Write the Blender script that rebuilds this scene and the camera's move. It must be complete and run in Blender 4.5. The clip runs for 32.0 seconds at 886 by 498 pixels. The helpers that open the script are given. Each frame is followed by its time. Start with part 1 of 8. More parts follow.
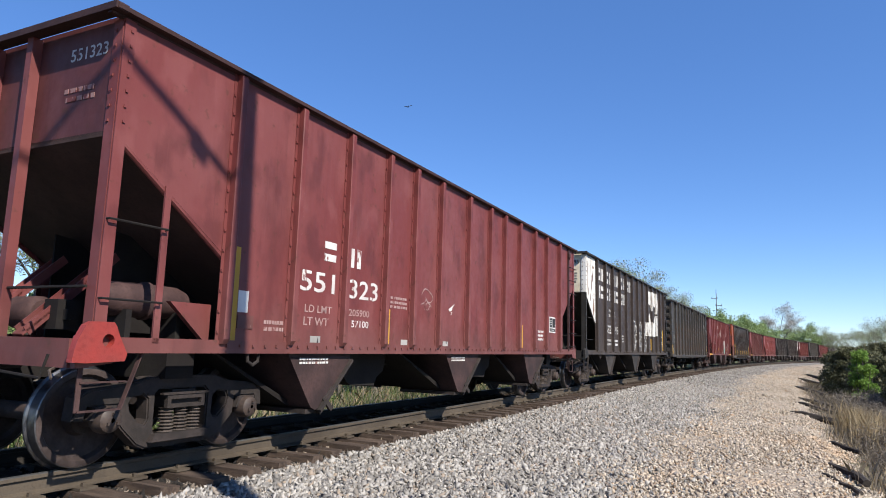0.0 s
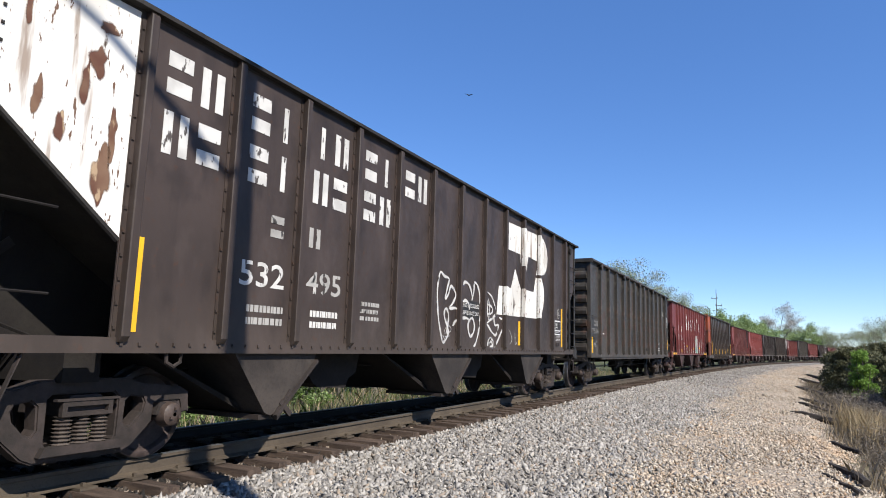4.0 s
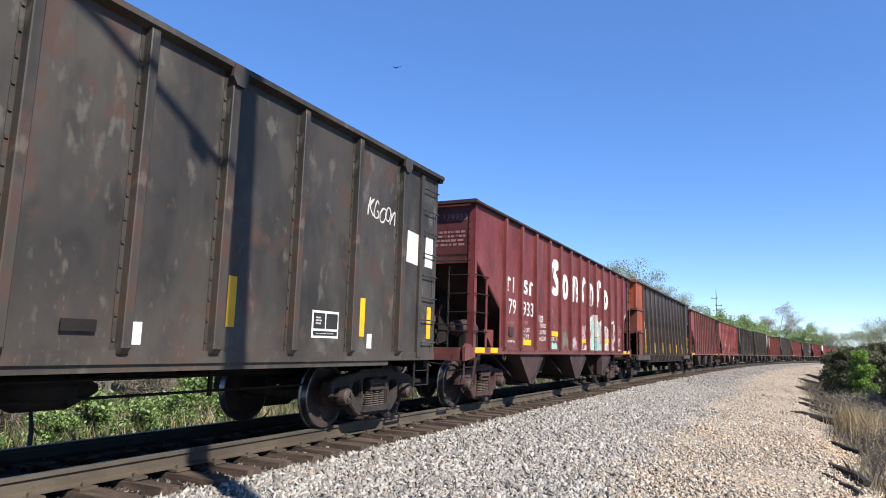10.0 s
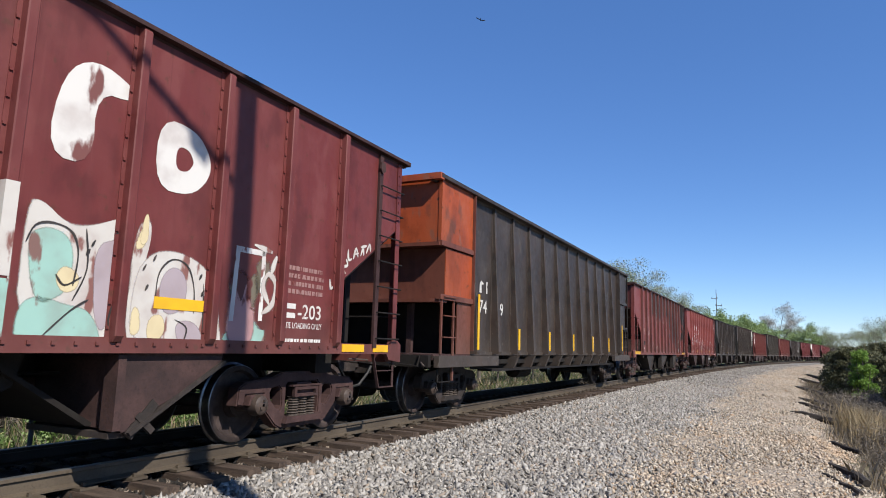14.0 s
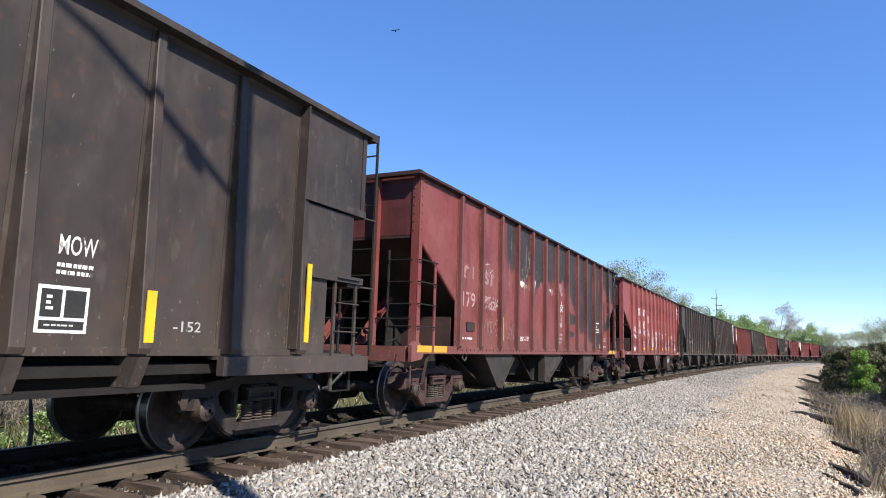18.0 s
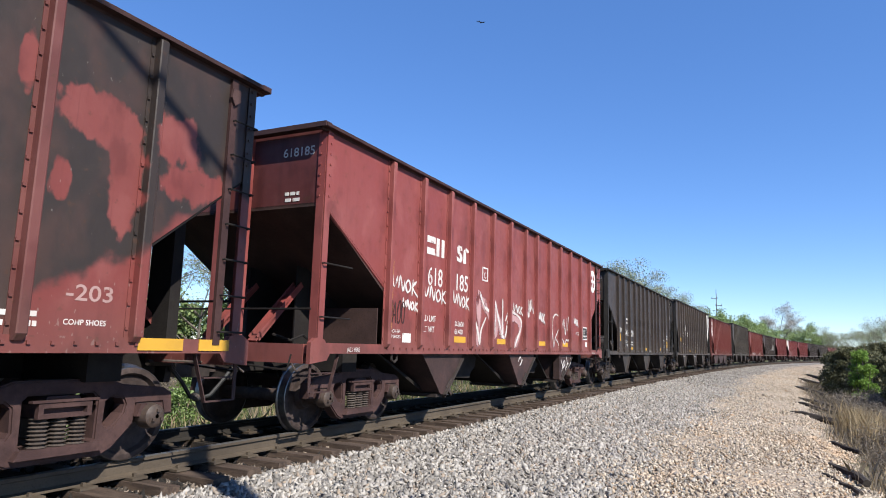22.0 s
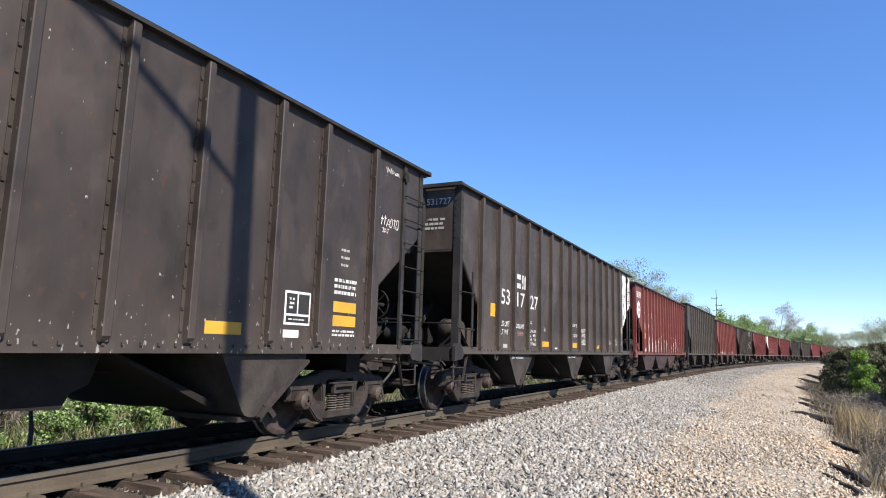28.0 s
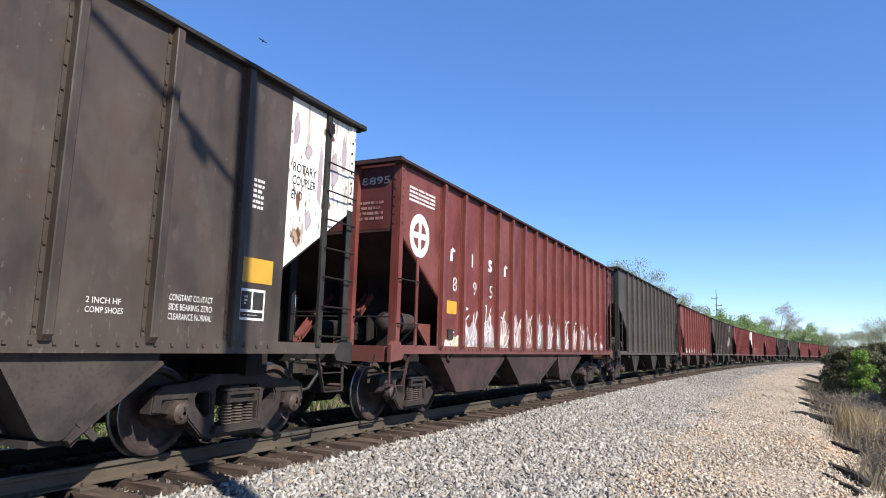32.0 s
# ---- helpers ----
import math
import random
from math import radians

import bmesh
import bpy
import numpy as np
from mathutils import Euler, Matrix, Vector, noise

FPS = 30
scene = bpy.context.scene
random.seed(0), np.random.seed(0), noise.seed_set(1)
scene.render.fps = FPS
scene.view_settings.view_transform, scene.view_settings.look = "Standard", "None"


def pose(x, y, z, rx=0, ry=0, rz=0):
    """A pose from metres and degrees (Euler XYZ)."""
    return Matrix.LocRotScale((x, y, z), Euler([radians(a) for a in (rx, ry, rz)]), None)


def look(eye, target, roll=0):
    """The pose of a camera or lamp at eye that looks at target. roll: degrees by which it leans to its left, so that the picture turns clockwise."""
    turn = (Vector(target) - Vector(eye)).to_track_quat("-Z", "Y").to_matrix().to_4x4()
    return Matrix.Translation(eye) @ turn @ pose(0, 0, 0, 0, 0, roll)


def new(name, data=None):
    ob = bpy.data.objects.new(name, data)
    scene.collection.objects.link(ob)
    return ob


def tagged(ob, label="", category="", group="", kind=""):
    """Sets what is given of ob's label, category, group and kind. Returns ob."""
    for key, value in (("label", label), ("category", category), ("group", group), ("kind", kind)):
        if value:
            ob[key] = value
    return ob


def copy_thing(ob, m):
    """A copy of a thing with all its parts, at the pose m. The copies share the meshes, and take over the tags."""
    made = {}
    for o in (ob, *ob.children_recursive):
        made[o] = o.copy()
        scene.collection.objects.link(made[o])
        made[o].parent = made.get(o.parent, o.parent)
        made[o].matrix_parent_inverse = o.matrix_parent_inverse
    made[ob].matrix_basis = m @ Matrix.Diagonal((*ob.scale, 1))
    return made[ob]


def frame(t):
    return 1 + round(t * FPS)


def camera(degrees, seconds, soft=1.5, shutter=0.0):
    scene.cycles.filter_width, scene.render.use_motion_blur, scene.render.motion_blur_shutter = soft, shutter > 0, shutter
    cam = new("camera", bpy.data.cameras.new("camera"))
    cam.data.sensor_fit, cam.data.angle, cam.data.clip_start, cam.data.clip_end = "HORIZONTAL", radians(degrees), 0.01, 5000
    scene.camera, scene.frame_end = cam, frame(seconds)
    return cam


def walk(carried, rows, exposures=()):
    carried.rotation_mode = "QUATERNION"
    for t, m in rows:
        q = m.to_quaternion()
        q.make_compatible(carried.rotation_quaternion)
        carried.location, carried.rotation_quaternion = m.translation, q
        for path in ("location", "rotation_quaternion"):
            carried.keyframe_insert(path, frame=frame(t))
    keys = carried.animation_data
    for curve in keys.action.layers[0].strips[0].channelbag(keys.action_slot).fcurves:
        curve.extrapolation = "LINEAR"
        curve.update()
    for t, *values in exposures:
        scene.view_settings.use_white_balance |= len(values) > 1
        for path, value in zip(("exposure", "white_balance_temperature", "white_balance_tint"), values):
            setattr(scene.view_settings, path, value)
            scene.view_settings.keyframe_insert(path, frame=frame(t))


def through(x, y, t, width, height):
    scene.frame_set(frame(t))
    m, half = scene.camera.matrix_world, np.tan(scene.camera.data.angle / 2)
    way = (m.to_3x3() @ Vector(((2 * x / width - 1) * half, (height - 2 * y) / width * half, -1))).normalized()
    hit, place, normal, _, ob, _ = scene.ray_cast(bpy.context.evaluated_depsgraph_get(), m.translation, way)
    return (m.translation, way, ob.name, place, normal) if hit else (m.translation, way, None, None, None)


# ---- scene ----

# ================= camera: it stands still beside the track =================
cam = camera(68.37, 32.0, soft=1.0)
EYE = Vector((0.0, -6.539, 1.206))
YAW, PITCH, ROLL = radians(25.958), radians(8.432), 1.615
AIM = EYE + Vector((math.cos(PITCH) * math.cos(YAW), math.cos(PITCH) * math.sin(YAW), math.sin(PITCH)))
EXPOSURES = [(0, 0.83), (1, 0.76), (3, 0.80), (6, 0.83), (7, 0.96), (8, 1.04), (10, 1.04), (11, 0.94), (12, 0.78), (13, 0.68), (14, 0.63), (15.5, 0.88), (17, 1.10), (18, 1.10),
             (19, 0.96), (20, 0.93), (22, 0.93), (23, 0.80), (24, 0.68), (25, 0.68), (26.5, 0.90), (28, 1.10), (30, 1.14), (31, 1.14), (32, 1.02)]
walk(cam, [(0.0, look(EYE, AIM, ROLL)), (32.0, look(EYE, AIM, ROLL))], exposures=EXPOSURES)

# ================= world and sun =================
SUN_FROM = Vector((-0.42, -0.907, 0.88)).normalized()
world = bpy.data.worlds.new("sky")
scene.world = world
world.use_nodes = True
wn, wl = world.node_tree.nodes, world.node_tree.links
sky = wn.new("ShaderNodeTexSky")
sky.sky_type = "NISHITA"
sky.sun_disc = False
sky.sun_elevation = math.asin(SUN_FROM.z)
sky.sun_rotation = math.atan2(SUN_FROM.x, SUN_FROM.y)
sky.altitude = 1200
sky.air_density = 0.85
sky.dust_density = 0.0
sky.ozone_density = 2.2
vivid = wn.new("ShaderNodeHueSaturation")
vivid.inputs["Saturation"].default_value = 1.2
vivid.inputs["Hue"].default_value = 0.506
wl.new(sky.outputs["Color"], vivid.inputs["Color"])
clear = wn.new("ShaderNodeMix")
clear.data_type = "RGBA"
clear.inputs["Factor"].default_value = 0.42
clear.inputs["B"].default_value = (0.40, 0.98, 2.62, 1)
wl.new(vivid.outputs["Color"], clear.inputs["A"])
wl.new(clear.outputs["Result"], wn["Background"].inputs["Color"])
wn["Background"].inputs["Strength"].default_value = 0.134
sun = new("sun", bpy.data.lights.new("sun", "SUN"))
sun.data.energy, sun.data.angle, sun.data.color = 5.0, radians(0.53), (1.0, 0.95, 0.87)
sun.matrix_world = look(SUN_FROM * 50, (0, 0, 0))


# ================= materials =================
class Nodes:
    """A small wrapper to write node materials briefly."""

    def __init__(self, name):
        self.m = bpy.data.materials.new(name)
        self.m.use_nodes = True
        self.t = self.m.node_tree
        self.p = self.t.nodes["Principled BSDF"]
        self.p.inputs["Specular IOR Level"].default_value = 0.3
        tc = self.t.nodes.new("ShaderNodeTexCoord")
        info = self.t.nodes.new("ShaderNodeObjectInfo")
        self.obj, self.rnd = tc.outputs["Object"], info.outputs["Random"]

    def put(self, socket, value):
        if isinstance(value, bpy.types.NodeSocket):
            self.t.links.new(value, socket)
        elif isinstance(value, tuple) and len(value) == 3 and socket.type == "RGBA":
            socket.default_value = (*value, 1)
        else:
            socket.default_value = value

    def noise(self, scale, detail=5.0, rough=0.6, stretch=(1, 1, 1), seed=0.0, out="Fac"):
        mp = self.t.nodes.new("ShaderNodeMapping")
        self.put(mp.inputs["Vector"], self.obj)
        mp.inputs["Scale"].default_value = stretch
        mp.inputs["Location"].default_value = (seed * 7.3, seed * 3.1, seed * 5.7)
        n = self.t.nodes.new("ShaderNodeTexNoise")
        n.noise_dimensions = "4D"
        self.put(n.inputs["Vector"], mp.outputs["Vector"])
        self.put(n.inputs["W"], self.math("MULTIPLY", self.rnd, 9.0))
        n.inputs["Scale"].default_value = scale
        n.inputs["Detail"].default_value = detail
        n.inputs["Roughness"].default_value = rough
        return n.outputs[out]

    def fixed_noise(self, scale, detail=5.0, stretch=(1, 1, 1), seed=0.0):
        mp = self.t.nodes.new("ShaderNodeMapping")
        self.put(mp.inputs["Vector"], self.obj)
        mp.inputs["Scale"].default_value = stretch
        mp.inputs["Location"].default_value = (seed * 7.3, seed * 3.1, seed * 5.7)
        n = self.t.nodes.new("ShaderNodeTexNoise")
        self.put(n.inputs["Vector"], mp.outputs["Vector"])
        n.inputs["Scale"].default_value = scale
        n.inputs["Detail"].default_value = detail
        return n.outputs["Fac"]

    def voronoi(self, scale, out="Color"):
        n = self.t.nodes.new("ShaderNodeTexVoronoi")
        self.put(n.inputs["Vector"], self.obj)
        n.inputs["Scale"].default_value = scale
        return n.outputs[out]

    def math(self, op, a, b=0.0):
        n = self.t.nodes.new("ShaderNodeMath")
        n.operation = op
        self.put(n.inputs[0], a)
        self.put(n.inputs[1], b)
        return n.outputs[0]

    def band(self, value, lo, hi):
        n = self.t.nodes.new("ShaderNodeMapRange")
        n.interpolation_type = "SMOOTHSTEP"
        self.put(n.inputs["Value"], value)
        n.inputs["From Min"].default_value, n.inputs["From Max"].default_value = lo, hi
        return n.outputs["Result"]

    def mix(self, fac, a, b):
        n = self.t.nodes.new("ShaderNodeMix")
        n.data_type = "RGBA"
        self.put(n.inputs["Factor"], fac)
        self.put(n.inputs["A"], a)
        self.put(n.inputs["B"], b)
        return n.outputs["Result"]

    def axis(self, which):
        n = self.t.nodes.new("ShaderNodeSeparateXYZ")
        self.put(n.inputs[0], self.obj)
        return n.outputs[which]

    def island(self):
        return self.t.nodes.new("ShaderNodeNewGeometry").outputs["Random Per Island"]

    def bump(self, height, strength=0.3, distance=0.01):
        b = self.t.nodes.new("ShaderNodeBump")
        b.inputs["Strength"].default_value, b.inputs["Distance"].default_value = strength, distance
        self.put(b.inputs["Height"], height)
        self.put(self.p.inputs["Normal"], b.outputs["Normal"])

    def done(self, color, rough=0.6, metal=0.0):
        self.put(self.p.inputs["Base Color"], color)
        self.put(self.p.inputs["Roughness"], rough)
        self.put(self.p.inputs["Metallic"], metal)
        return self.m


def paint(name, base, dusty, rust=(0.056, 0.025, 0.014), seed=0.0, patch=None, rough=0.55, wear=0.5, chips=0.0, mottle=0.0):
    """Weathered car paint: broad fading, rain streaks, rust freckles; patch adds overpainted areas of another colour."""
    n = Nodes(name)
    broad = n.fixed_noise(0.55, 5, seed=seed)
    fine = n.fixed_noise(9, 6, seed=seed + 2)
    streak = n.fixed_noise(5.0, 4, stretch=(1.6, 1.6, 0.09), seed=seed + 1)
    smudge = n.fixed_noise(2.3, 8, stretch=(1, 1, 0.6), seed=seed + 3)
    drip = n.fixed_noise(22, 3, stretch=(1.4, 1.4, 0.045), seed=seed + 4)
    color = n.mix(n.band(broad, 0.35, 0.75), base, dusty)
    color = n.mix(n.math("MULTIPLY", n.band(smudge, 0.52, 0.66), 0.5), color, tuple(c * 0.45 for c in base))
    color = n.mix(n.math("MULTIPLY", n.band(smudge, 0.46, 0.34), 0.35), color, tuple(min(1, c * 1.25 + 0.008) for c in dusty))
    color = n.mix(n.math("MULTIPLY", n.band(drip, 0.64, 0.76), 0.22), color, tuple(c * 0.5 for c in base))
    color = n.mix(n.math("MULTIPLY", n.band(drip, 0.34, 0.28), 0.14), color, tuple(min(1, c * 1.3 + 0.008) for c in dusty))
    color = n.mix(n.math("MULTIPLY", n.band(streak, 0.54, 0.76), 0.3), color, tuple(c * 0.55 for c in base))
    color = n.mix(n.math("MULTIPLY", n.band(streak, 0.46, 0.30), 0.15), color, dusty)
    stain = n.fixed_noise(0.9, 7, stretch=(1.5, 1.5, 0.55), seed=seed + 9)
    color = n.mix(n.math("MULTIPLY", n.band(stain, 0.56, 0.70), 0.55), color, tuple(c * 0.5 for c in base))
    if patch:
        other, start, edge, islands = patch
        # the lower edge of the overpaint along the car
        ramp = n.t.nodes.new("ShaderNodeValToRGB")
        n.put(ramp.inputs["Fac"], n.math("DIVIDE", n.math("SUBTRACT", n.axis("X"), start), 16.0))
        for k, (x, z) in enumerate(edge):
            stop = ramp.color_ramp.elements[k] if k < 2 else ramp.color_ramp.elements.new(x / 16.0)
            stop.position = x / 16.0
            stop.color = (z / 5, z / 5, z / 5, 1)
        ragged_edge = n.math("MULTIPLY", n.math("SUBTRACT", n.fixed_noise(2.6, 6, seed=seed + 5), 0.5), 0.75)
        over = n.math("SUBTRACT", n.math("ADD", n.axis("Z"), ragged_edge), n.math("MULTIPLY", ramp.outputs["Color"], 5.0))
        mask = n.band(over, -0.09, 0.09)
        rag = n.math("MULTIPLY", n.math("SUBTRACT", n.fixed_noise(3.4, 6, seed=seed + 8), 0.5), 2.6)
        rag = n.math("ADD", rag, n.math("MULTIPLY", n.math("SUBTRACT", n.fixed_noise(9, 6, stretch=(1, 1, 0.6), seed=seed + 10), 0.5), 2.4))
        for x, z, rx, rz, dark in islands:
            dx = n.math("DIVIDE", n.math("SUBTRACT", n.axis("X"), start + x), rx)
            dz = n.math("DIVIDE", n.math("SUBTRACT", n.axis("Z"), z), rz)
            far = n.math("ADD", n.math("ADD", n.math("MULTIPLY", dx, dx), n.math("MULTIPLY", dz, dz)), rag)
            inside = n.band(far, 1.35, 0.75)
            mask = n.math("MAXIMUM", mask, inside) if dark else n.math("MULTIPLY", mask, n.math("SUBTRACT", 1.0, inside))
        color = n.mix(mask, color, n.mix(n.band(smudge, 0.45, 0.68), other, (0.042, 0.024, 0.02)))
    color = n.mix(n.math("MULTIPLY", n.band(fine, 0.62, 0.72), wear), color, rust)
    if mottle:
        spots = n.math("ADD", n.fixed_noise(3.2, 8, stretch=(1, 1, 0.7), seed=seed + 11), n.math("MULTIPLY", n.math("SUBTRACT", broad, 0.5), 0.5))
        color = n.mix(n.math("MULTIPLY", n.band(spots, 0.54, 0.68), mottle), color, (0.052, 0.030, 0.022))
        color = n.mix(n.math("MULTIPLY", n.band(n.fixed_noise(5.5, 8, stretch=(1, 1, 0.5), seed=seed + 12), 0.60, 0.70), mottle * 0.6), color, (0.095, 0.085, 0.070))
    if chips:
        flake = n.math("ADD", n.fixed_noise(26, 3, stretch=(1, 1, 0.4), seed=seed + 6), n.math("MULTIPLY", n.band(n.axis("Z"), 1.9, 1.1), 0.075))
        color = n.mix(n.math("MULTIPLY", n.band(flake, 0.725, 0.745), chips), color, (0.34, 0.313, 0.286))
    color = n.mix(n.math("MULTIPLY", n.band(n.axis("Z"), 1.75, 1.05), 0.25), color, (0.078, 0.062, 0.05))
    n.bump(n.math("ADD", n.math("MULTIPLY", n.math("ADD", broad, n.math("MULTIPLY", smudge, 0.5)), 5.0), n.math("MULTIPLY", fine, 0.6)), 0.35, 0.012)
    return n.done(color, n.math("ADD", n.math("MULTIPLY", fine, 0.3), rough - 0.15))


def worn(name, base, under, amount=0.5, seed=0.0, scale=14):
    """Stencil paint that has flaked off in spots, showing the paint under it."""
    n = Nodes(name)
    flake = n.fixed_noise(scale, 6, stretch=(1, 1, 0.45), seed=seed)
    c = n.mix(n.band(flake, 0.72 - 0.3 * amount, 0.78 - 0.3 * amount), base, under)
    c = n.mix(n.math("MULTIPLY", n.band(n.fixed_noise(3, 4, seed=seed + 1), 0.4, 0.7), 0.3), c, under)
    return n.done(c, 0.6)


def rough_mat(name, a, b, scale=4.0, rough=0.8, metal=0.0, bump=0.3, dist=0.01, grain=30.0, stretch=(1, 1, 1), third=None):
    n = Nodes(name)
    c = n.mix(n.band(n.noise(scale, 5, stretch=stretch), 0.35, 0.68), a, b)
    g = n.noise(grain, 4, stretch=stretch)
    c = n.mix(n.math("MULTIPLY", n.band(g, 0.45, 0.75), 0.5), c, tuple(x * 0.5 for x in a))
    if third:
        c = n.mix(n.band(n.noise(scale * 0.4, 3), 0.5, 0.7), c, third)
    n.bump(g, bump, dist)
    return n.done(c, rough, metal)


M_RED1 = paint("oxide_red", (0.123, 0.027, 0.025), (0.146, 0.045, 0.042), seed=1)
# red darkened for soot and to put the end panels' shade into it
M_SOOTSHADE = paint("sooty_red", (0.07, 0.018, 0.017), (0.095, 0.032, 0.03), seed=14)
M_BLK2 = paint("sooty_brown", (0.031, 0.022, 0.018), (0.045, 0.032, 0.027), seed=2)
M_BLK3 = paint("charcoal", (0.026, 0.023, 0.02), (0.048, 0.042, 0.035), seed=3, mottle=0.85, chips=0.07)
M_RED4 = paint("maroon", (0.106, 0.02, 0.019), (0.126, 0.035, 0.032), seed=4)
M_BRN5 = paint("brown_black", (0.029, 0.022, 0.019), (0.041, 0.032, 0.027), seed=5, mottle=0.35, chips=0.2)
M_ORG5 = paint("faded_orange", (0.275, 0.05, 0.014), (0.21, 0.054, 0.021), seed=6, wear=0.8, mottle=0.6)
PATCH_EDGE = ((0.0, 4.9), (4.10, 4.9), (4.16, 3.06), (4.45, 2.94), (4.70, 2.84), (4.98, 2.77), (5.43, 2.76), (5.45, 2.70), (5.7, 2.93), (5.95, 2.96), (6.1, 2.76), (6.5, 2.77), (6.74, 2.92), (7.2, 2.89), (7.7, 3.0), (8.35, 2.95), (9.0, 2.75),
              (9.3, 2.65), (9.55, 2.35), (9.85, 1.95), (10.6, 1.70), (11.4, 1.45), (12.5, 1.22), (12.9, 1.42), (13.15, 1.62), (13.7, 1.96), (14.7, 2.55), (15.4, 2.8))
PATCH_ISLANDS = ((13.36, 3.05, 0.42, 0.22, 0), (13.63, 2.6, 0.16, 0.5, 0), (13.05, 2.45, 0.09, 0.17, 0), (12.7, 3.33, 0.07, 0.27, 0), (14.15, 3.08, 0.32, 0.24, 0), (14.4, 2.7, 0.42, 0.2, 0), (9.22, 2.04, 0.5, 0.17, 1), (9.2, 1.62, 0.4, 0.09, 1))
M_RED6 = paint("patched_red", (0.132, 0.028, 0.025), (0.148, 0.046, 0.04), seed=7.3, chips=0.2, patch=((0.024, 0.018, 0.016), -7.655, PATCH_EDGE, PATCH_ISLANDS))
M_RED6RIB = paint("sooty_red_rib", (0.085, 0.027, 0.024), (0.115, 0.040, 0.035), seed=7.8, chips=0.12)
M_RED7 = paint("boxcar_red", (0.168, 0.038, 0.034), (0.188, 0.056, 0.05), seed=8, wear=0.25)
M_BLK8 = paint("black_paint", (0.026, 0.02, 0.017), (0.043, 0.032, 0.027), seed=9, chips=0.7)
M_BLK9 = paint("grey_black", (0.037, 0.028, 0.023), (0.056, 0.043, 0.035), seed=10, chips=0.12, mottle=0.35)
M_RED10 = paint("bright_oxide", (0.112, 0.025, 0.02), (0.132, 0.042, 0.034), seed=11)
M_BRN11 = paint("grey_brown", (0.039, 0.032, 0.026), (0.056, 0.046, 0.037), seed=12)
M_CHORD = rough_mat("grimy_red_chord", (0.028, 0.012, 0.011), (0.046, 0.021, 0.019), 3.0, 0.7)
M_CHORDB = rough_mat("grimy_black_chord", (0.015, 0.013, 0.012), (0.028, 0.025, 0.022), 3.0, 0.7)
n = Nodes("dirty_white")
run = n.fixed_noise(5.5, 5, stretch=(1.5, 1.5, 0.16), seed=13)
peel = n.fixed_noise(1.3, 6, stretch=(1, 1, 0.6), seed=14)
c = n.mix(n.band(n.fixed_noise(0.9, 4, seed=15), 0.35, 0.7), (0.639, 0.622, 0.587), (0.454, 0.432, 0.394))
c = n.mix(n.math("MULTIPLY", n.band(run, 0.54, 0.70), 0.8), c, (0.151, 0.09, 0.05))
c = n.mix(n.band(n.math("ADD", peel, n.math("MULTIPLY", n.math("SUBTRACT", n.fixed_noise(7, 6, stretch=(1, 1, 0.3), seed=17), 0.5), 0.5)), 0.66, 0.69), c, (0.056, 0.034, 0.025))
c = n.mix(n.band(n.fixed_noise(24, 5, stretch=(1, 1, 0.3), seed=16), 0.63, 0.67), c, (0.112, 0.062, 0.039))
n.bump(peel, 0.3, 0.006)
M_WHITE = n.done(c, 0.6)
# near-black: grime, with the shade beneath the cars put into the colour
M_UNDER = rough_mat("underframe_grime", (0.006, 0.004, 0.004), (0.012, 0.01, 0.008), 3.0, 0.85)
M_TRUCK = rough_mat("bogie_rust", (0.019, 0.015, 0.013), (0.038, 0.028, 0.025), 5.0, 0.8)
M_TRUCKR = rough_mat("bogie_red_rust", (0.034, 0.017, 0.016), (0.059, 0.031, 0.028), 5.0, 0.8)
M_TRUCKC = rough_mat("greasy_bearing_rust", (0.036, 0.026, 0.022), (0.062, 0.044, 0.036), 7.0, 0.55)
M_WHEEL = rough_mat("wheel_plate_rust", (0.025, 0.017, 0.015), (0.056, 0.04, 0.036), 6.0, 0.7)
M_TREAD = rough_mat("worn_steel_tread", (0.192, 0.192, 0.198), (0.112, 0.112, 0.118), 8.0, 0.32, 0.9, 0.05)
M_SPRING = rough_mat("spring_steel", (0.05, 0.039, 0.034), (0.084, 0.067, 0.056), 9.0, 0.6)
M_HOSE = rough_mat("rubber_hose", (0.011, 0.011, 0.011), (0.028, 0.028, 0.028), 8.0, 0.6)
M_YELLOW = worn("reflector_yellow", (0.60, 0.335, 0.012), (0.30, 0.17, 0.02), 0.1, 20, 6)
M_AMBER = worn("faded_amber_film", (0.44, 0.245, 0.028), (0.22, 0.12, 0.025), 0.25, 36, 6)
M_STENCIL = worn("stencil_white", (0.52, 0.505, 0.48), (0.17, 0.075, 0.066), 0.42, 21)
M_STENCILB = worn("stencil_on_black", (0.48, 0.465, 0.44), (0.06, 0.05, 0.045), 0.42, 22)
M_FADED = worn("faded_stencil", (0.235, 0.134, 0.123), (0.118, 0.034, 0.031), 0.6, 23)
M_DUSTY = worn("dusty_pink_spray", (0.30, 0.20, 0.185), (0.13, 0.04, 0.036), 0.5, 40, 8)
M_SPRAY = worn("spray_white", (0.47, 0.44, 0.42), (0.179, 0.09, 0.078), 0.36, 24, 6)
M_PAD = rough_mat("fresh_red_paint", (0.235, 0.031, 0.025), (0.202, 0.034, 0.028), 4.0, 0.5)
M_SPRAYB = worn("spray_on_black", (0.42, 0.405, 0.385), (0.045, 0.039, 0.034), 0.4, 25, 7)
M_TEAL = worn("spray_teal", (0.236, 0.389, 0.34), (0.151, 0.084, 0.073), 0.52, 26, 5)
M_PINK = worn("spray_pink", (0.343, 0.2, 0.2), (0.106, 0.028, 0.025), 0.55, 27, 5)
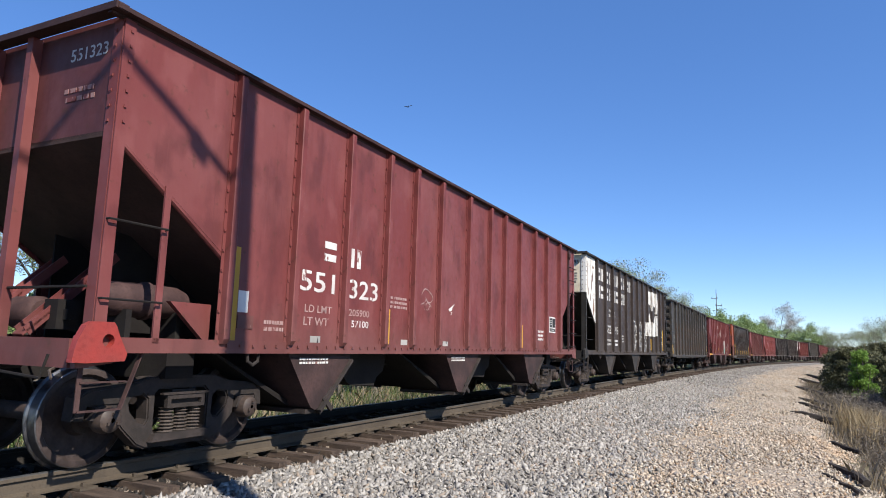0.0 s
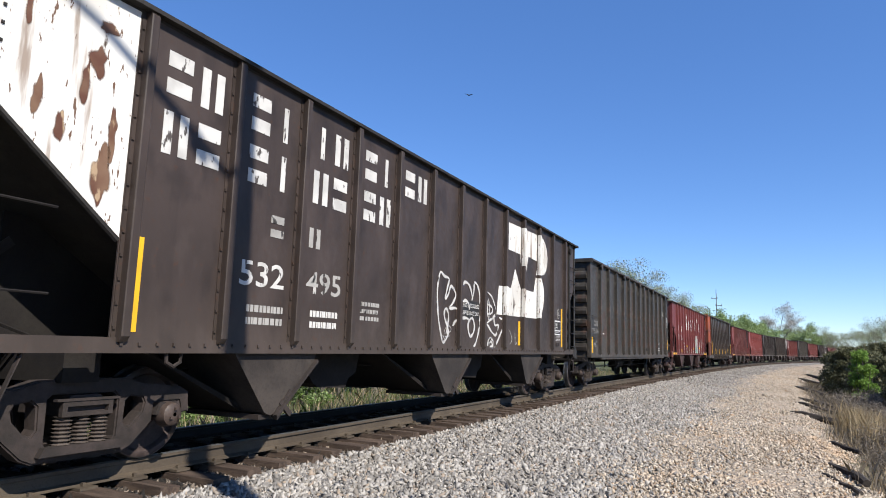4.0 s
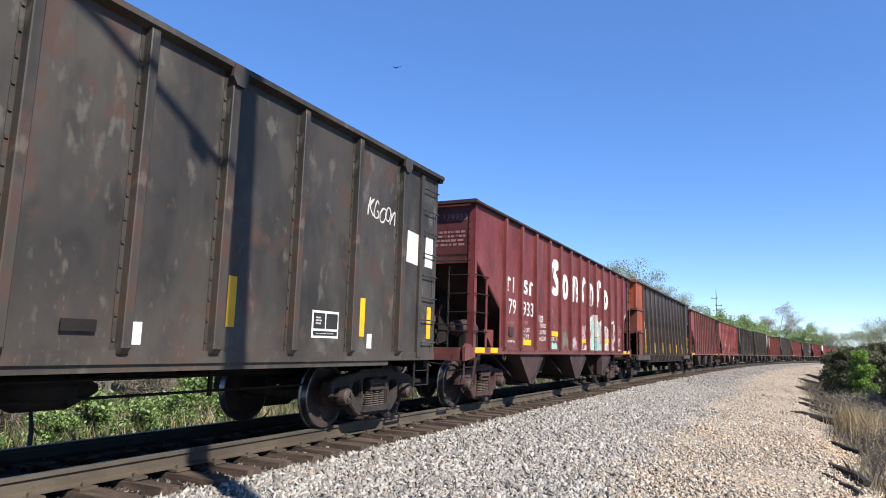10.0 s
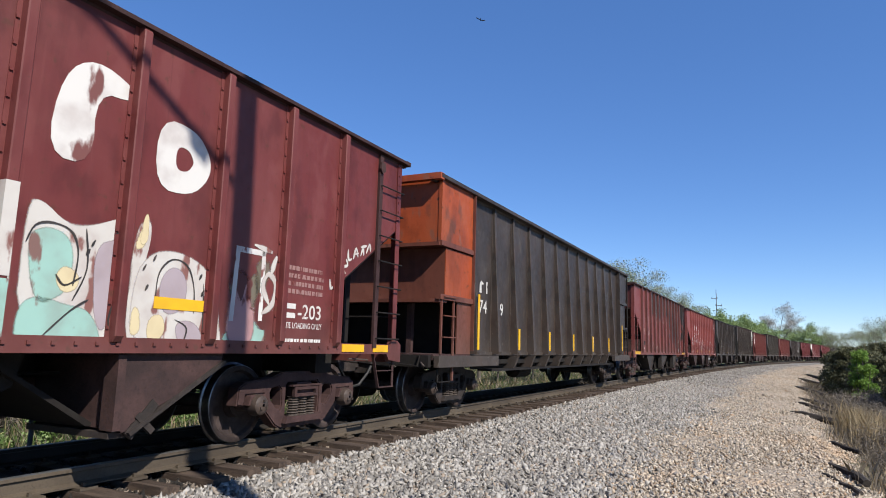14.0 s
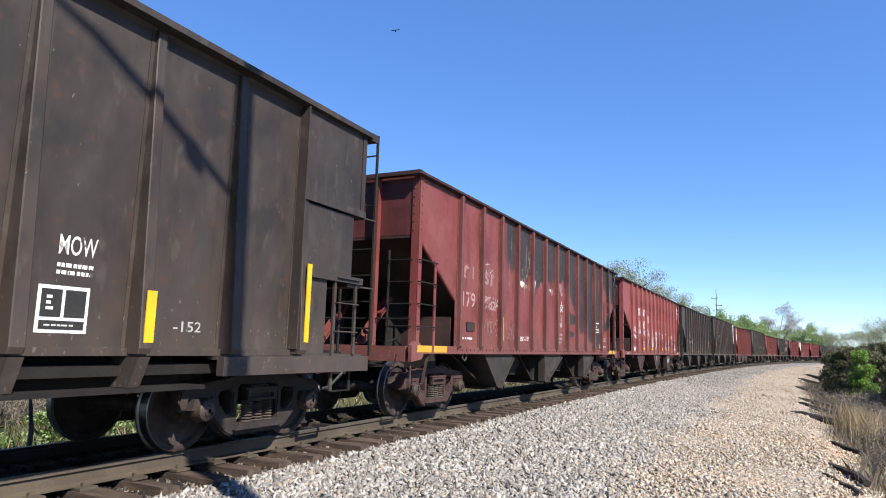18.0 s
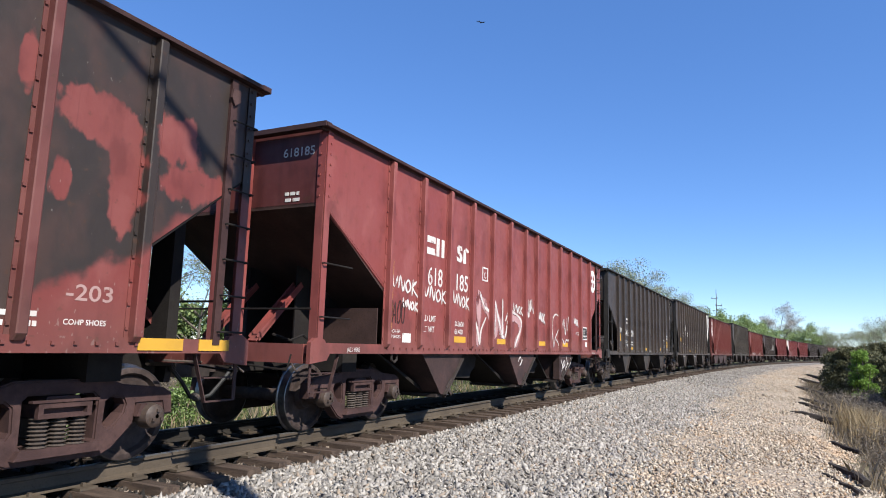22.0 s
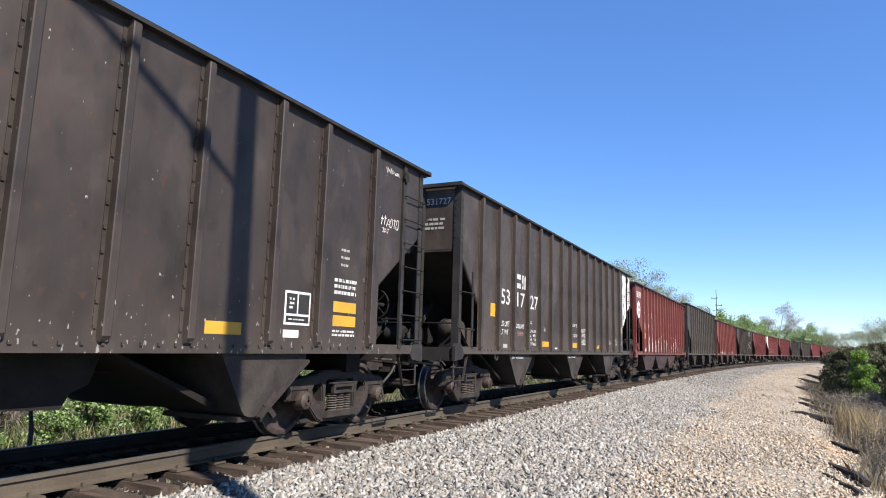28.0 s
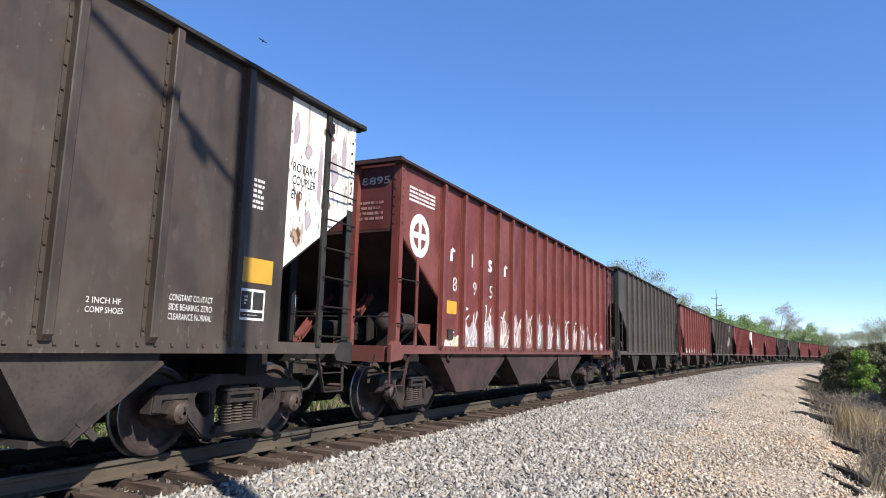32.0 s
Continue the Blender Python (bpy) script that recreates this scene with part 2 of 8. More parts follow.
M_OLIVE = worn("spray_olive", (0.123, 0.106, 0.078), (0.095, 0.028, 0.025), 0.56, 28, 4)
M_SPRAYM = worn("spray_on_maroon", (0.44, 0.415, 0.385), (0.168, 0.073, 0.062), 0.46, 35, 4.5)
M_LILAC = worn("spray_lilac_grey", (0.30, 0.25, 0.27), (0.17, 0.12, 0.12), 0.35, 37, 5)
M_CREAM = worn("spray_cream", (0.50, 0.42, 0.26), (0.30, 0.22, 0.14), 0.35, 38, 5)
M_OUTLINE = worn("spray_outline_black", (0.022, 0.020, 0.020), (0.10, 0.08, 0.07), 0.3, 39, 8)
M_PLATE = rough_mat("label_panel_black", (0.017, 0.017, 0.017), (0.028, 0.025, 0.022), 4.0, 0.6)
M_TAG = worn("sticker_white", (0.56, 0.55, 0.53), (0.288, 0.256, 0.23), 0.2, 29, 9)
M_PEEL = worn("peeling_white", (0.52, 0.50, 0.475), (0.134, 0.05, 0.045), 0.34, 33, 3.2)
M_CHALK = worn("chalk_marks", (0.295, 0.282, 0.262), (0.034, 0.031, 0.028), 0.5, 30, 10)
M_BRUSH = worn("grey_brushwork", (0.151, 0.146, 0.137), (0.039, 0.036, 0.031), 0.5, 34, 9)
M_LOAD = rough_mat("ballast_load", (0.067, 0.056, 0.05), (0.112, 0.095, 0.084), 9.0, 0.95, 0, 0.8, 0.05)

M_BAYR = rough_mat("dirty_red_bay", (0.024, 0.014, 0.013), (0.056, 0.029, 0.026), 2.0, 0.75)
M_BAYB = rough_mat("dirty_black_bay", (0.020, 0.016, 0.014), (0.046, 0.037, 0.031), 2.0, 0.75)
# rust and dust, darkened further to paint in the shade inside the open ends
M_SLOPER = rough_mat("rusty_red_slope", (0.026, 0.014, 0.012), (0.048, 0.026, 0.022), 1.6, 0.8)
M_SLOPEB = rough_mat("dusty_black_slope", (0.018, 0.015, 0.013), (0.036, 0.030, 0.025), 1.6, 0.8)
M_STAINED = worn("stained_cream", (0.60, 0.535, 0.41), (0.22, 0.14, 0.085), 0.3, 42, 1.6)
M_SCALE = worn("rust_scale", (0.085, 0.034, 0.02), (0.30, 0.21, 0.13), 0.45, 41, 9)
# rusty red-brown parts; also carries the shade of the orange end's lower panel
M_RUSTSHADE5 = paint("red_brown_rust", (0.105, 0.034, 0.022), (0.125, 0.045, 0.03), seed=6.5, wear=0.7)
# near-black stones: the shade between the rails is put into their colour
n = Nodes("dirty_ballast_stone")
M_SHADESTONE = n.done(n.mix(n.island(), (0.007, 0.006, 0.005), (0.019, 0.016, 0.014)), 0.9)
n = Nodes("ballast_stone")
tone = n.island()
grey = n.mix(n.band(tone, 0.05, 0.95), (0.135, 0.125, 0.114), (0.345, 0.322, 0.292))
grey = n.mix(n.band(n.math("FRACT", n.math("MULTIPLY", tone, 17.3)), 0.88, 0.92), grey, (0.25, 0.20, 0.155))
grey = n.mix(n.math("MULTIPLY", n.band(n.fixed_noise(1.1, 4, seed=9), 0.42, 0.7), 0.35), grey, (0.15, 0.135, 0.118))
n.bump(n.fixed_noise(70, 4), 0.4, 0.008)
M_STONE = n.done(grey, 0.85)
n = Nodes("brown_ballast_stone")
tone = n.island()
M_BROWNSTONE = n.done(n.mix(n.band(tone, 0.1, 0.95), (0.045, 0.036, 0.029), (0.21, 0.17, 0.135)), 0.88)
n = Nodes("tan_gravel_stone")
tone = n.island()
grey = n.mix(n.band(tone, 0.1, 0.9), (0.25, 0.205, 0.156), (0.445, 0.382, 0.308))
grey = n.mix(n.math("MULTIPLY", n.band(n.fixed_noise(0.45, 3, seed=12), 0.54, 0.72), 0.6), grey, (0.42, 0.285, 0.175))
grey = n.mix(n.band(n.math("FRACT", n.math("MULTIPLY", tone, 13.7)), 0.90, 0.94), grey, (0.307, 0.209, 0.129))
n.bump(n.fixed_noise(70, 4), 0.4, 0.008)
M_GRAVEL = n.done(grey, 0.88)
n = Nodes("weathered_tie_wood")
g = n.noise(40, 4, stretch=(6, 0.6, 6))
c = n.mix(n.band(n.noise(3, 5, stretch=(6, 0.6, 6)), 0.35, 0.68), (0.040, 0.027, 0.020), (0.098, 0.068, 0.050))
c = n.mix(n.math("MULTIPLY", n.band(g, 0.45, 0.75), 0.5), c, (0.017, 0.011, 0.008))
# the tie's middle is darkened to paint in the shade under the train
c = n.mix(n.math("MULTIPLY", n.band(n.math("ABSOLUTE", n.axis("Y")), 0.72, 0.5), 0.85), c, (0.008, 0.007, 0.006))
n.bump(g, 0.7, 0.012)
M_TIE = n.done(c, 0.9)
# darker copy of the rail side, with the far rail's shade in its colour
M_RAILSHADE = rough_mat("oily_rail_side", (0.014, 0.012, 0.01), (0.025, 0.021, 0.018), 1.5, 0.75, 0.0, 0.2, 0.004, 60)
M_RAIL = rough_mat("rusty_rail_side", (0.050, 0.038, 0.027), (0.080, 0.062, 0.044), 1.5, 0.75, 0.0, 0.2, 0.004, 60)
M_RAILTOP = rough_mat("polished_rail_head", (0.134, 0.129, 0.123), (0.101, 0.095, 0.09), 5.0, 0.5, 0.6, 0.05)
M_LOG = rough_mat("dead_wood", (0.025, 0.02, 0.016), (0.067, 0.056, 0.048), 3.0, 0.95, 0, 0.6, 0.02)
M_BARK = rough_mat("grey_bark", (0.073, 0.062, 0.05), (0.134, 0.118, 0.101), 3.0, 0.95, 0, 0.7, 0.03, 20, (3, 3, 0.5))
M_POLE = rough_mat("pole_wood", (0.05, 0.039, 0.031), (0.09, 0.073, 0.056), 2.0, 0.9, 0, 0.5, 0.01, 25, (4, 4, 0.3))


def leaf_mat(name, a, b, through=0.35):
    n = Nodes(name)
    c = n.mix(n.island(), a, b)
    m = n.done(c, 0.65)
    n.p.inputs["Transmission Weight"].default_value = 0.0
    n.p.inputs["Subsurface Weight"].default_value = 0.0
    tr = n.t.nodes.new("ShaderNodeBsdfTranslucent")
    n.put(tr.inputs["Color"], c)
    mx = n.t.nodes.new("ShaderNodeMixShader")
    mx.inputs[0].default_value = through
    n.t.links.new(n.p.outputs[0], mx.inputs[1])
    n.t.links.new(tr.outputs[0], mx.inputs[2])
    n.t.links.new(mx.outputs[0], n.t.nodes["Material Output"].inputs["Surface"])
    return m


M_SPRING_LEAF = leaf_mat("young_leaves", (0.165, 0.225, 0.085), (0.30, 0.385, 0.17), 0.4)
M_GREEN_LEAF = leaf_mat("fresh_green_leaves", (0.045, 0.085, 0.015), (0.105, 0.165, 0.035))
M_BRIGHT_LEAF = leaf_mat("bright_green_leaves", (0.10, 0.185, 0.028), (0.19, 0.30, 0.06), 0.4)
M_PALE = leaf_mat("pale_bare_twigs", (0.29, 0.28, 0.26), (0.42, 0.41, 0.385))
M_CEDAR = leaf_mat("cedar_green", (0.048, 0.053, 0.025), (0.123, 0.12, 0.059), 0.25)
M_BUD = leaf_mat("pale_buds", (0.183, 0.189, 0.126), (0.325, 0.318, 0.244))
M_TWIG = leaf_mat("brown_twigs", (0.10, 0.082, 0.064), (0.215, 0.182, 0.146), 0.15)
M_STRAW = leaf_mat("dry_grass", (0.19, 0.142, 0.08), (0.36, 0.285, 0.175), 0.2)
M_GRASS = leaf_mat("green_grass", (0.039, 0.067, 0.014), (0.095, 0.123, 0.039), 0.3)

# ground: stone ballast near the track, tan gravel shoulder, earth and grass beyond
n = Nodes("ground_cover")
lat = n.t.nodes.new("ShaderNodeAttribute")
lat.attribute_name = "lateral"
side = n.math("ADD", lat.outputs["Fac"], n.math("MULTIPLY", n.math("SUBTRACT", n.fixed_noise(0.5, 4), 0.5), 2.2))
cells = n.t.nodes.new("ShaderNodeTexVoronoi")
n.put(cells.inputs["Vector"], n.obj)
cells.inputs["Scale"].default_value = 24
tint = n.t.nodes.new("ShaderNodeSeparateColor")
n.put(tint.inputs[0], cells.outputs["Color"])
stone = n.mix(tint.outputs[0], (0.085, 0.078, 0.07), (0.27, 0.25, 0.225))
tan = n.mix(tint.outputs[0], (0.20, 0.158, 0.115), (0.42, 0.35, 0.27))
tan = n.mix(n.band(n.fixed_noise(0.8, 4, seed=3), 0.5, 0.66), tan, (0.36, 0.27, 0.19))
earth = n.mix(n.band(n.fixed_noise(0.6, 6, seed=5), 0.35, 0.65), (0.151, 0.118, 0.081), (0.106, 0.09, 0.05))
meadow = n.mix(n.band(n.fixed_noise(0.9, 6, seed=7), 0.35, 0.65), (0.056, 0.073, 0.02), (0.095, 0.084, 0.042))
# ground between the rails is darkened to paint in the train's shade
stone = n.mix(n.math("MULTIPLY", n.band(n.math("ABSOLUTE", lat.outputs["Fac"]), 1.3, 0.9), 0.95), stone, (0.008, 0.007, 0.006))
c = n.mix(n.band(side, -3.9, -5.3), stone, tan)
c = n.mix(n.band(side, -7.3, -8.2), c, earth)
c = n.mix(n.band(side, 2.3, 3.0), c, meadow)
n.bump(n.math("ADD", n.math("MULTIPLY", cells.outputs["Distance"], -1.0), n.fixed_noise(40, 4)), 0.9, 0.04)
M_GROUND = n.done(c, 0.92)


# ================= mesh helpers =================
class Mesh:
    """Collects vertices and faces of one part."""

    def __init__(self):
        self.v, self.f, self.k, self.dens = [], [], [], []

    def add(self, verts, faces, mat=0):
        o = len(self.v)
        self.v += [tuple(p) for p in verts]
        self.f += [tuple(i + o for i in q) for q in faces]
        self.k += [mat] * len(faces)
        return self

    def box(self, x0, x1, y0, y1, z0, z1, mat=0):
        vs = [(x, y, z) for x in (x0, x1) for y in (y0, y1) for z in (z0, z1)]
        return self.add(vs, [(0, 1, 3, 2), (4, 6, 7, 5), (0, 4, 5, 1), (2, 3, 7, 6), (0, 2, 6, 4), (1, 5, 7, 3)], mat)

    def bar(self, a, b, w, h=None, mat=0):
        """A rectangular bar from a to b; w across, h the other way."""
        h = h or w
        a, b = Vector(a), Vector(b)
        d = (b - a).normalized()
        s = d.cross(Vector((0, 0, 1)))
        s = s.normalized() if s.length > 1e-3 else Vector((1, 0, 0))
        u = s.cross(d)
        vs = [p + s * i * w / 2 + u * j * h / 2 for p in (a, b) for i in (-1, 1) for j in (-1, 1)]
        return self.add(vs, [(0, 1, 3, 2), (4, 6, 7, 5), (0, 4, 5, 1), (2, 3, 7, 6), (0, 2, 6, 4), (1, 5, 7, 3)], mat)

    def rod(self, pts, r, n=6, mat=0, radii=None):
        """A round rod along the points."""
        pts = [Vector(p) for p in pts]
        vs, fs = [], []
        for i, p in enumerate(pts):
            d = (pts[min(i + 1, len(pts) - 1)] - pts[max(i - 1, 0)]).normalized()
            s = d.cross(Vector((0.13, 0.21, 1)))
            s = s.normalized() if s.length > 1e-3 else Vector((1, 0, 0))
            u = s.cross(d)
            rr = radii[i] if radii else r
            vs += [p + (s * math.cos(a) + u * math.sin(a)) * rr for a in (2 * math.pi * k / n for k in range(n))]
        for i in range(len(pts) - 1):
            fs += [(i * n + k, i * n + (k + 1) % n, (i + 1) * n + (k + 1) % n, (i + 1) * n + k) for k in range(n)]
        fs += [tuple(range(n)), tuple(range((len(pts) - 1) * n, len(pts) * n))]
        return self.add(vs, fs, mat)

    def slab(self, poly, axis, a, b, mat=0):
        """A flat polygon given in the other two axes, between a and b along the axis."""
        def p3(p, c):
            return (c, *p) if axis == "x" else (p[0], c, p[1]) if axis == "y" else (*p, c)
        m = len(poly)
        vs = [p3(p, a) for p in poly] + [p3(p, b) for p in poly]
        fs = [tuple(range(m)), tuple(range(m, 2 * m))] + [(i, (i + 1) % m, (i + 1) % m + m, i + m) for i in range(m)]
        return self.add(vs, fs, mat)

    def lathe(self, profile, n=28, mats=None):
        """A profile of (y, radius) turned about the y axis."""
        m = len(profile)
        vs = [(r * math.cos(2 * math.pi * k / n), y, r * math.sin(2 * math.pi * k / n)) for k in range(n) for y, r in profile]
        for i in range(m - 1):
            fs = [(k * m + i, k * m + i + 1, ((k + 1) % n) * m + i + 1, ((k + 1) % n) * m + i) for k in range(n)]
            if i == 0:
                self.add(vs, fs, mats[i] if mats else 0)
                base = len(self.v) - len(vs)
            else:
                self.f += [tuple(j + base for j in q) for q in fs]
                self.k += [mats[i] if mats else 0] * len(fs)
        return self

    def data(self, name, mats, smooth=False):
        me = bpy.data.meshes.new(name)
        me.from_pydata(self.v, [], self.f)
        for m in mats if isinstance(mats, (list, tuple)) else [mats]:
            me.materials.append(m)
        if max(self.k, default=0):
            me.polygons.foreach_set("material_index", self.k)
        bm = bmesh.new()
        bm.from_mesh(me)
        bmesh.ops.recalc_face_normals(bm, faces=bm.faces)
        bm.to_mesh(me)
        bm.free()
        if smooth:
            me.polygons.foreach_set("use_smooth", [True] * len(me.polygons))
            me.set_sharp_from_angle(angle=radians(40))
        me.update()
        return me


def thing(name, label, category, group="", kind=""):
    return tagged(new(name), label, category, group, kind)


def part(name, mesh, mats, parent, label="", at=(0, 0, 0), smooth=False):
    """Links a Mesh, or mesh data that is shared, as one object under a thing or part."""
    me = mesh.data(name, mats, smooth) if isinstance(mesh, Mesh) else mesh
    ob = new(name, me)
    ob.parent = parent
    ob.location = at
    return tagged(ob, label)


# ================= the track's line =================
CURVE, SPIRAL, START = -0.001067, 57.6, -22.06


def track(s, lateral=0.0):
    """Place and heading at s metres along the track, lateral metres to its left."""
    u = max(s - START, 0.0)
    if u < SPIRAL:
        th, y = CURVE * u * u / (2 * SPIRAL), CURVE * u ** 3 / (6 * SPIRAL)
        x = s - CURVE ** 2 * u ** 5 / (40 * SPIRAL ** 2)
    else:
        th = CURVE * (u - SPIRAL / 2)
        y = CURVE * (SPIRAL ** 2 / 6 + SPIRAL / 2 * (u - SPIRAL) + (u - SPIRAL) ** 2 / 2)
        x = s - CURVE ** 2 * SPIRAL ** 3 / 40 - (th ** 3 - (CURVE * SPIRAL / 2) ** 3) / (6 * CURVE)
    return x - math.sin(th) * lateral, y + math.cos(th) * lateral, th


def track_y(x):
    return track(x)[1]


PROFILE_L = [-60, -30, -16, -11, -9.4, -8.2, -7.3, -5.2, -3.9, -2.6, -1.75, -1.42, -0.95, -0.6, 1.1, 1.4, 2.6, 4, 6, 12, 30, 60]
PROFILE_Z = [-1.9, -1.9, -1.7, -1.5, -1.35, -0.95, -0.62, -0.54, -0.50, -0.40, -0.315, -0.295, -0.272, -0.26, -0.26, -0.24, -0.66, -1.05, -1.32, -1.25, -0.7, 0.0]


def ground_z(x, y):
    lat = y - track_y(min(max(x, -300), 420))
    return float(np.interp(lat, PROFILE_L, PROFILE_Z))


# ================= ground, rails, ties, ballast =================
def build_ground():
    xs = np.unique(np.concatenate([-np.geomspace(220, 4500, 14), np.arange(-200, 0, 8.0), np.arange(0, 60, 1.0), np.arange(60, 320, 4.0), np.geomspace(320, 4500, 16)]))
    ys = np.unique(np.concatenate([-np.geomspace(62, 4500, 14), np.arange(-60, -14, 2.0), np.arange(-14, 8, 0.3), np.arange(8, 60, 3.0), np.geomspace(60, 4500, 14)]))
    verts, lats = [], []
    for x in xs:
        ty = track_y(float(min(max(x, -300), 420)))
        for y in ys:
            near = -20 < x < 320 and -40 < y < 40
            bump = noise.noise((x * 0.5, y * 0.5, 0)) * 0.05 + noise.noise((x * 1.7, y * 1.7, 3)) * 0.02 if near and abs(y - ty) > 1.9 else 0.0
            verts.append((x, y, float(np.interp(y - ty, PROFILE_L, PROFILE_Z)) + bump))
            lats.append(y - ty)
    m = len(ys)
    faces = [(i * m + j, (i + 1) * m + j, (i + 1) * m + j + 1, i * m + j + 1) for i in range(len(xs) - 1) for j in range(m - 1)]
    me = bpy.data.meshes.new("ground")
    me.from_pydata(verts, [], faces)
    me.attributes.new("lateral", "FLOAT", "POINT").data.foreach_set("value", lats)
    me.polygons.foreach_set("use_smooth", [True] * len(me.polygons))
    me.materials.append(M_GROUND)
    return tagged(new("ground", me), "grey ballast and tan gravel shoulder running into grass", "ground", kind="structure")


ground = build_ground()

RAIL = [(-0.07, -0.17), (0.07, -0.17), (0.07, -0.155), (0.012, -0.135), (0.010, -0.045), (0.036, -0.036), (0.036, -0.006),
        (0.028, 0.0), (-0.028, 0.0), (-0.036, -0.006), (-0.036, -0.036), (-0.010, -0.045), (-0.012, -0.135), (-0.07, -0.155)]


def build_rail(lateral):
    mesh, m = Mesh(), len(RAIL)
    stations = list(np.arange(-170, 0, 10.0)) + list(np.arange(0, 420, 2.5))
    vs = []
    for s in stations:
        for y, z in RAIL:
            px, py, _ = track(s, lateral + y)
            vs.append((px, py, z))
    for j in range(m):
        fs = [(i * m + j, (i + 1) * m + j, (i + 1) * m + (j + 1) % m, i * m + (j + 1) % m) for i in range(len(stations) - 1)]
        k = 1 if j in (6, 7, 8) else 0
        if j == 0:
            mesh.add(vs, fs, k)
        else:
            mesh.f += fs
            mesh.k += [k] * len(fs)
    ob = new("rail", mesh.data("rail", [M_RAIL if lateral < 0 else M_RAILSHADE, M_RAILTOP]))
    return tagged(ob, "long rusty steel rail with a polished head", "rail", "rails of the track", "structure")


for side_y in (-0.722, 0.722):
    build_rail(side_y)

TIE_STEP = 0.53
rng = random.Random(4)
tie_shapes = []
for k in range(6):
    t = Mesh()
    q = [rng.uniform(-0.012, 0.012) for _ in range(8)]
    t.slab([(-0.112 + q[0], -0.19 + q[1]), (-0.118, -0.33), (0.118, -0.33), (0.112 + q[2], -0.19 + q[3]), (0.02 + q[4] * 2, -0.196)], "y", -1.40 + q[5] * 3, 1.32 + q[6] * 2)
    tie_shapes.append(t.data("tie", M_TIE))
plate_shape = Mesh().box(-0.09, 0.09, -0.17, 0.17, -0.192, -0.168).box(-0.02, 0.01, -0.105, -0.075, -0.17, -0.135).box(-0.01, 0.02, 0.075, 0.105, -0.17, -0.135)
plate_shape = plate_shape.data("tie_plate", M_RAIL)
bed = thing("track_bed", "row of weathered dark wooden ties under the rails", "railway track", kind="structure")
rest = Mesh()
for i in range(-320, 760):
    s = i * TIE_STEP + rng.uniform(-0.03, 0.03)
    x, y, th = track(s)
    if 3 <= s <= 75:
        tie = part("tie", tie_shapes[rng.randrange(6)], None, bed)
        tie.location = (x, y + rng.uniform(-0.06, 0.06), rng.uniform(-0.012, 0.004))
        tie.rotation_euler = (0, 0, th + rng.uniform(-0.03, 0.03))
        if s < 40:
            for ly in (-0.722, 0.722):
                pl = part("tie_plate", plate_shape, None, bed)
                px, py, _ = track(s, ly)
                pl.location, pl.rotation_euler = (px, py, 0.001), (0, 0, th)
    else:
        c, sn = math.cos(th), math.sin(th)
        pts = [(x + dx * c - dy * sn, y + dx * sn + dy * c, z) for dx in (-0.115, 0.115) for dy in (-1.40, 1.32) for z in (-0.33, -0.19)]
        rest.add(pts, [(0, 1, 3, 2), (4, 6, 7, 5), (0, 4, 5, 1), (2, 3, 7, 6), (0, 2, 6, 4), (1, 5, 7, 3)])
far_ties = part("far_ties", rest, M_TIE, bed)
tagged(far_ties, kind="stuff")


def scatter(name, count, area, size, mat, label, seed, sink=0.35):
    """Loose angular stones over a stretch of the ground: area(r) gives arrays of s and lateral."""
    r = np.random.default_rng(seed)
    base = np.array([(1.15, 0, 0), (0, 1.15, 0), (-1.15, 0, 0), (0, -1.15, 0), (0, 0, 1.0), (0, 0, -1.0)])
    tris = np.array([t for k in range(4) for t in ((k, (k + 1) % 4, 4), ((k + 1) % 4, k, 5))])
    s, lat = area(r, count)
    tx = np.array([track(float(q))[:2] for q in np.linspace(0, 160, 321)])
    x = np.interp(s, np.linspace(0, 160, 321), tx[:, 0])
    y = np.interp(s, np.linspace(0, 160, 321), tx[:, 1]) + lat
    z = np.interp(lat, PROFILE_L, PROFILE_Z)
    big = size[0] + (size[1] - size[0]) * r.random(count) ** 2.2
    k = len(base)
    shape = base[None] + r.uniform(-0.62, 0.62, (count, k, 3))
    shape = shape * r.permuted(np.stack([r.uniform(0.9, 1.8, count), r.uniform(0.6, 1.2, count), r.uniform(0.4, 0.85, count)], -1), axis=1)[:, None] * big[:, None, None]
    a, b = r.uniform(0, 6.28, count), r.uniform(-1.2, 1.2, count)
    ca, sa, cb, sb = np.cos(a), np.sin(a), np.cos(b), np.sin(b)
    X, Y, Z = shape[..., 0], shape[..., 1], shape[..., 2]
    Y, Z = Y * cb[:, None] - Z * sb[:, None], Y * sb[:, None] + Z * cb[:, None]
    X, Y = X * ca[:, None] - Y * sa[:, None], X * sa[:, None] + Y * ca[:, None]
    lift = big * (1 - sink) * 0.6 + r.uniform(-0.3, 0.5, count) * big
    pts = np.stack([X + x[:, None], Y + y[:, None], Z + (z + lift)[:, None]], -1).reshape(-1, 3)
    fac = (tris[None] + (np.arange(count) * k)[:, None, None]).reshape(-1, 3)
    me = bpy.data.meshes.new(name)
    me.vertices.add(len(pts))
    me.vertices.foreach_set("co", pts.ravel().astype(np.float32))
    me.loops.add(fac.size)
    me.loops.foreach_set("vertex_index", fac.ravel().astype(np.int32))
    me.polygons.add(len(fac))
    me.polygons.foreach_set("loop_start", np.arange(0, fac.size, 3, dtype=np.int32))
    me.update(calc_edges=True)
    me.materials.append(mat)
    return tagged(new(name, me), label, "gravel", kind="stuff")


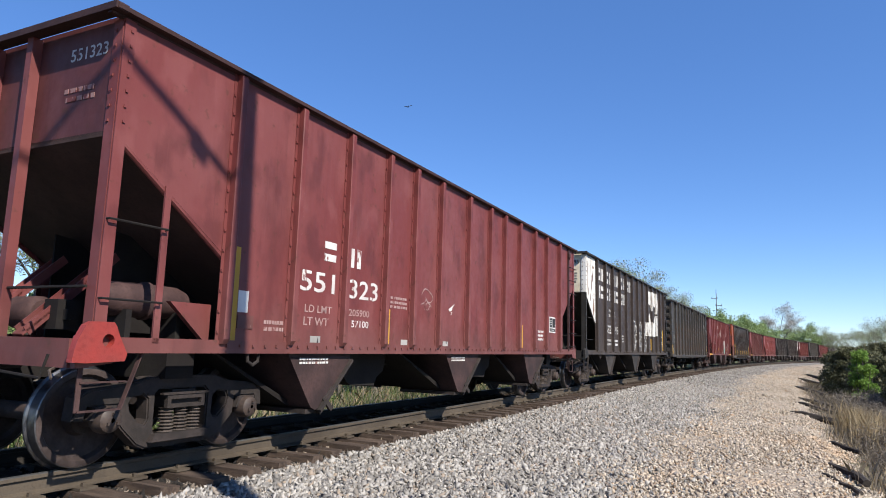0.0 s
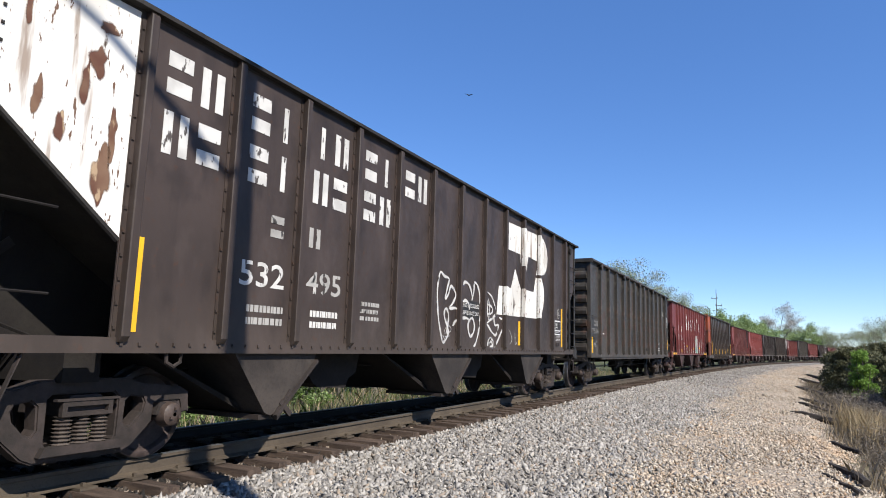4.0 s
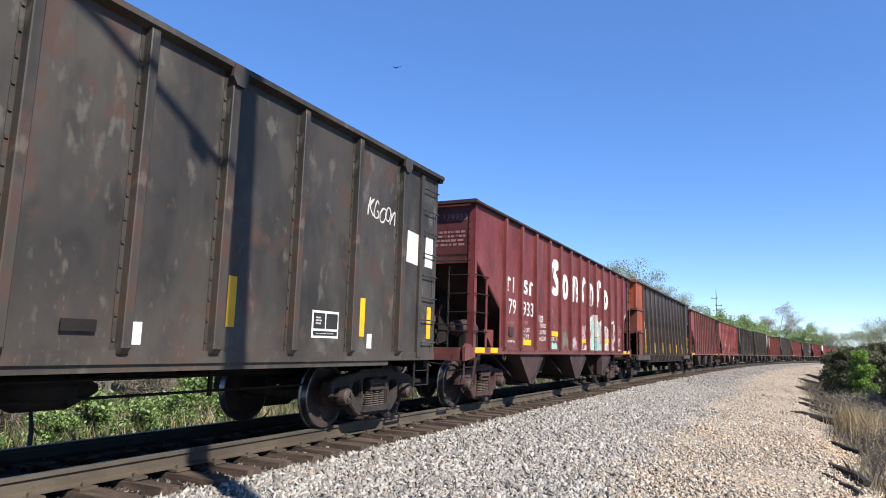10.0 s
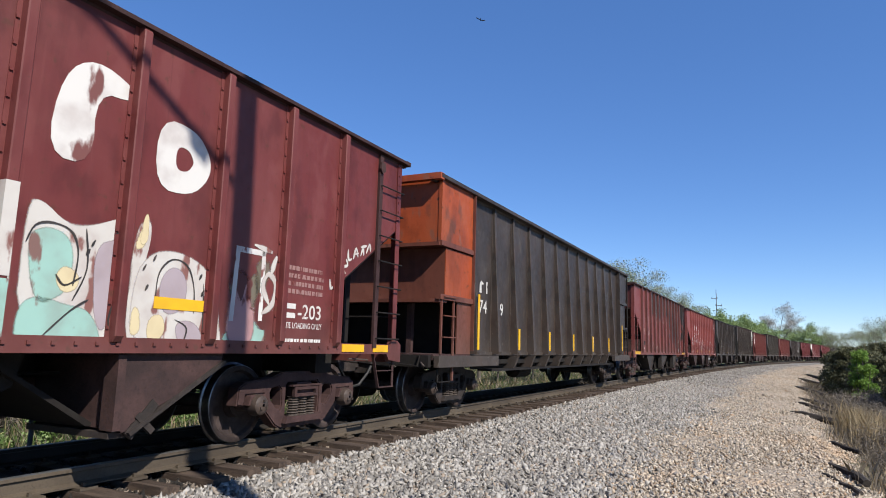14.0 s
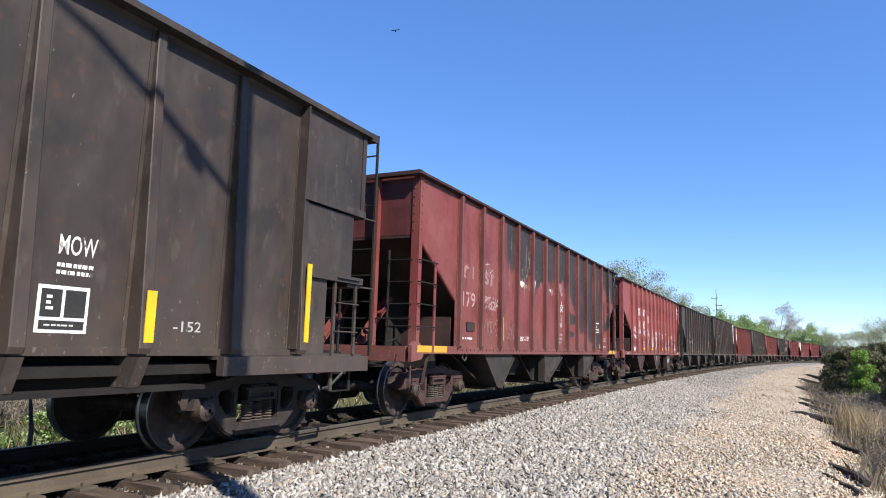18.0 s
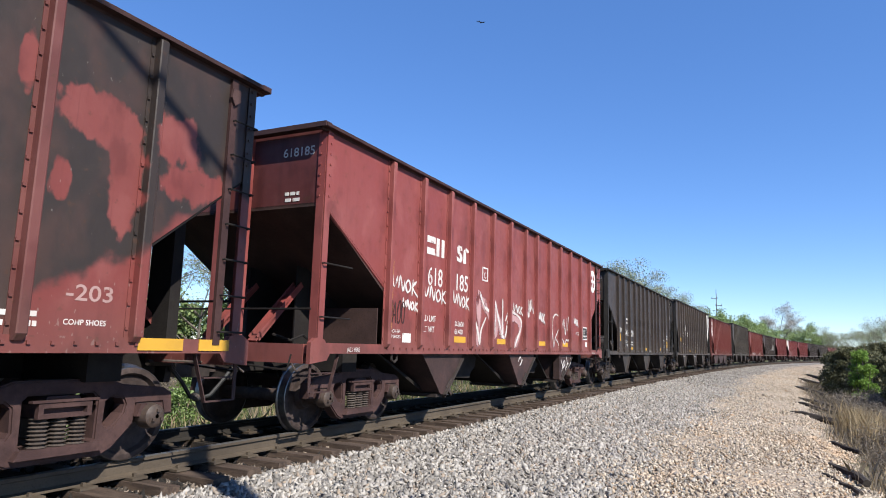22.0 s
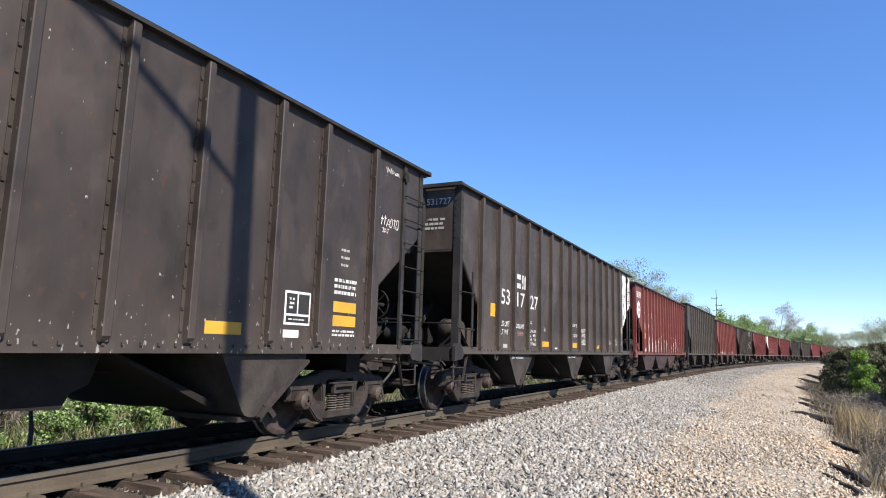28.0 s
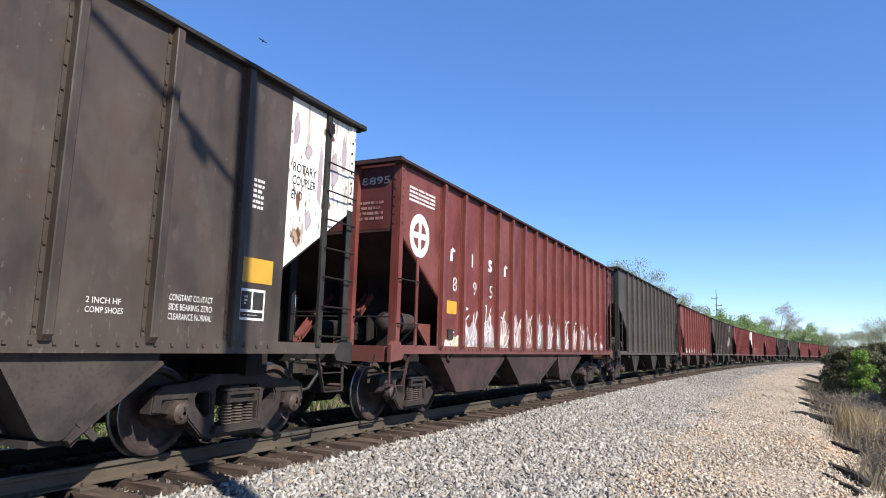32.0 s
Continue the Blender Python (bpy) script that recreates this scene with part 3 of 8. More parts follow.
def near_area(lo, hi, s0, s1, power=1.7, stray=0.0, lift=0.0):
    """A strip along the track; stray and lift loosen its outer and inner edge."""
    def area(r, k):
        s = s0 + (s1 - s0) * r.random(k) ** power
        wave = 0.6 * np.sin(s * 0.55) + 0.4 * np.sin(s * 1.37 + 1.0)
        a = lo + stray * (wave + r.normal(0, 0.5, k))
        b = hi + lift * (wave + r.normal(0, 0.5, k))
        return s, a + (b - a) * r.random(k)
    return area


scatter("ballast", 125000, near_area(-4.6, -1.40, 3.0, 36, 1.8, 0.4), (0.011, 0.040), M_STONE, "loose crushed grey ballast stones beside the ties", 1)
scatter("tie_ballast", 6000, near_area(-1.3, 1.3, 3.0, 22, 1.5), (0.02, 0.035), M_SHADESTONE, "ballast stones lying between the ties, coloured near-black for shade", 2, 0.8)
scatter("tie_end_ballast", 8000, near_area(-1.6, -0.8, 3.0, 42, 1.6), (0.013, 0.030), M_BROWNSTONE, "brown-grey ballast packed between the tie ends", 8, 0.8)
scatter("gravel", 100000, near_area(-8.1, -4.2, 5.0, 66, 1.9, 0.2, 0.45), (0.006, 0.030), M_GRAVEL, "tan and white gravel on the shoulder", 3)
scatter("far_ballast", 16000, near_area(-4.9, -1.5, 30, 130, 1.4, 0.4), (0.02, 0.045), M_STONE, "loose grey ballast stones further along the track", 5)
scatter("far_gravel", 18000, near_area(-9.4, -4.4, 45, 130, 1.3, 0.2, 0.4), (0.015, 0.045), M_GRAVEL, "tan gravel further along the track", 7)
scatter("mixed_stones", 7000, near_area(-6.2, -4.2, 4.0, 50, 1.8), (0.010, 0.032), M_STONE, "grey stones strewn onto the tan gravel", 6)
scatter("flat_stones", 150, near_area(-7.6, -4.4, 5.0, 45, 1.5), (0.035, 0.085), M_GRAVEL, "larger pale flat stones lying on the gravel", 9, 0.9)


# ================= vegetation =================
def leaf_cloud(name, centres, radius, per, size, mats, seed, flat=0.7, aspect=0.55):
    """Many small leaf quads gathered round the clump centres, as one mesh."""
    r = np.random.default_rng(seed)
    c = np.repeat(np.asarray(centres, float), per, 0)
    rad = np.repeat(np.broadcast_to(radius, len(centres)), per)
    n_ = len(c)
    d = r.normal(size=(n_, 3))
    d /= np.linalg.norm(d, axis=1)[:, None]
    d *= (rad * r.random(n_) ** 0.45)[:, None]
    d[:, 2] *= flat
    p = c + d
    u = r.normal(size=(n_, 3))
    u /= np.linalg.norm(u, axis=1)[:, None]
    w = np.cross(u, r.normal(size=(n_, 3)))
    w /= np.linalg.norm(w, axis=1)[:, None]
    sz = (size * r.uniform(0.5, 1.3, n_))[:, None]
    u, w = u * sz, w * sz * aspect
    q = np.stack([p - u, p + w, p + u, p - w], 1).reshape(-1, 3)
    me = bpy.data.meshes.new(name)
    me.vertices.add(len(q))
    me.vertices.foreach_set("co", q.ravel().astype(np.float32))
    me.loops.add(len(q))
    me.loops.foreach_set("vertex_index", np.arange(len(q), dtype=np.int32))
    me.polygons.add(n_)
    me.polygons.foreach_set("loop_start", np.arange(0, len(q), 4, dtype=np.int32))
    for m in mats:
        me.materials.append(m)
    if len(mats) > 1:
        me.polygons.foreach_set("material_index", r.integers(0, len(mats), n_).astype(np.int32))
    me.update(calc_edges=True)
    return me


def limbs(r, height, spread, levels=3, lean=0.1, first=0.3, leader=0.5):
    """A branching skeleton: returns a Mesh of tapered limbs and the tips."""
    mesh, tips = Mesh(), []

    def grow(p, d, length, rad, level):
        pts, radii = [p], [rad]
        for k in range(3):
            d = (d + Vector((r.uniform(-1, 1), r.uniform(-1, 1), r.uniform(-0.3, 0.6))) * 0.16).normalized()
            p = p + d * length / 3
            pts.append(p)
            radii.append(rad * (1 - 0.22 * (k + 1)))
        mesh.rod(pts, rad, 6 if level < 2 else 4, radii=radii)
        if level >= 1:
            tips.append(pts[2])
        if level == levels:
            tips.append(p)
            return
        for k in range(5 if level == 0 else 3):
            q = pts[1].lerp(pts[3], r.uniform(first if level == 0 else 0.2, 1.0))
            a = r.uniform(0, 6.28)
            out = Vector((math.cos(a), math.sin(a), 0))
            grow(q, (d * 0.6 + out * spread + Vector((0, 0, 0.15))).normalized(), length * r.uniform(0.45, 0.62), rad * 0.42, level + 1)
        grow(p, d, length * leader, radii[-1] * 0.8, level + 1)

    grow(Vector((0, 0, -0.3)), Vector((r.uniform(-lean, lean), r.uniform(-lean, lean), 1)).normalized(), height * 0.58, height * 0.02, 0)
    return mesh, tips


def tree(name, label, seed, height, leaf_mats, per=24, clump=0.55, leaf=0.11, spread=0.9, levels=3, leader=0.5):
    r = random.Random(seed)
    ob = thing(name, label, "tree")
    mesh, tips = limbs(r, height, spread, levels, leader=leader)
    k = (height - clump * 0.4) / max(p.z for p in tips)
    mesh.v = [(x * k, y * k, z * k) for x, y, z in mesh.v]
    part("trunk", mesh, M_BARK, ob)
    me = leaf_cloud("crown", [tuple(p * k) for p in tips], clump, per, leaf, leaf_mats, seed)
    crown = new("crown", me)
    crown.parent = ob
    return ob


def shrub(name, label, seed, height, width, leaf_mats, clumps=60, per=60, leaf=0.06, clump=0.28, aspect=0.55):
    r = random.Random(seed)
    ob = thing(name, label, "shrub")
    mesh, tips = Mesh(), []
    for k in range(clumps):
        a, q = r.uniform(0, 6.28), r.random() ** 0.6
        z = height * (0.12 + 0.86 * r.random() ** 0.8)
        w = width / 2 * q * math.sqrt(max(0.08, 1 - (z / height - 0.4) ** 2 / 0.42)) * r.uniform(0.8, 1.2)
        tip = Vector((math.cos(a) * w, math.sin(a) * w, z))
        tips.append(tip)
        if k % 3 == 0:
            mesh.rod([(tip.x * 0.1, tip.y * 0.1, -0.25), (tip.x * 0.5, tip.y * 0.5, z * 0.55), tip], 0.02, 5, radii=[0.03 * height / 2, 0.018, 0.006])
    tagged(part("branchwork", mesh, M_BARK, ob), kind="stuff")
    crown = new("foliage", leaf_cloud("foliage", [tuple(p) for p in tips], clump, per, leaf, leaf_mats, seed, 0.7, aspect))
    crown.parent = ob
    return ob


def blades(name, count, area, height, mats, label, seed, width=0.012, tilt=0.35):
    """Upright grass blades or dry stalks as one stuff object."""
    r = np.random.default_rng(seed)
    x, y = area(r, count)
    z = np.array([ground_z(float(a), float(b)) for a, b in zip(x, y)])
    h = height * r.uniform(0.4, 1.25, count)
    a = r.uniform(0, 6.28, count)
    dx, dy = np.cos(a), np.sin(a)
    lx, ly = r.normal(0, tilt, count) * h, r.normal(0, tilt, count) * h
    w = width * r.uniform(0.6, 1.6, count)
    base = np.stack([x, y, z - 0.03], -1)
    side_v = np.stack([dx * w, dy * w, 0 * w], -1)
    mid = base + np.stack([lx * 0.35, ly * 0.35, h * 0.55], -1)
    top = base + np.stack([lx, ly, h], -1)
    q = np.stack([base - side_v, base + side_v, mid + side_v * 0.7, top, mid - side_v * 0.7], 1).reshape(-1, 3)
    me = bpy.data.meshes.new(name)
    me.vertices.add(len(q))
    me.vertices.foreach_set("co", q.ravel().astype(np.float32))
    me.loops.add(len(q))
    me.loops.foreach_set("vertex_index", np.arange(len(q), dtype=np.int32))
    me.polygons.add(count)
    me.polygons.foreach_set("loop_start", np.arange(0, len(q), 5, dtype=np.int32))
    for m in mats:
        me.materials.append(m)
    if len(mats) > 1:
        me.polygons.foreach_set("material_index", r.integers(0, len(mats), count).astype(np.int32))
    me.update(calc_edges=True)
    return tagged(new(name, me), label, "grass", kind="stuff")


def spot(az, dist, dz=0.0):
    """A place on the ground, dist metres from the camera at az degrees left of the track's start."""
    x, y = EYE.x + dist * math.cos(radians(az)), EYE.y + dist * math.sin(radians(az))
    return x, y, ground_z(x, y) + dz


def place(ob, az, dist, turn=0.0, size=1.0):
    x, y, z = spot(az, dist)
    ob.matrix_basis = pose(x, y, z, 0, 0, turn) @ Matrix.Scale(size, 4)
    return ob


def again(ob, az, dist, turn, size):
    x, y, z = spot(az, dist)
    c = copy_thing(ob, Matrix())
    c.matrix_basis = pose(x, y, z, 0, 0, turn) @ Matrix.Scale(size, 4)
    return c


def skyline(ob, tall, az, dist, slope, turn, first=False):
    """A tree of the far line whose top is seen at this slope above the eye."""
    x, y, z = spot(az, dist)
    size = (EYE.z + dist * slope - z) / tall
    return place(ob, az, dist, turn, size) if first else again(ob, az, dist, turn, size)


leafy = tree("leafy_tree", "spring tree with yellow-green young leaves beyond the track", 11, 9.5, [M_SPRING_LEAF], 30, 0.85, 0.15, 1.0)
budding = tree("budding_tree", "thin budding tree with pale grey-green twigs", 12, 11.0, [M_BUD, M_BUD, M_SPRING_LEAF], 24, 0.9, 0.07, 0.85, leader=0.4)
bare = tree("bare_tree", "tall bare pale tree against the sky", 13, 16.5, [M_PALE], 46, 1.1, 0.10, 0.55, leader=0.5)
skyline(leafy, 9.5, 3.02, 128, 0.064, 0, True), skyline(budding, 11.0, 11.1, 70, 0.1375, 0, True), skyline(bare, 16.5, -1.47, 205, 0.072, 0, True)
for ob in (leafy, budding, bare):
    tagged(ob, group="trees beyond the track")
r = random.Random(8)
for az, dist, slope in ((10.3, 75, 0.128), (9.1, 80, 0.112), (8.2, 90, 0.100), (7.3, 94, 0.094), (6.6, 100, 0.083), (5.8, 108, 0.074), (5.0, 114, 0.066), (-2.6, 220, 0.041), (-3.6, 230, 0.042), (-4.4, 215, 0.034)):
    skyline(budding, 11.0, az, dist, slope, r.uniform(0, 360))
for az, dist, slope in ((4.3, 122, 0.066), (3.6, 126, 0.063), (2.3, 134, 0.058), (1.7, 140, 0.0555), (1.1, 145, 0.0545), (0.5, 150, 0.054), (-0.2, 160, 0.047), (-0.7, 180, 0.043), (-2.2, 215, 0.040), (-3.14, 225, 0.045), (-4.0, 235, 0.033)):
    skyline(leafy, 9.5, az, dist, slope, r.uniform(0, 360))
for az in range(15, 66, 3):
    again(leafy, az, max(28, 66 - az), r.uniform(0, 360), 0.5 * r.uniform(0.9, 1.1))
    again(budding, az + 1.5, max(26, 64 - az), r.uniform(0, 360), 0.55 * r.uniform(0.9, 1.1))
for az, dist, slope in ((-5.0, 190, 0.029), (-5.5, 170, 0.031), (-5.9, 150, 0.033), (-6.4, 135, 0.034), (-6.8, 120, 0.037), (-7.2, 105, 0.034), (-7.6, 90, 0.037), (-8.0, 80, 0.043), (-8.4, 70, 0.049), (-8.9, 62, 0.056)):
    skyline(budding, 11.0, az, dist, slope, r.uniform(0, 360))

cedar = place(shrub("cedar_bush", "dark green cedar bush at the foot of the bank", 21, 3.2, 2.9, [M_CEDAR], 90, 110, 0.07, 0.34), -5.95, 47)
tagged(cedar, group="bushes along the bank")
for az, dist, size in ((-7.25, 40, 0.9), (-6.5, 50, 1.0), (-5.2, 62, 0.95), (-8.4, 36, 0.85), (-4.9, 80, 0.95), (-7.9, 54, 1.15), (-9.8, 30, 0.8)):
    again(cedar, az, dist, r.uniform(0, 360), size)
place(shrub("green_bush", "small bright green leafy bush before dark cedars", 22, 2.9, 1.05, [M_BRIGHT_LEAF], 70, 110, 0.05, 0.22), -6.6, 34.5)
weed = place(shrub("brown_thicket", "grey-brown leafless thicket on the bank", 23, 0.9, 1.7, [M_TWIG], 44, 70, 0.08, 0.3, 0.09), -6.5, 29)
tagged(weed, group="thickets on the bank")
for az, dist, size in ((-8.0, 19, 0.9), (-5.7, 33, 0.8), (-8.5, 16, 0.7), (-5.3, 38, 0.8), (-9.2, 23, 1.1), (-8.0, 27, 1.0), (-6.9, 31, 1.35), (-6.0, 34, 1.0), (-7.4, 30, 1.3)):
    again(weed, az, dist, r.uniform(0, 360), size)


def bank(r, k):
    s = 8 + 50 * r.random(k) ** 1.4
    edge = 7.95 + 0.3 * np.sin(s * 0.9) + 0.2 * np.sin(s * 2.3) + np.abs(r.normal(0, 0.25, k))
    return s, np.array([track_y(float(q)) for q in s]) - edge - 4.4 * r.random(k)


def straw_patch(r, k):
    return 21.3 + r.normal(0, 1.2, k), -9.15 + r.normal(0, 0.28, k)


def meadow_area(r, k):
    s = 3 + 75 * r.random(k) ** 1.5
    return s, np.array([track_y(float(q)) for q in s]) + 6.3 + 16 * r.random(k) ** 1.4


blades("bank_weeds", 36000, bank, 0.40, [M_TWIG, M_TWIG, M_TWIG, M_STRAW], "grey-brown dead weeds on the bank", 31, 0.006)
blades("straw_grass", 6000, straw_patch, 0.85, [M_STRAW], "tuft of pale dry straw-coloured grass", 32, 0.007, 0.2)
blades("meadow_grass", 30000, meadow_area, 0.5, [M_GRASS, M_GRASS, M_STRAW, M_TWIG], "green and dry grass beyond the track", 33, 0.014)

lowbush = shrub("low_green_bush", "low fresh green bush in the grass beyond the track", 24, 1.1, 1.7, [M_GREEN_LEAF, M_SPRING_LEAF], 36, 60, 0.06, 0.28)
lowbush.matrix_basis = pose(11.2, 8.4, ground_z(11.2, 8.4))
tagged(lowbush, group="bushes beyond the track")
for x, y, size in ((8.4, 8.4, 0.8), (9.8, 7.9, 0.7), (12.4, 8.0, 0.8), (14.0, 8.8, 0.9), (7.0, 8.4, 0.8), (21, 9.5, 1.1), (30, 9, 1.0), (17, 11, 1.2), (6.2, 9.0, 1.0), (15.5, 8.2, 0.6)):
    c = copy_thing(lowbush, Matrix())
    c.matrix_basis = pose(x, y, ground_z(x, y), 0, 0, r.uniform(0, 360)) @ Matrix.Scale(size, 4)
for x, y, size in ((6.6, 9.6, 0.8), (8.0, 10.5, 1.3), (10.5, 11, 1.4), (13, 12.5, 1.4), (6.0, 8.4, 1.2), (17, 13, 1.5), (23, 13, 1.4)):
    c = copy_thing(weed, Matrix())
    c.matrix_basis = pose(x, y, ground_z(x, y), 0, 0, r.uniform(0, 360)) @ Matrix.Scale(size, 4)
for k, (x, y, h, w) in enumerate(((6.1, 5.9, 2.6, 0.14), (7.9, 5.7, 1.4, 0.05), (5.6, 6.8, 3.0, 0.10))):
    m_ = Mesh().rod([(0, 0, -0.3), (0.05, 0.03, h * 0.5), (-0.04, 0.05, h)], w, 8, radii=[w, w * 0.85, w * 0.6])
    ob = new("dead_trunk", m_.data("dead_trunk", M_BARK, True))
    ob.location = (x, y, ground_z(x, y))
    tagged(ob, "pale grey broken trunk standing in the weeds", "tree trunk", "dead trunks")

# old timbers and branches lying down the bank
for x0, y0, x1, y1, w, proud in ((24.4, -7.3, 23.6, -8.75, 0.12, 0.10), (29.9, -7.7, 28.6, -8.9, 0.10, 0.08), (33.6, -8.0, 32.4, -9.2, 0.12, 0.1), (13.5, -7.55, 12.2, -7.95, 0.075, 0.05),
                                  (12.2, -7.32, 11.0, -7.72, 0.04, 0.03), (45.0, -8.3, 43.0, -9.7, 0.13, 0.1), (62.0, -9.2, 59.0, -10.6, 0.15, 0.12), (80.0, -10.6, 77.0, -12.0, 0.16, 0.12), (18.0, -7.85, 17.2, -8.4, 0.06, 0.04)):
    z0, z1 = ground_z(x0, y0) + 0.02, ground_z(x1, y1) + proud + w
    ends = [(x0 + (x1 - x0) * f, y0 + (y1 - y0) * f + 0.03 * math.sin(7 * f + x0), z0 + (z1 - z0) * f + 0.02 * math.sin(9 * f + x0)) for f in (0, 0.25, 0.5, 0.75, 1)]
    m_ = Mesh().rod(ends, w, 7, radii=[w * 0.3, w * 0.8, w, w * 0.95, w * 0.8])
    tagged(new("log", m_.data("log", M_LOG, True)), "dark dead timber lying half buried on the gravel bank", "log", "logs on the bank")

# utility pole far along the track
px, py, pz = spot(3.1, 150)
pole = thing("utility_pole", "distant wooden utility pole with two crossarms", "pole")
pole.matrix_basis = pose(px, py, pz, 0, 0, 20)
part("mast", Mesh().rod([(0, 0, -0.5), (0, 0, 15.8)], 0.12, 8, radii=[0.12, 0.06]), M_POLE, pole)
for z, y0, y1 in ((12.4, -1.1, 0.25), (13.9, -0.25, 1.0)):
    arm = part("crossarm", Mesh().box(-0.06, 0.06, y0, y1, z, z + 0.11), M_POLE, pole)
    for y in (y0 + 0.1, y1 - 0.1):
        part("insulator", Mesh().rod([(0, y, z + 0.13), (0, y, z + 0.34)], 0.06, 6, radii=[0.04, 0.07]), M_HOSE, arm)

# the tree behind the camera whose trunk and limb shade the passing cars
shade = thing("trackside_tree", "slim bare trunk with one limb beside the camera", "tree")
shade.location = (2.09, -8.5, 0.0)
part("trunk", Mesh().rod([(0, 0, -1.6), (0.02, 0, 4), (0, 0.02, 8), (-0.14, 0, 12.5)], 0.14, 10, radii=[0.18, 0.16, 0.155, 0.13]), M_BARK, shade)
part("limb", Mesh().rod([(0, 0, 9.45), (-0.5, 0, 9.78), (-1.0, 0, 10.1), (-1.9, 0, 10.62), (-3.2, 0, 11.1)], 0.06, 6, radii=[0.03, 0.045, 0.05, 0.045, 0.02]), M_BARK, shade)
part("knot", Mesh().rod([(-0.62, 0, 9.72), (-0.74, 0, 9.88), (-0.78, 0, 10.0)], 0.1, 6, radii=[0.05, 0.12, 0.04]), M_BARK, shade)


# ================= the train =================
WHEEL_R = 0.457
REST = 0.05                      # bolster of bogie parts kept clear of one another
SHARED, RIBS = {}, {}
SPREAD = 1.0                     # lengthways scale of the markings


def wheelset_mesh():
    if "wheelset" not in SHARED:
        m = Mesh()
        for sg in (-1, 1):
            prof = [(0.0, 0.085), (0.655, 0.085), (0.655, 0.15), (0.69, 0.17), (0.715, 0.36), (0.675, 0.395), (0.672, 0.455), (0.680, 0.484), (0.697, 0.482), (0.707, 0.462),
                    (0.805, WHEEL_R - 0.003), (0.812, WHEEL_R - 0.012), (0.812, 0.392), (0.765, 0.365), (0.745, 0.17), (0.835, 0.145), (0.835, 0.085), (1.06, 0.075)]
            mats = [0, 0, 0, 0, 0, 0, 1, 1, 1, 1, 1, 0, 0, 0, 0, 0, 0]
            m.lathe([(sg * y, rr) for y, rr in prof], 32, mats)
        SHARED["wheelset"] = m.data("wheelset", [M_WHEEL, M_TREAD], True)
    return SHARED["wheelset"]


def holed_plate(outer, holes, y0, y1, bevel=0.016):
    """A plate in the x-z plane with openings through it and softened rims."""
    bm = bmesh.new()
    edges = []
    for loop in [outer] + holes:
        vs = [bm.verts.new((x, y0, z)) for x, z in loop]
        edges += [bm.edges.new((vs[i], vs[(i + 1) % len(vs)])) for i in range(len(vs))]
    bmesh.ops.triangle_fill(bm, use_beauty=True, edges=edges)
    out = bmesh.ops.extrude_face_region(bm, geom=list(bm.faces))
    bmesh.ops.translate(bm, vec=(0, y1 - y0, 0), verts=[v for v in out["geom"] if isinstance(v, bmesh.types.BMVert)])
    bmesh.ops.recalc_face_normals(bm, faces=bm.faces)
    sharp = [e for e in bm.edges if len(e.link_faces) == 2 and abs(e.verts[0].co.y - e.verts[1].co.y) < 1e-6 and e.calc_face_angle(0) > 1.2]
    bmesh.ops.bevel(bm, geom=sharp, offset=bevel, segments=2, affect="EDGES")
    return bm


def side_frame_mesh(mat):
    key = "frame" + mat.name
    if key not in SHARED:
        right = [(0.42, 0.825), (0.60, 0.765), (1.06, 0.72), (1.17, 0.66), (1.19, 0.46), (1.08, 0.45), (1.05, 0.575), (0.75, 0.575), (0.735, 0.40), (0.69, 0.345), (0.52, 0.185), (0.42, 0.14)]
        outer = right + [(-x, z) for x, z in reversed(right)]
        hole = [(0.425, 0.61), (0.415, 0.42), (0.445, 0.375), (0.50, 0.385), (0.61, 0.50), (0.63, 0.58), (0.60, 0.635), (0.48, 0.655)]
        window = [(-0.31, 0.275), (0.31, 0.275), (0.33, 0.30), (0.335, 0.66), (0.29, 0.70), (-0.29, 0.70), (-0.335, 0.66), (-0.33, 0.30)]
        bm = holed_plate(outer, [hole, [(-x, z) for x, z in hole], window], -0.085, 0.085)
        me = bpy.data.meshes.new("side_frame")
        bm.to_mesh(me)
        bm.free()
        me.materials.append(mat)
        SHARED[key] = me
        # the spring seat stands proud of the casting
        m = Mesh().slab([(-0.40, 0.20), (0.40, 0.20), (0.36, 0.275), (-0.36, 0.275)], "y", -0.15, 0.15)
        SHARED[key + "seat"] = m.data("spring_seat", mat)
        # the bolster's end shows in the window as an open cast box
        m = Mesh().box(-0.24, 0.24, -1.15, -1.101, 0.60, 0.645).box(-0.24, 0.24, -1.15, -1.101, 0.515, 0.545)
        for q in (-0.24, 0.195):
            m.box(q, q + 0.045, -1.15, -1.101, 0.5451, 0.5999)
        m.box(-0.30, 0.30, -1.16, -1.101, 0.645, 0.665)
        SHARED[key + "end"] = m.data("bolster_end", mat)
        m = Mesh().slab([(-0.16, 0.46), (-0.12, 0.575), (0.12, 0.575), (0.16, 0.46), (0.125, 0.46), (0.10, 0.53), (-0.10, 0.53), (-0.125, 0.46)], "y", -0.11, 0.11)
        SHARED[key + "adapter"] = m.data("bearing_adapter", mat)
    return SHARED[key]


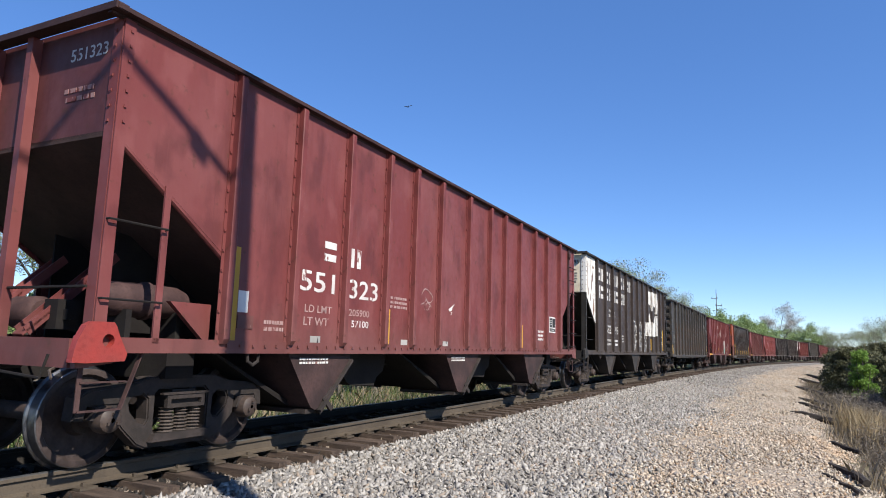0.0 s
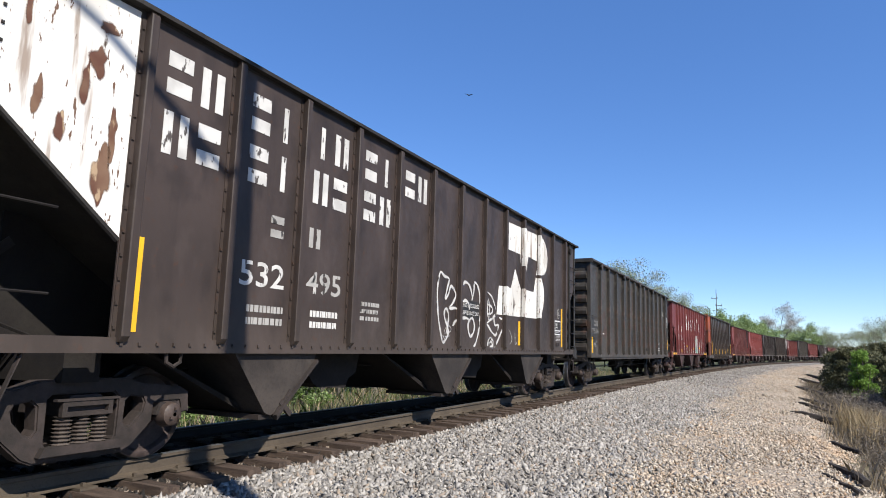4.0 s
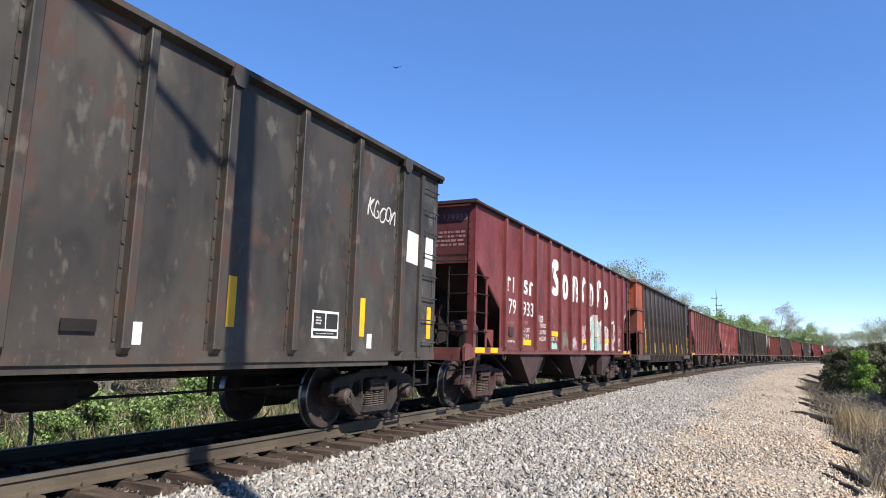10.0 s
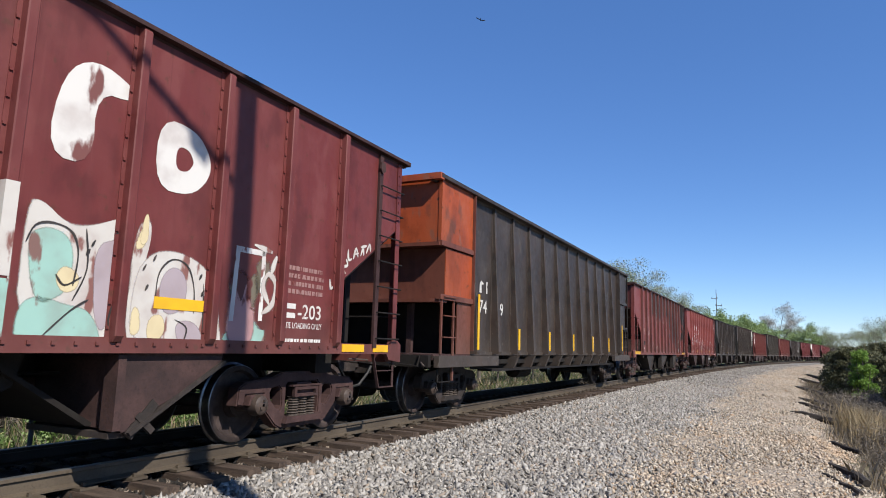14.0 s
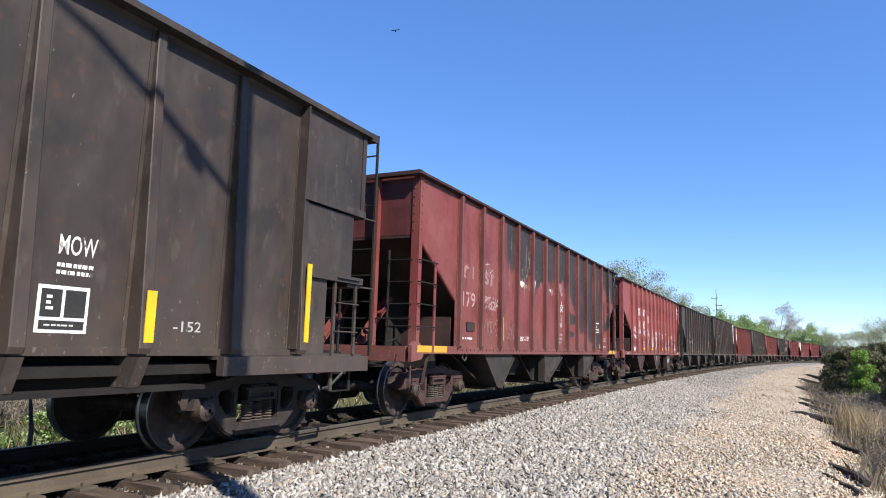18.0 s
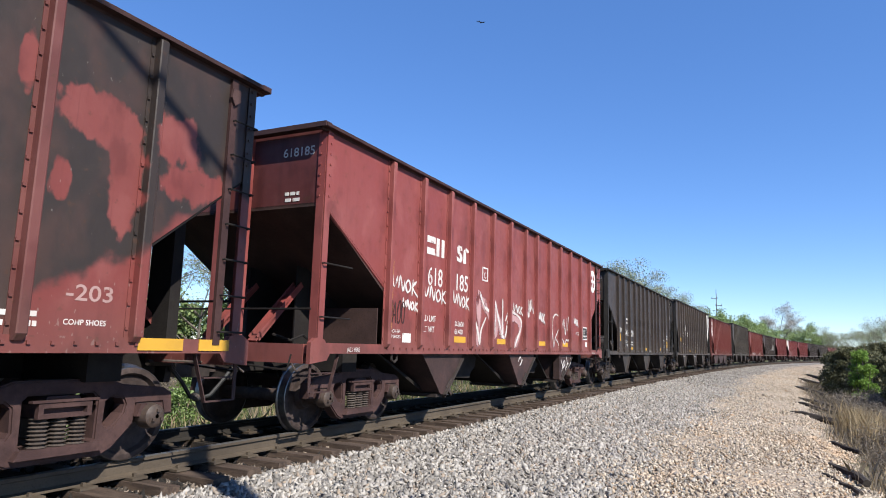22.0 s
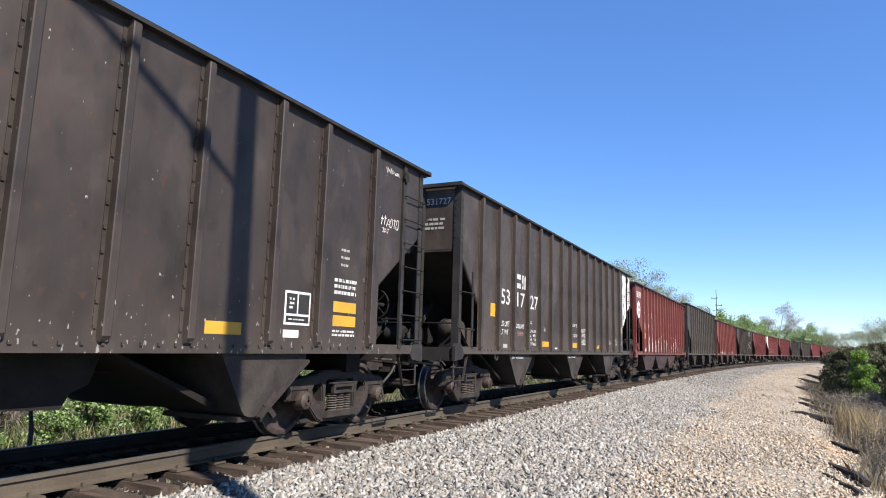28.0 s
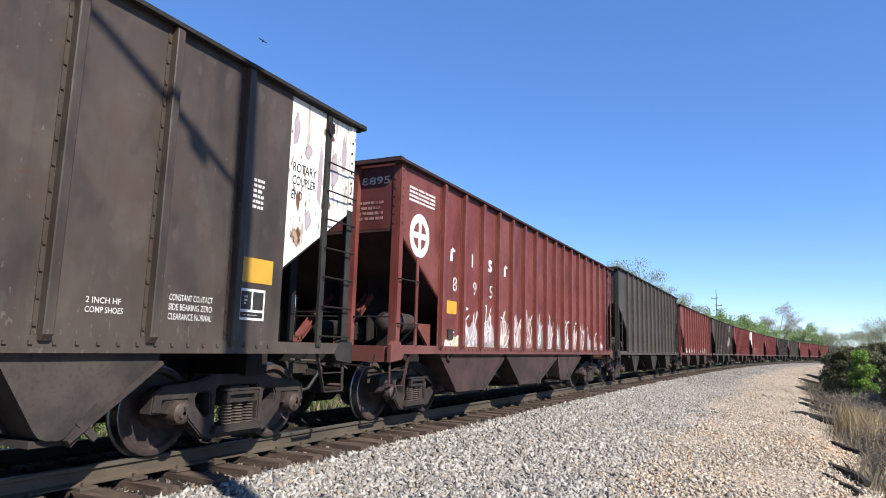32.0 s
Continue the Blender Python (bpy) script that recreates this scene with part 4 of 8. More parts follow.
def bogie(car, x, mat, detail=True):
    """A three-piece freight bogie: bolster, side frames with springs and bearings, two wheelsets."""
    b = part("bogie", SHARED.get("bolster" + mat.name) or Mesh().slab([(-0.2, 0.515), (0.2, 0.515), (0.2, 0.62), (0.14, 0.69), (-0.14, 0.69), (-0.2, 0.62)], "y", -1.1, 1.1).data("bogie", mat), None, car, "", (x, 0, 0))
    SHARED["bolster" + mat.name] = b.data
    for sg in (-1, 1):
        part("side_frame", side_frame_mesh(mat), None, b, "", (0, sg * 1.0, 0))
        part("spring_seat", SHARED["frame" + mat.name + "seat"], None, b, "", (0, sg * 1.0, 0))
        be = part("bolster_end", SHARED["frame" + mat.name + "end"], None, b)
        if sg > 0:
            be.rotation_euler = (0, 0, math.pi)
        if "spring" not in SHARED:
            zz = [0.28 + 0.0165 * k for k in range(15)]
            m = Mesh().rod([(0.0001 * k, 0, z) for k, z in enumerate(zz)], 0.07, 10, radii=[0.05 if k % 2 else 0.08 for k in range(15)])
            SHARED["spring"] = m.data("spring", M_SPRING)
            SHARED["bearing"] = Mesh().lathe([(-0.10, 0.02), (-0.10, 0.07), (-0.07, 0.11), (0.0, 0.125), (0.06, 0.125), (0.06, 0.04)], 14)
            for k in range(3):
                a = math.pi / 2 + k * 2 * math.pi / 3
                SHARED["bearing"].box(0.055 * math.cos(a) - 0.014, 0.055 * math.cos(a) + 0.014, -0.118, -0.095, 0.055 * math.sin(a) - 0.014, 0.055 * math.sin(a) + 0.014)
            SHARED["bearing"] = SHARED["bearing"].data("bearing_cap", M_TRUCKC, True)
            SHARED["shoe"] = Mesh().slab([(0, 0.25), (0.06, 0.25), (0.08, 0.45), (0.06, 0.66), (0, 0.66), (0.03, 0.45)], "y", -0.05, 0.05).data("brake_shoe", M_UNDER)
        for sx in (-0.17, 0.0, 0.17):
            part("spring", SHARED["spring"], None, b, "", (sx, sg * 1.06, 0))
        for sx in (-0.89, 0.89):
            cap = part("bearing_cap", SHARED["bearing"], None, b, "", (sx, sg * 1.12, WHEEL_R))
            if sg > 0:
                cap.rotation_euler = (0, 0, math.pi)
            if detail:
                part("bearing_adapter", SHARED["frame" + mat.name + "adapter"], None, b, "", (sx, sg * 1.02, 0))
                sh = part("brake_shoe", SHARED["shoe"], None, b, "", (sx * 0.44, sg * 0.755, 0))
                if sx < 0:
                    sh.rotation_euler = (0, 0, math.pi)
                    sh.location = (sx * 0.44, sg * 0.755, 0)
    if detail:
        if "beam" not in SHARED:
            SHARED["beam"] = Mesh().slab([(-0.05, 0.40), (0.05, 0.40), (0.05, 0.47), (-0.05, 0.47)], "y", -0.7, 0.7).bar((0, 0, 0.43), (0, 0.12, 0.78), 0.07, 0.03).data("brake_beam", M_UNDER)
        for sx in (-0.40, 0.40):
            part("brake_beam", SHARED["beam"], None, b, "", (sx, 0, 0))
    sets = [part("wheelset", wheelset_mesh(), None, b, "rusty wheels with bright steel treads", (sx, 0, WHEEL_R)) for sx in (-0.89, 0.89)]
    return sets


def close(y):
    """Markings lie thinly on the side sheet; what sits on the sill keeps its place."""
    return min(y + 0.0075, -1.5075) if -1.526 < y < -1.50 else y


SOFT = {}


def soft(mat):
    """The same sprayed paint, thinning out towards the edges of the stroke."""
    if mat.name not in SOFT:
        m = mat.copy()
        m.name = mat.name + "_mist"
        t = m.node_tree
        p, out = t.nodes["Principled BSDF"], t.nodes["Material Output"]
        dens = t.nodes.new("ShaderNodeAttribute")
        dens.attribute_name = "paint_thickness"
        speck = t.nodes.new("ShaderNodeTexNoise")
        speck.inputs["Scale"].default_value, speck.inputs["Detail"].default_value = 55.0, 3.0
        coord = t.nodes.new("ShaderNodeTexCoord")
        t.links.new(coord.outputs["Object"], speck.inputs["Vector"])
        total = t.nodes.new("ShaderNodeMath")
        total.operation = "MULTIPLY_ADD"
        t.links.new(speck.outputs["Fac"], total.inputs[0])
        total.inputs[1].default_value = 0.5
        t.links.new(dens.outputs["Fac"], total.inputs[2])
        ramp = t.nodes.new("ShaderNodeMapRange")
        ramp.inputs["From Min"].default_value, ramp.inputs["From Max"].default_value = 0.28, 1.02
        ramp.interpolation_type = "SMOOTHSTEP"
        t.links.new(total.outputs[0], ramp.inputs["Value"])
        clearing, mx = t.nodes.new("ShaderNodeBsdfTransparent"), t.nodes.new("ShaderNodeMixShader")
        t.links.new(ramp.outputs["Result"], mx.inputs[0])
        t.links.new(clearing.outputs[0], mx.inputs[1])
        t.links.new(p.outputs[0], mx.inputs[2])
        t.links.new(mx.outputs[0], out.inputs["Surface"])
        SOFT[mat.name] = m
    return SOFT[mat.name]


def misted(name, m, mat, car):
    """Links a mesh whose vertices carry the paint's density."""
    me = bpy.data.meshes.new(name)
    me.from_pydata(m.v, [], m.f)
    me.materials.append(soft(mat))
    me.attributes.new("paint_thickness", "FLOAT", "POINT").data.foreach_set("value", m.dens)
    return tagged(part(name, me, None, car), kind="stuff")


def text_mesh(body, height, mat):
    cu = bpy.data.curves.new("lettering", "FONT")
    cu.body, cu.size, cu.align_x = body, height / 0.7, "LEFT"
    cu.resolution_u = 3
    cu.offset = height * 0.014
    ob = bpy.data.objects.new("lettering", cu)
    scene.collection.objects.link(ob)
    bpy.context.view_layer.update()
    me = bpy.data.meshes.new_from_object(ob)
    bpy.data.objects.remove(ob)
    me.materials.clear()
    me.materials.append(mat)
    me.transform(Matrix(((1, 0, 0, 0), (0, 0, -1, 0), (0, 1, 0, 0), (0, 0, 0, 1))))
    return me


def letters(car, body, x, z, height, mat, width=None, y=-1.516, name="lettering"):
    me = text_mesh(body, height, mat)
    first = min(v.co.x for v in me.vertices)
    me.transform(Matrix.Translation((-first, 0, 0)))
    if width:
        me.transform(Matrix.Diagonal((width / max(v.co.x for v in me.vertices), 1, 1, 1)))
    return part(name, me, None, car, "", (x * SPREAD - car["half"], close(y), z))


def plate(car, x0, x1, z0, z1, mat, name="reflector", y=-1.516, label=""):
    """A thin rectangle of paint or film on the side."""
    h, y = car["half"], close(y)
    return part(name, Mesh().box(x0 * SPREAD - h, x1 * SPREAD - h, y, y + 0.012, z0, z1), mat, car, label)


def bars(car, x0, x1, z0, z1, rows, mat, seed, y=-1.516, name="stencil_line"):
    """Rows of small bars for stencilled lines that cannot be read."""
    r, m, h, y = random.Random(seed), Mesh(), car["half"], close(y)
    step = (z1 - z0) / rows
    for k in range(rows):
        x = x0
        while x < x1 - 0.03:
            w = min(r.uniform(0.03, 0.09), x1 - x)
            m.box(x * SPREAD - h, (x + w * 0.75) * SPREAD - h, y, y + 0.01, z1 - (k + 0.78) * step, z1 - (k + 0.22) * step)
            x += w
    return tagged(part(name, m, mat, car), kind="stuff")


def shape(car, polys, mat, name="painted_shape", y=-1.517, label=""):
    """Flat painted outlines, each a list of (x, z)."""
    h, y = car["half"], close(y)
    for p in polys:
        ob = part(name, Mesh().slab([(x * SPREAD - h, z) for x, z in p], "y", y, y + 0.013), mat, car, label)
    return ob


STROKES = [
    [(0.1, 0.5), (0.3, 0.95), (0.75, 0.95), (0.9, 0.5), (0.7, 0.05), (0.25, 0.05), (0.1, 0.5), (0.3, 0.9)],
    [(0.05, 0.0), (0.12, 0.9), (0.2, 0.35), (0.5, 0.95), (0.75, 0.85), (0.8, 0.0)],
    [(0.85, 0.85), (0.5, 1.0), (0.15, 0.8), (0.3, 0.55), (0.75, 0.42), (0.85, 0.15), (0.5, 0.0), (0.1, 0.12)],
    [(0.0, 1.0), (0.25, 0.1), (0.45, 0.0), (0.85, 1.0)],
    [(0.1, 1.0), (0.12, 0.0), (0.14, 0.5), (0.8, 0.95), (0.3, 0.55), (0.9, 0.0)],
    [(0.8, 0.85), (0.4, 1.0), (0.1, 0.6), (0.15, 0.2), (0.5, 0.0), (0.9, 0.15), (0.85, 0.45), (0.5, 0.45)],
    [(0.5, 1.0), (0.45, 0.0), (0.48, 0.7), (0.1, 0.75), (0.95, 0.8)],
    [(0.0, 0.0), (0.4, 1.0), (0.55, 0.9), (0.9, 0.0), (0.7, 0.4), (0.15, 0.38)],
]


def ribbon(m, keys, width, y, seed, h):
    """Adds one smooth brush stroke through the keys (x, z) to the mesh."""
    keys, path = [Vector((x * SPREAD - h, z)) for x, z in keys], []
    for k in range(len(keys) - 1):
        a, b, q, d = keys[max(k - 1, 0)], keys[k], keys[k + 1], keys[min(k + 2, len(keys) - 1)]
        for i in range(5):
            t = i / 5
            path.append(0.5 * (2 * b + (q - a) * t + (2 * a - 5 * b + 4 * q - d) * t * t + (3 * b - a - 3 * q + d) * t ** 3))
    path.append(keys[-1])
    spray(m, path, width, y, seed, True)


def spray(m, path, width, y, seed, taper=False):
    """One ribbon of paint along the path, dense in its middle and thin at its edges."""
    vs = []
    for i, p in enumerate(path):
        d = path[min(i + 1, len(path) - 1)] - path[max(i - 1, 0)]
        d = d.normalized() if d.length > 1e-6 else Vector((1, 0))
        k = min(1.0, 0.4 + 0.3 * i, 0.4 + 0.3 * (len(path) - 1 - i)) if taper else 1.0
        nrm = Vector((-d.y, d.x)) * width / 2 * (0.75 + 0.45 * math.sin(i * 0.37 + seed) ** 2) * k
        yy = close(y) - 0.00003 * ((i + int(seed) * 17) % 150)
        vs += [(p.x + nrm.x * q, yy, p.y + nrm.y * q) for q in (1.7, 0.5, -0.5, -1.7)]
        m.dens += [0.0, 1.0, 1.0, 0.0]
    m.add(vs, [(4 * i + j, 4 * i + j + 1, 4 * i + j + 5, 4 * i + j + 4) for i in range(len(path) - 1) for j in range(3)])


def brush(car, lines, mat, width=0.04, name="graffiti", y=-1.5185):
    """A sprayed drawing of a few free strokes."""
    m = Mesh()
    for k, keys in enumerate(lines):
        ribbon(m, keys, width, y, k, car["half"])
    return misted(name, m, mat, car)


def tag(car, x0, x1, z0, z1, mat, width=0.035, lean=0.0):
    """A quick sprayed tag of five strokes that slants down along the side."""
    rows = (((0.0, 1.0), (0.02, 0.35), (0.1, 0.2), (0.2, 0.85)), ((0.24, 0.15), (0.3, 0.9), (0.42, 0.1), (0.48, 0.85)),
            ((0.62, 0.85), (0.52, 0.5), (0.6, 0.1), (0.72, 0.4), (0.66, 0.8), (0.56, 0.75)), ((0.82, 1.0), (0.79, 0.0)), ((0.98, 0.95), (0.81, 0.5), (1.05, 0.0)))
    return brush(car, [[(x0 + (x1 - x0) * a, z0 + (z1 - z0) * b - lean * a) for a, b in row] for row in rows], mat, width)


def scrawl(car, x0, x1, z0, z1, strokes, mat, seed, width=0.045, name="graffiti", y=-1.518):
    """One sprayed tag: a row of loose curling strokes, each one ribbon, slanted and of uneven size."""
    r, m, h = random.Random(seed), Mesh(), car["half"]
    count = max(2, int(strokes * 0.9))
    step = (x1 - x0) / count
    lean = r.uniform(0.0, 0.25)
    for c in range(count):
        wide, tall, low = step * r.uniform(0.85, 1.25), (z1 - z0) * r.uniform(0.6, 1.0), (z1 - z0) * r.uniform(0.0, 0.15)
        keys = []
        for a, b in STROKES[r.randrange(len(STROKES))]:
            b = min(max(b + r.uniform(-0.08, 0.08), 0), 1)
            keys.append(Vector(((x0 + step * c + wide * (a + r.uniform(-0.06, 0.06) + lean * (b - 0.5))) * SPREAD - h, z0 + min(low + tall * b, z1 - z0))))
        path = []
        for k in range(len(keys) - 1):
            a, b, q, d = keys[max(k - 1, 0)], keys[k], keys[k + 1], keys[min(k + 2, len(keys) - 1)]
            for i in range(5):
                t = i / 5
                path.append(0.5 * (2 * b + (q - a) * t + (2 * a - 5 * b + 4 * q - d) * t * t + (3 * b - a - 3 * q + d) * t ** 3))
        path.append(keys[-1])
        spray(m, path, width, y, seed + c)
    return misted(name, m, mat, car)


def blob(x, z, w, h_, seed, n=14, jag=0.18):
    r = random.Random(seed)
    return [(x + w / 2 * math.cos(a) * (1 + r.uniform(-jag, jag)), z + h_ / 2 * math.sin(a) * (1 + r.uniform(-jag, jag))) for a in (2 * math.pi * k / n for k in range(n))]


def rib_mesh(mat, z0, z1, depth=0.085, width=0.098, foot=0.0):
    """A pressed channel rib with thin riveted flanges; foot makes it deeper towards its lower end."""
    key = ("rib", mat.name, z0, z1, depth, width, foot)
    if key not in SHARED:
        m = Mesh()
        lv = [(z0, depth * 0.55 + foot), (z0 + 0.05, depth + foot), (z1 - 0.25, depth), (z1 - 0.03, depth), (z1, depth * 0.75)]
        vs = []
        for z, d in lv:
            k = 1.25 if foot and z < z0 + 0.5 else 1.0
            w = width / 2 * k
            vs += [(-w - 0.04, 0, z), (-w - 0.04, -0.007, z), (-w, -0.007, z), (-w + 0.004, -d + 0.008, z), (-w + 0.014, -d, z),
                   (w - 0.014, -d, z), (w - 0.004, -d + 0.008, z), (w, -0.007, z), (w + 0.04, -0.007, z), (w + 0.04, 0, z)]
        c = 10
        fs = [(i * c + j, i * c + j + 1, (i + 1) * c + j + 1, (i + 1) * c + j) for i in range(len(lv) - 1) for j in range(c - 1)]
        fs += [tuple(range(c)), tuple(range((len(lv) - 1) * c, len(lv) * c))]
        m.add(vs, fs)
        zz = z0 + 0.12 if not foot else z1
        while zz < z1 - 0.15:
            bx = -width / 2 - 0.026
            m.box(bx - 0.013, bx + 0.013, -0.021, -0.006, zz - 0.013, zz + 0.013)
            zz += 0.21
        SHARED[key] = m.data("rib", mat)
    return SHARED[key]


def rungs(car, pts_a, pts_b, mat, r=0.011, name="rung", bow=0.05):
    """Separate grab irons between two lists of points; they stand off by bow."""
    for a, b in zip(pts_a, pts_b):
        a, b = Vector(a), Vector(b)
        off = Vector((0, -bow, 0)) if abs(a.x - b.x) > abs(a.y - b.y) else Vector((-bow if a.x < 0 else bow, 0, 0))
        part(name, Mesh().rod([a, a + off, b + off, b], r, 5), mat, car)


def bogies_of(car, spec):
    sets = []
    half = car["half"]
    lead, trail = spec.get("truck", (1.6, 1.62))
    for x in (-half + lead, half - trail):
        sets += bogie(car, x, spec.get("bogie", M_TRUCK))
    return sets


def coupler_and_hose(car, sg, half, reach):
    """Coupler, yoke, air hose and uncoupling lever at one end."""
    e = sg * half
    def X(d): return e + sg * d
    g = reach - 0.40
    m = Mesh().box(*sorted((X(-0.5), X(0.18 + g))), -0.09, 0.09, 0.79, 0.95)
    m.slab([(X(a + g), b * sg) for a, b in ((0.12, -0.17), (0.30, -0.20), (0.40, -0.16), (0.42, -0.04), (0.34, 0.0), (0.34, 0.09), (0.44, 0.15), (0.38, 0.22), (0.12, 0.17))], "z", 0.74, 1.0)
    part("coupler", m, M_TRUCK, car)
    part("air_hose", Mesh().rod([(X(0.05), -0.35, 0.85), (X(0.2), -0.36, 0.70), (X(reach * 0.7), -0.33, 0.52), (X(reach), -0.28, 0.48)], 0.024, 6), M_HOSE, car)
    part("striker", Mesh().slab([(-0.30, 0.70), (0.30, 0.70), (0.34, 1.0), (0.20, 1.08), (-0.20, 1.08), (-0.34, 1.0)], "x", *sorted((X(-0.02), X(0.07)))), M_TRUCK, car)
    part("hose_coupling", Mesh().rod([(X(reach - 0.02), -0.285, 0.47), (X(reach + 0.0), -0.26, 0.50), (X(reach + 0.0), -0.20, 0.52)], 0.04, 8, radii=[0.03, 0.05, 0.035]), M_SPRING, car)
    part("angle_cock", Mesh().rod([(X(-0.3), -0.35, 0.93), (X(0.0), -0.35, 0.92), (X(0.06), -0.35, 0.84)], 0.035, 8), M_TRUCK, car)
    part("release_rod", Mesh().rod([(X(-0.7), -1.05, 0.98), (X(-0.2), -1.1, 0.96), (X(0.05), -1.32, 0.92), (X(0.08), -1.40, 0.86)], 0.012, 5), M_SPRING, car)
    part("uncoupling_lever", Mesh().rod([(X(0.06), -1.30, 1.05), (X(0.10), -1.28, 0.86), (X(0.12), -0.4, 0.92), (X(0.14), 0.0, 1.02)], 0.013, 5), M_UNDER, car)


BAYS_A = ((2.8, 3.36, 3.5, 4.2), (7.2, 7.8, 8.0, 8.77), (11.5, 11.95, 12.15, 13.0))
BAYS_B = ((3.2, 4.0, 4.15, 4.95), (7.35, 7.36, 7.46, 8.85), (11.3, 11.31, 11.4, 12.5))
BAYS_C = ((3.1, 3.85, 4.0, 4.75), (7.2, 7.9, 8.1, 9.0), (11.2, 11.21, 11.3, 12.4))
BAYS_D = ((1.8, 2.6, 3.85, 5.0), (5.1, 6.1, 7.35, 9.05), (9.2, 9.5, 10.1, 11.6))
CHORDS = {m.name: M_CHORD for m in (M_RED1, M_RED4, M_RED6, M_RED7, M_RED10)}


def pad_mesh(x0):
    """A thick cast plate with a round hole, its outline met by rays from the hole's centre."""
    out = [(-0.06, 0.98), (-0.04, 1.14), (0.04, 1.30), (0.10, 1.325), (0.30, 1.325), (0.36, 1.20), (0.44, 1.06), (0.44, 1.0)]
    cx, cz, n_, m = 0.25, 1.17, 24, Mesh()
    rim, hole = [], []
    for k in range(n_):
        a = 2 * math.pi * k / n_
        d = (math.cos(a), math.sin(a))
        best = 9.0
        for (xa, za), (xb, zb) in zip(out, out[1:] + out[:1]):
            ex, ez = xb - xa, zb - za
            det = d[0] * -ez + d[1] * ex
            if abs(det) > 1e-9:
                t = ((xa - cx) * -ez + (za - cz) * ex) / det
                u = (d[0] * (za - cz) - d[1] * (xa - cx)) / det
                if t > 0 and -1e-6 <= u <= 1 + 1e-6:
                    best = min(best, t)
        rim.append((cx + d[0] * best, cz + d[1] * best))
        hole.append((cx + d[0] * 0.055, cz + d[1] * 0.055))
    vs = [(x0 + x, y, z) for y in (-1.60, -1.53) for ring in (rim, hole) for x, z in ring]
    fs = []
    for k in range(n_):
        q = (k + 1) % n_
        fs += [(k, q, n_ + q, n_ + k), (2 * n_ + k, 2 * n_ + q, 3 * n_ + q, 3 * n_ + k), (k, q, 2 * n_ + q, 2 * n_ + k), (n_ + k, n_ + q, 3 * n_ + q, 3 * n_ + k)]
    return m.add(vs, fs)


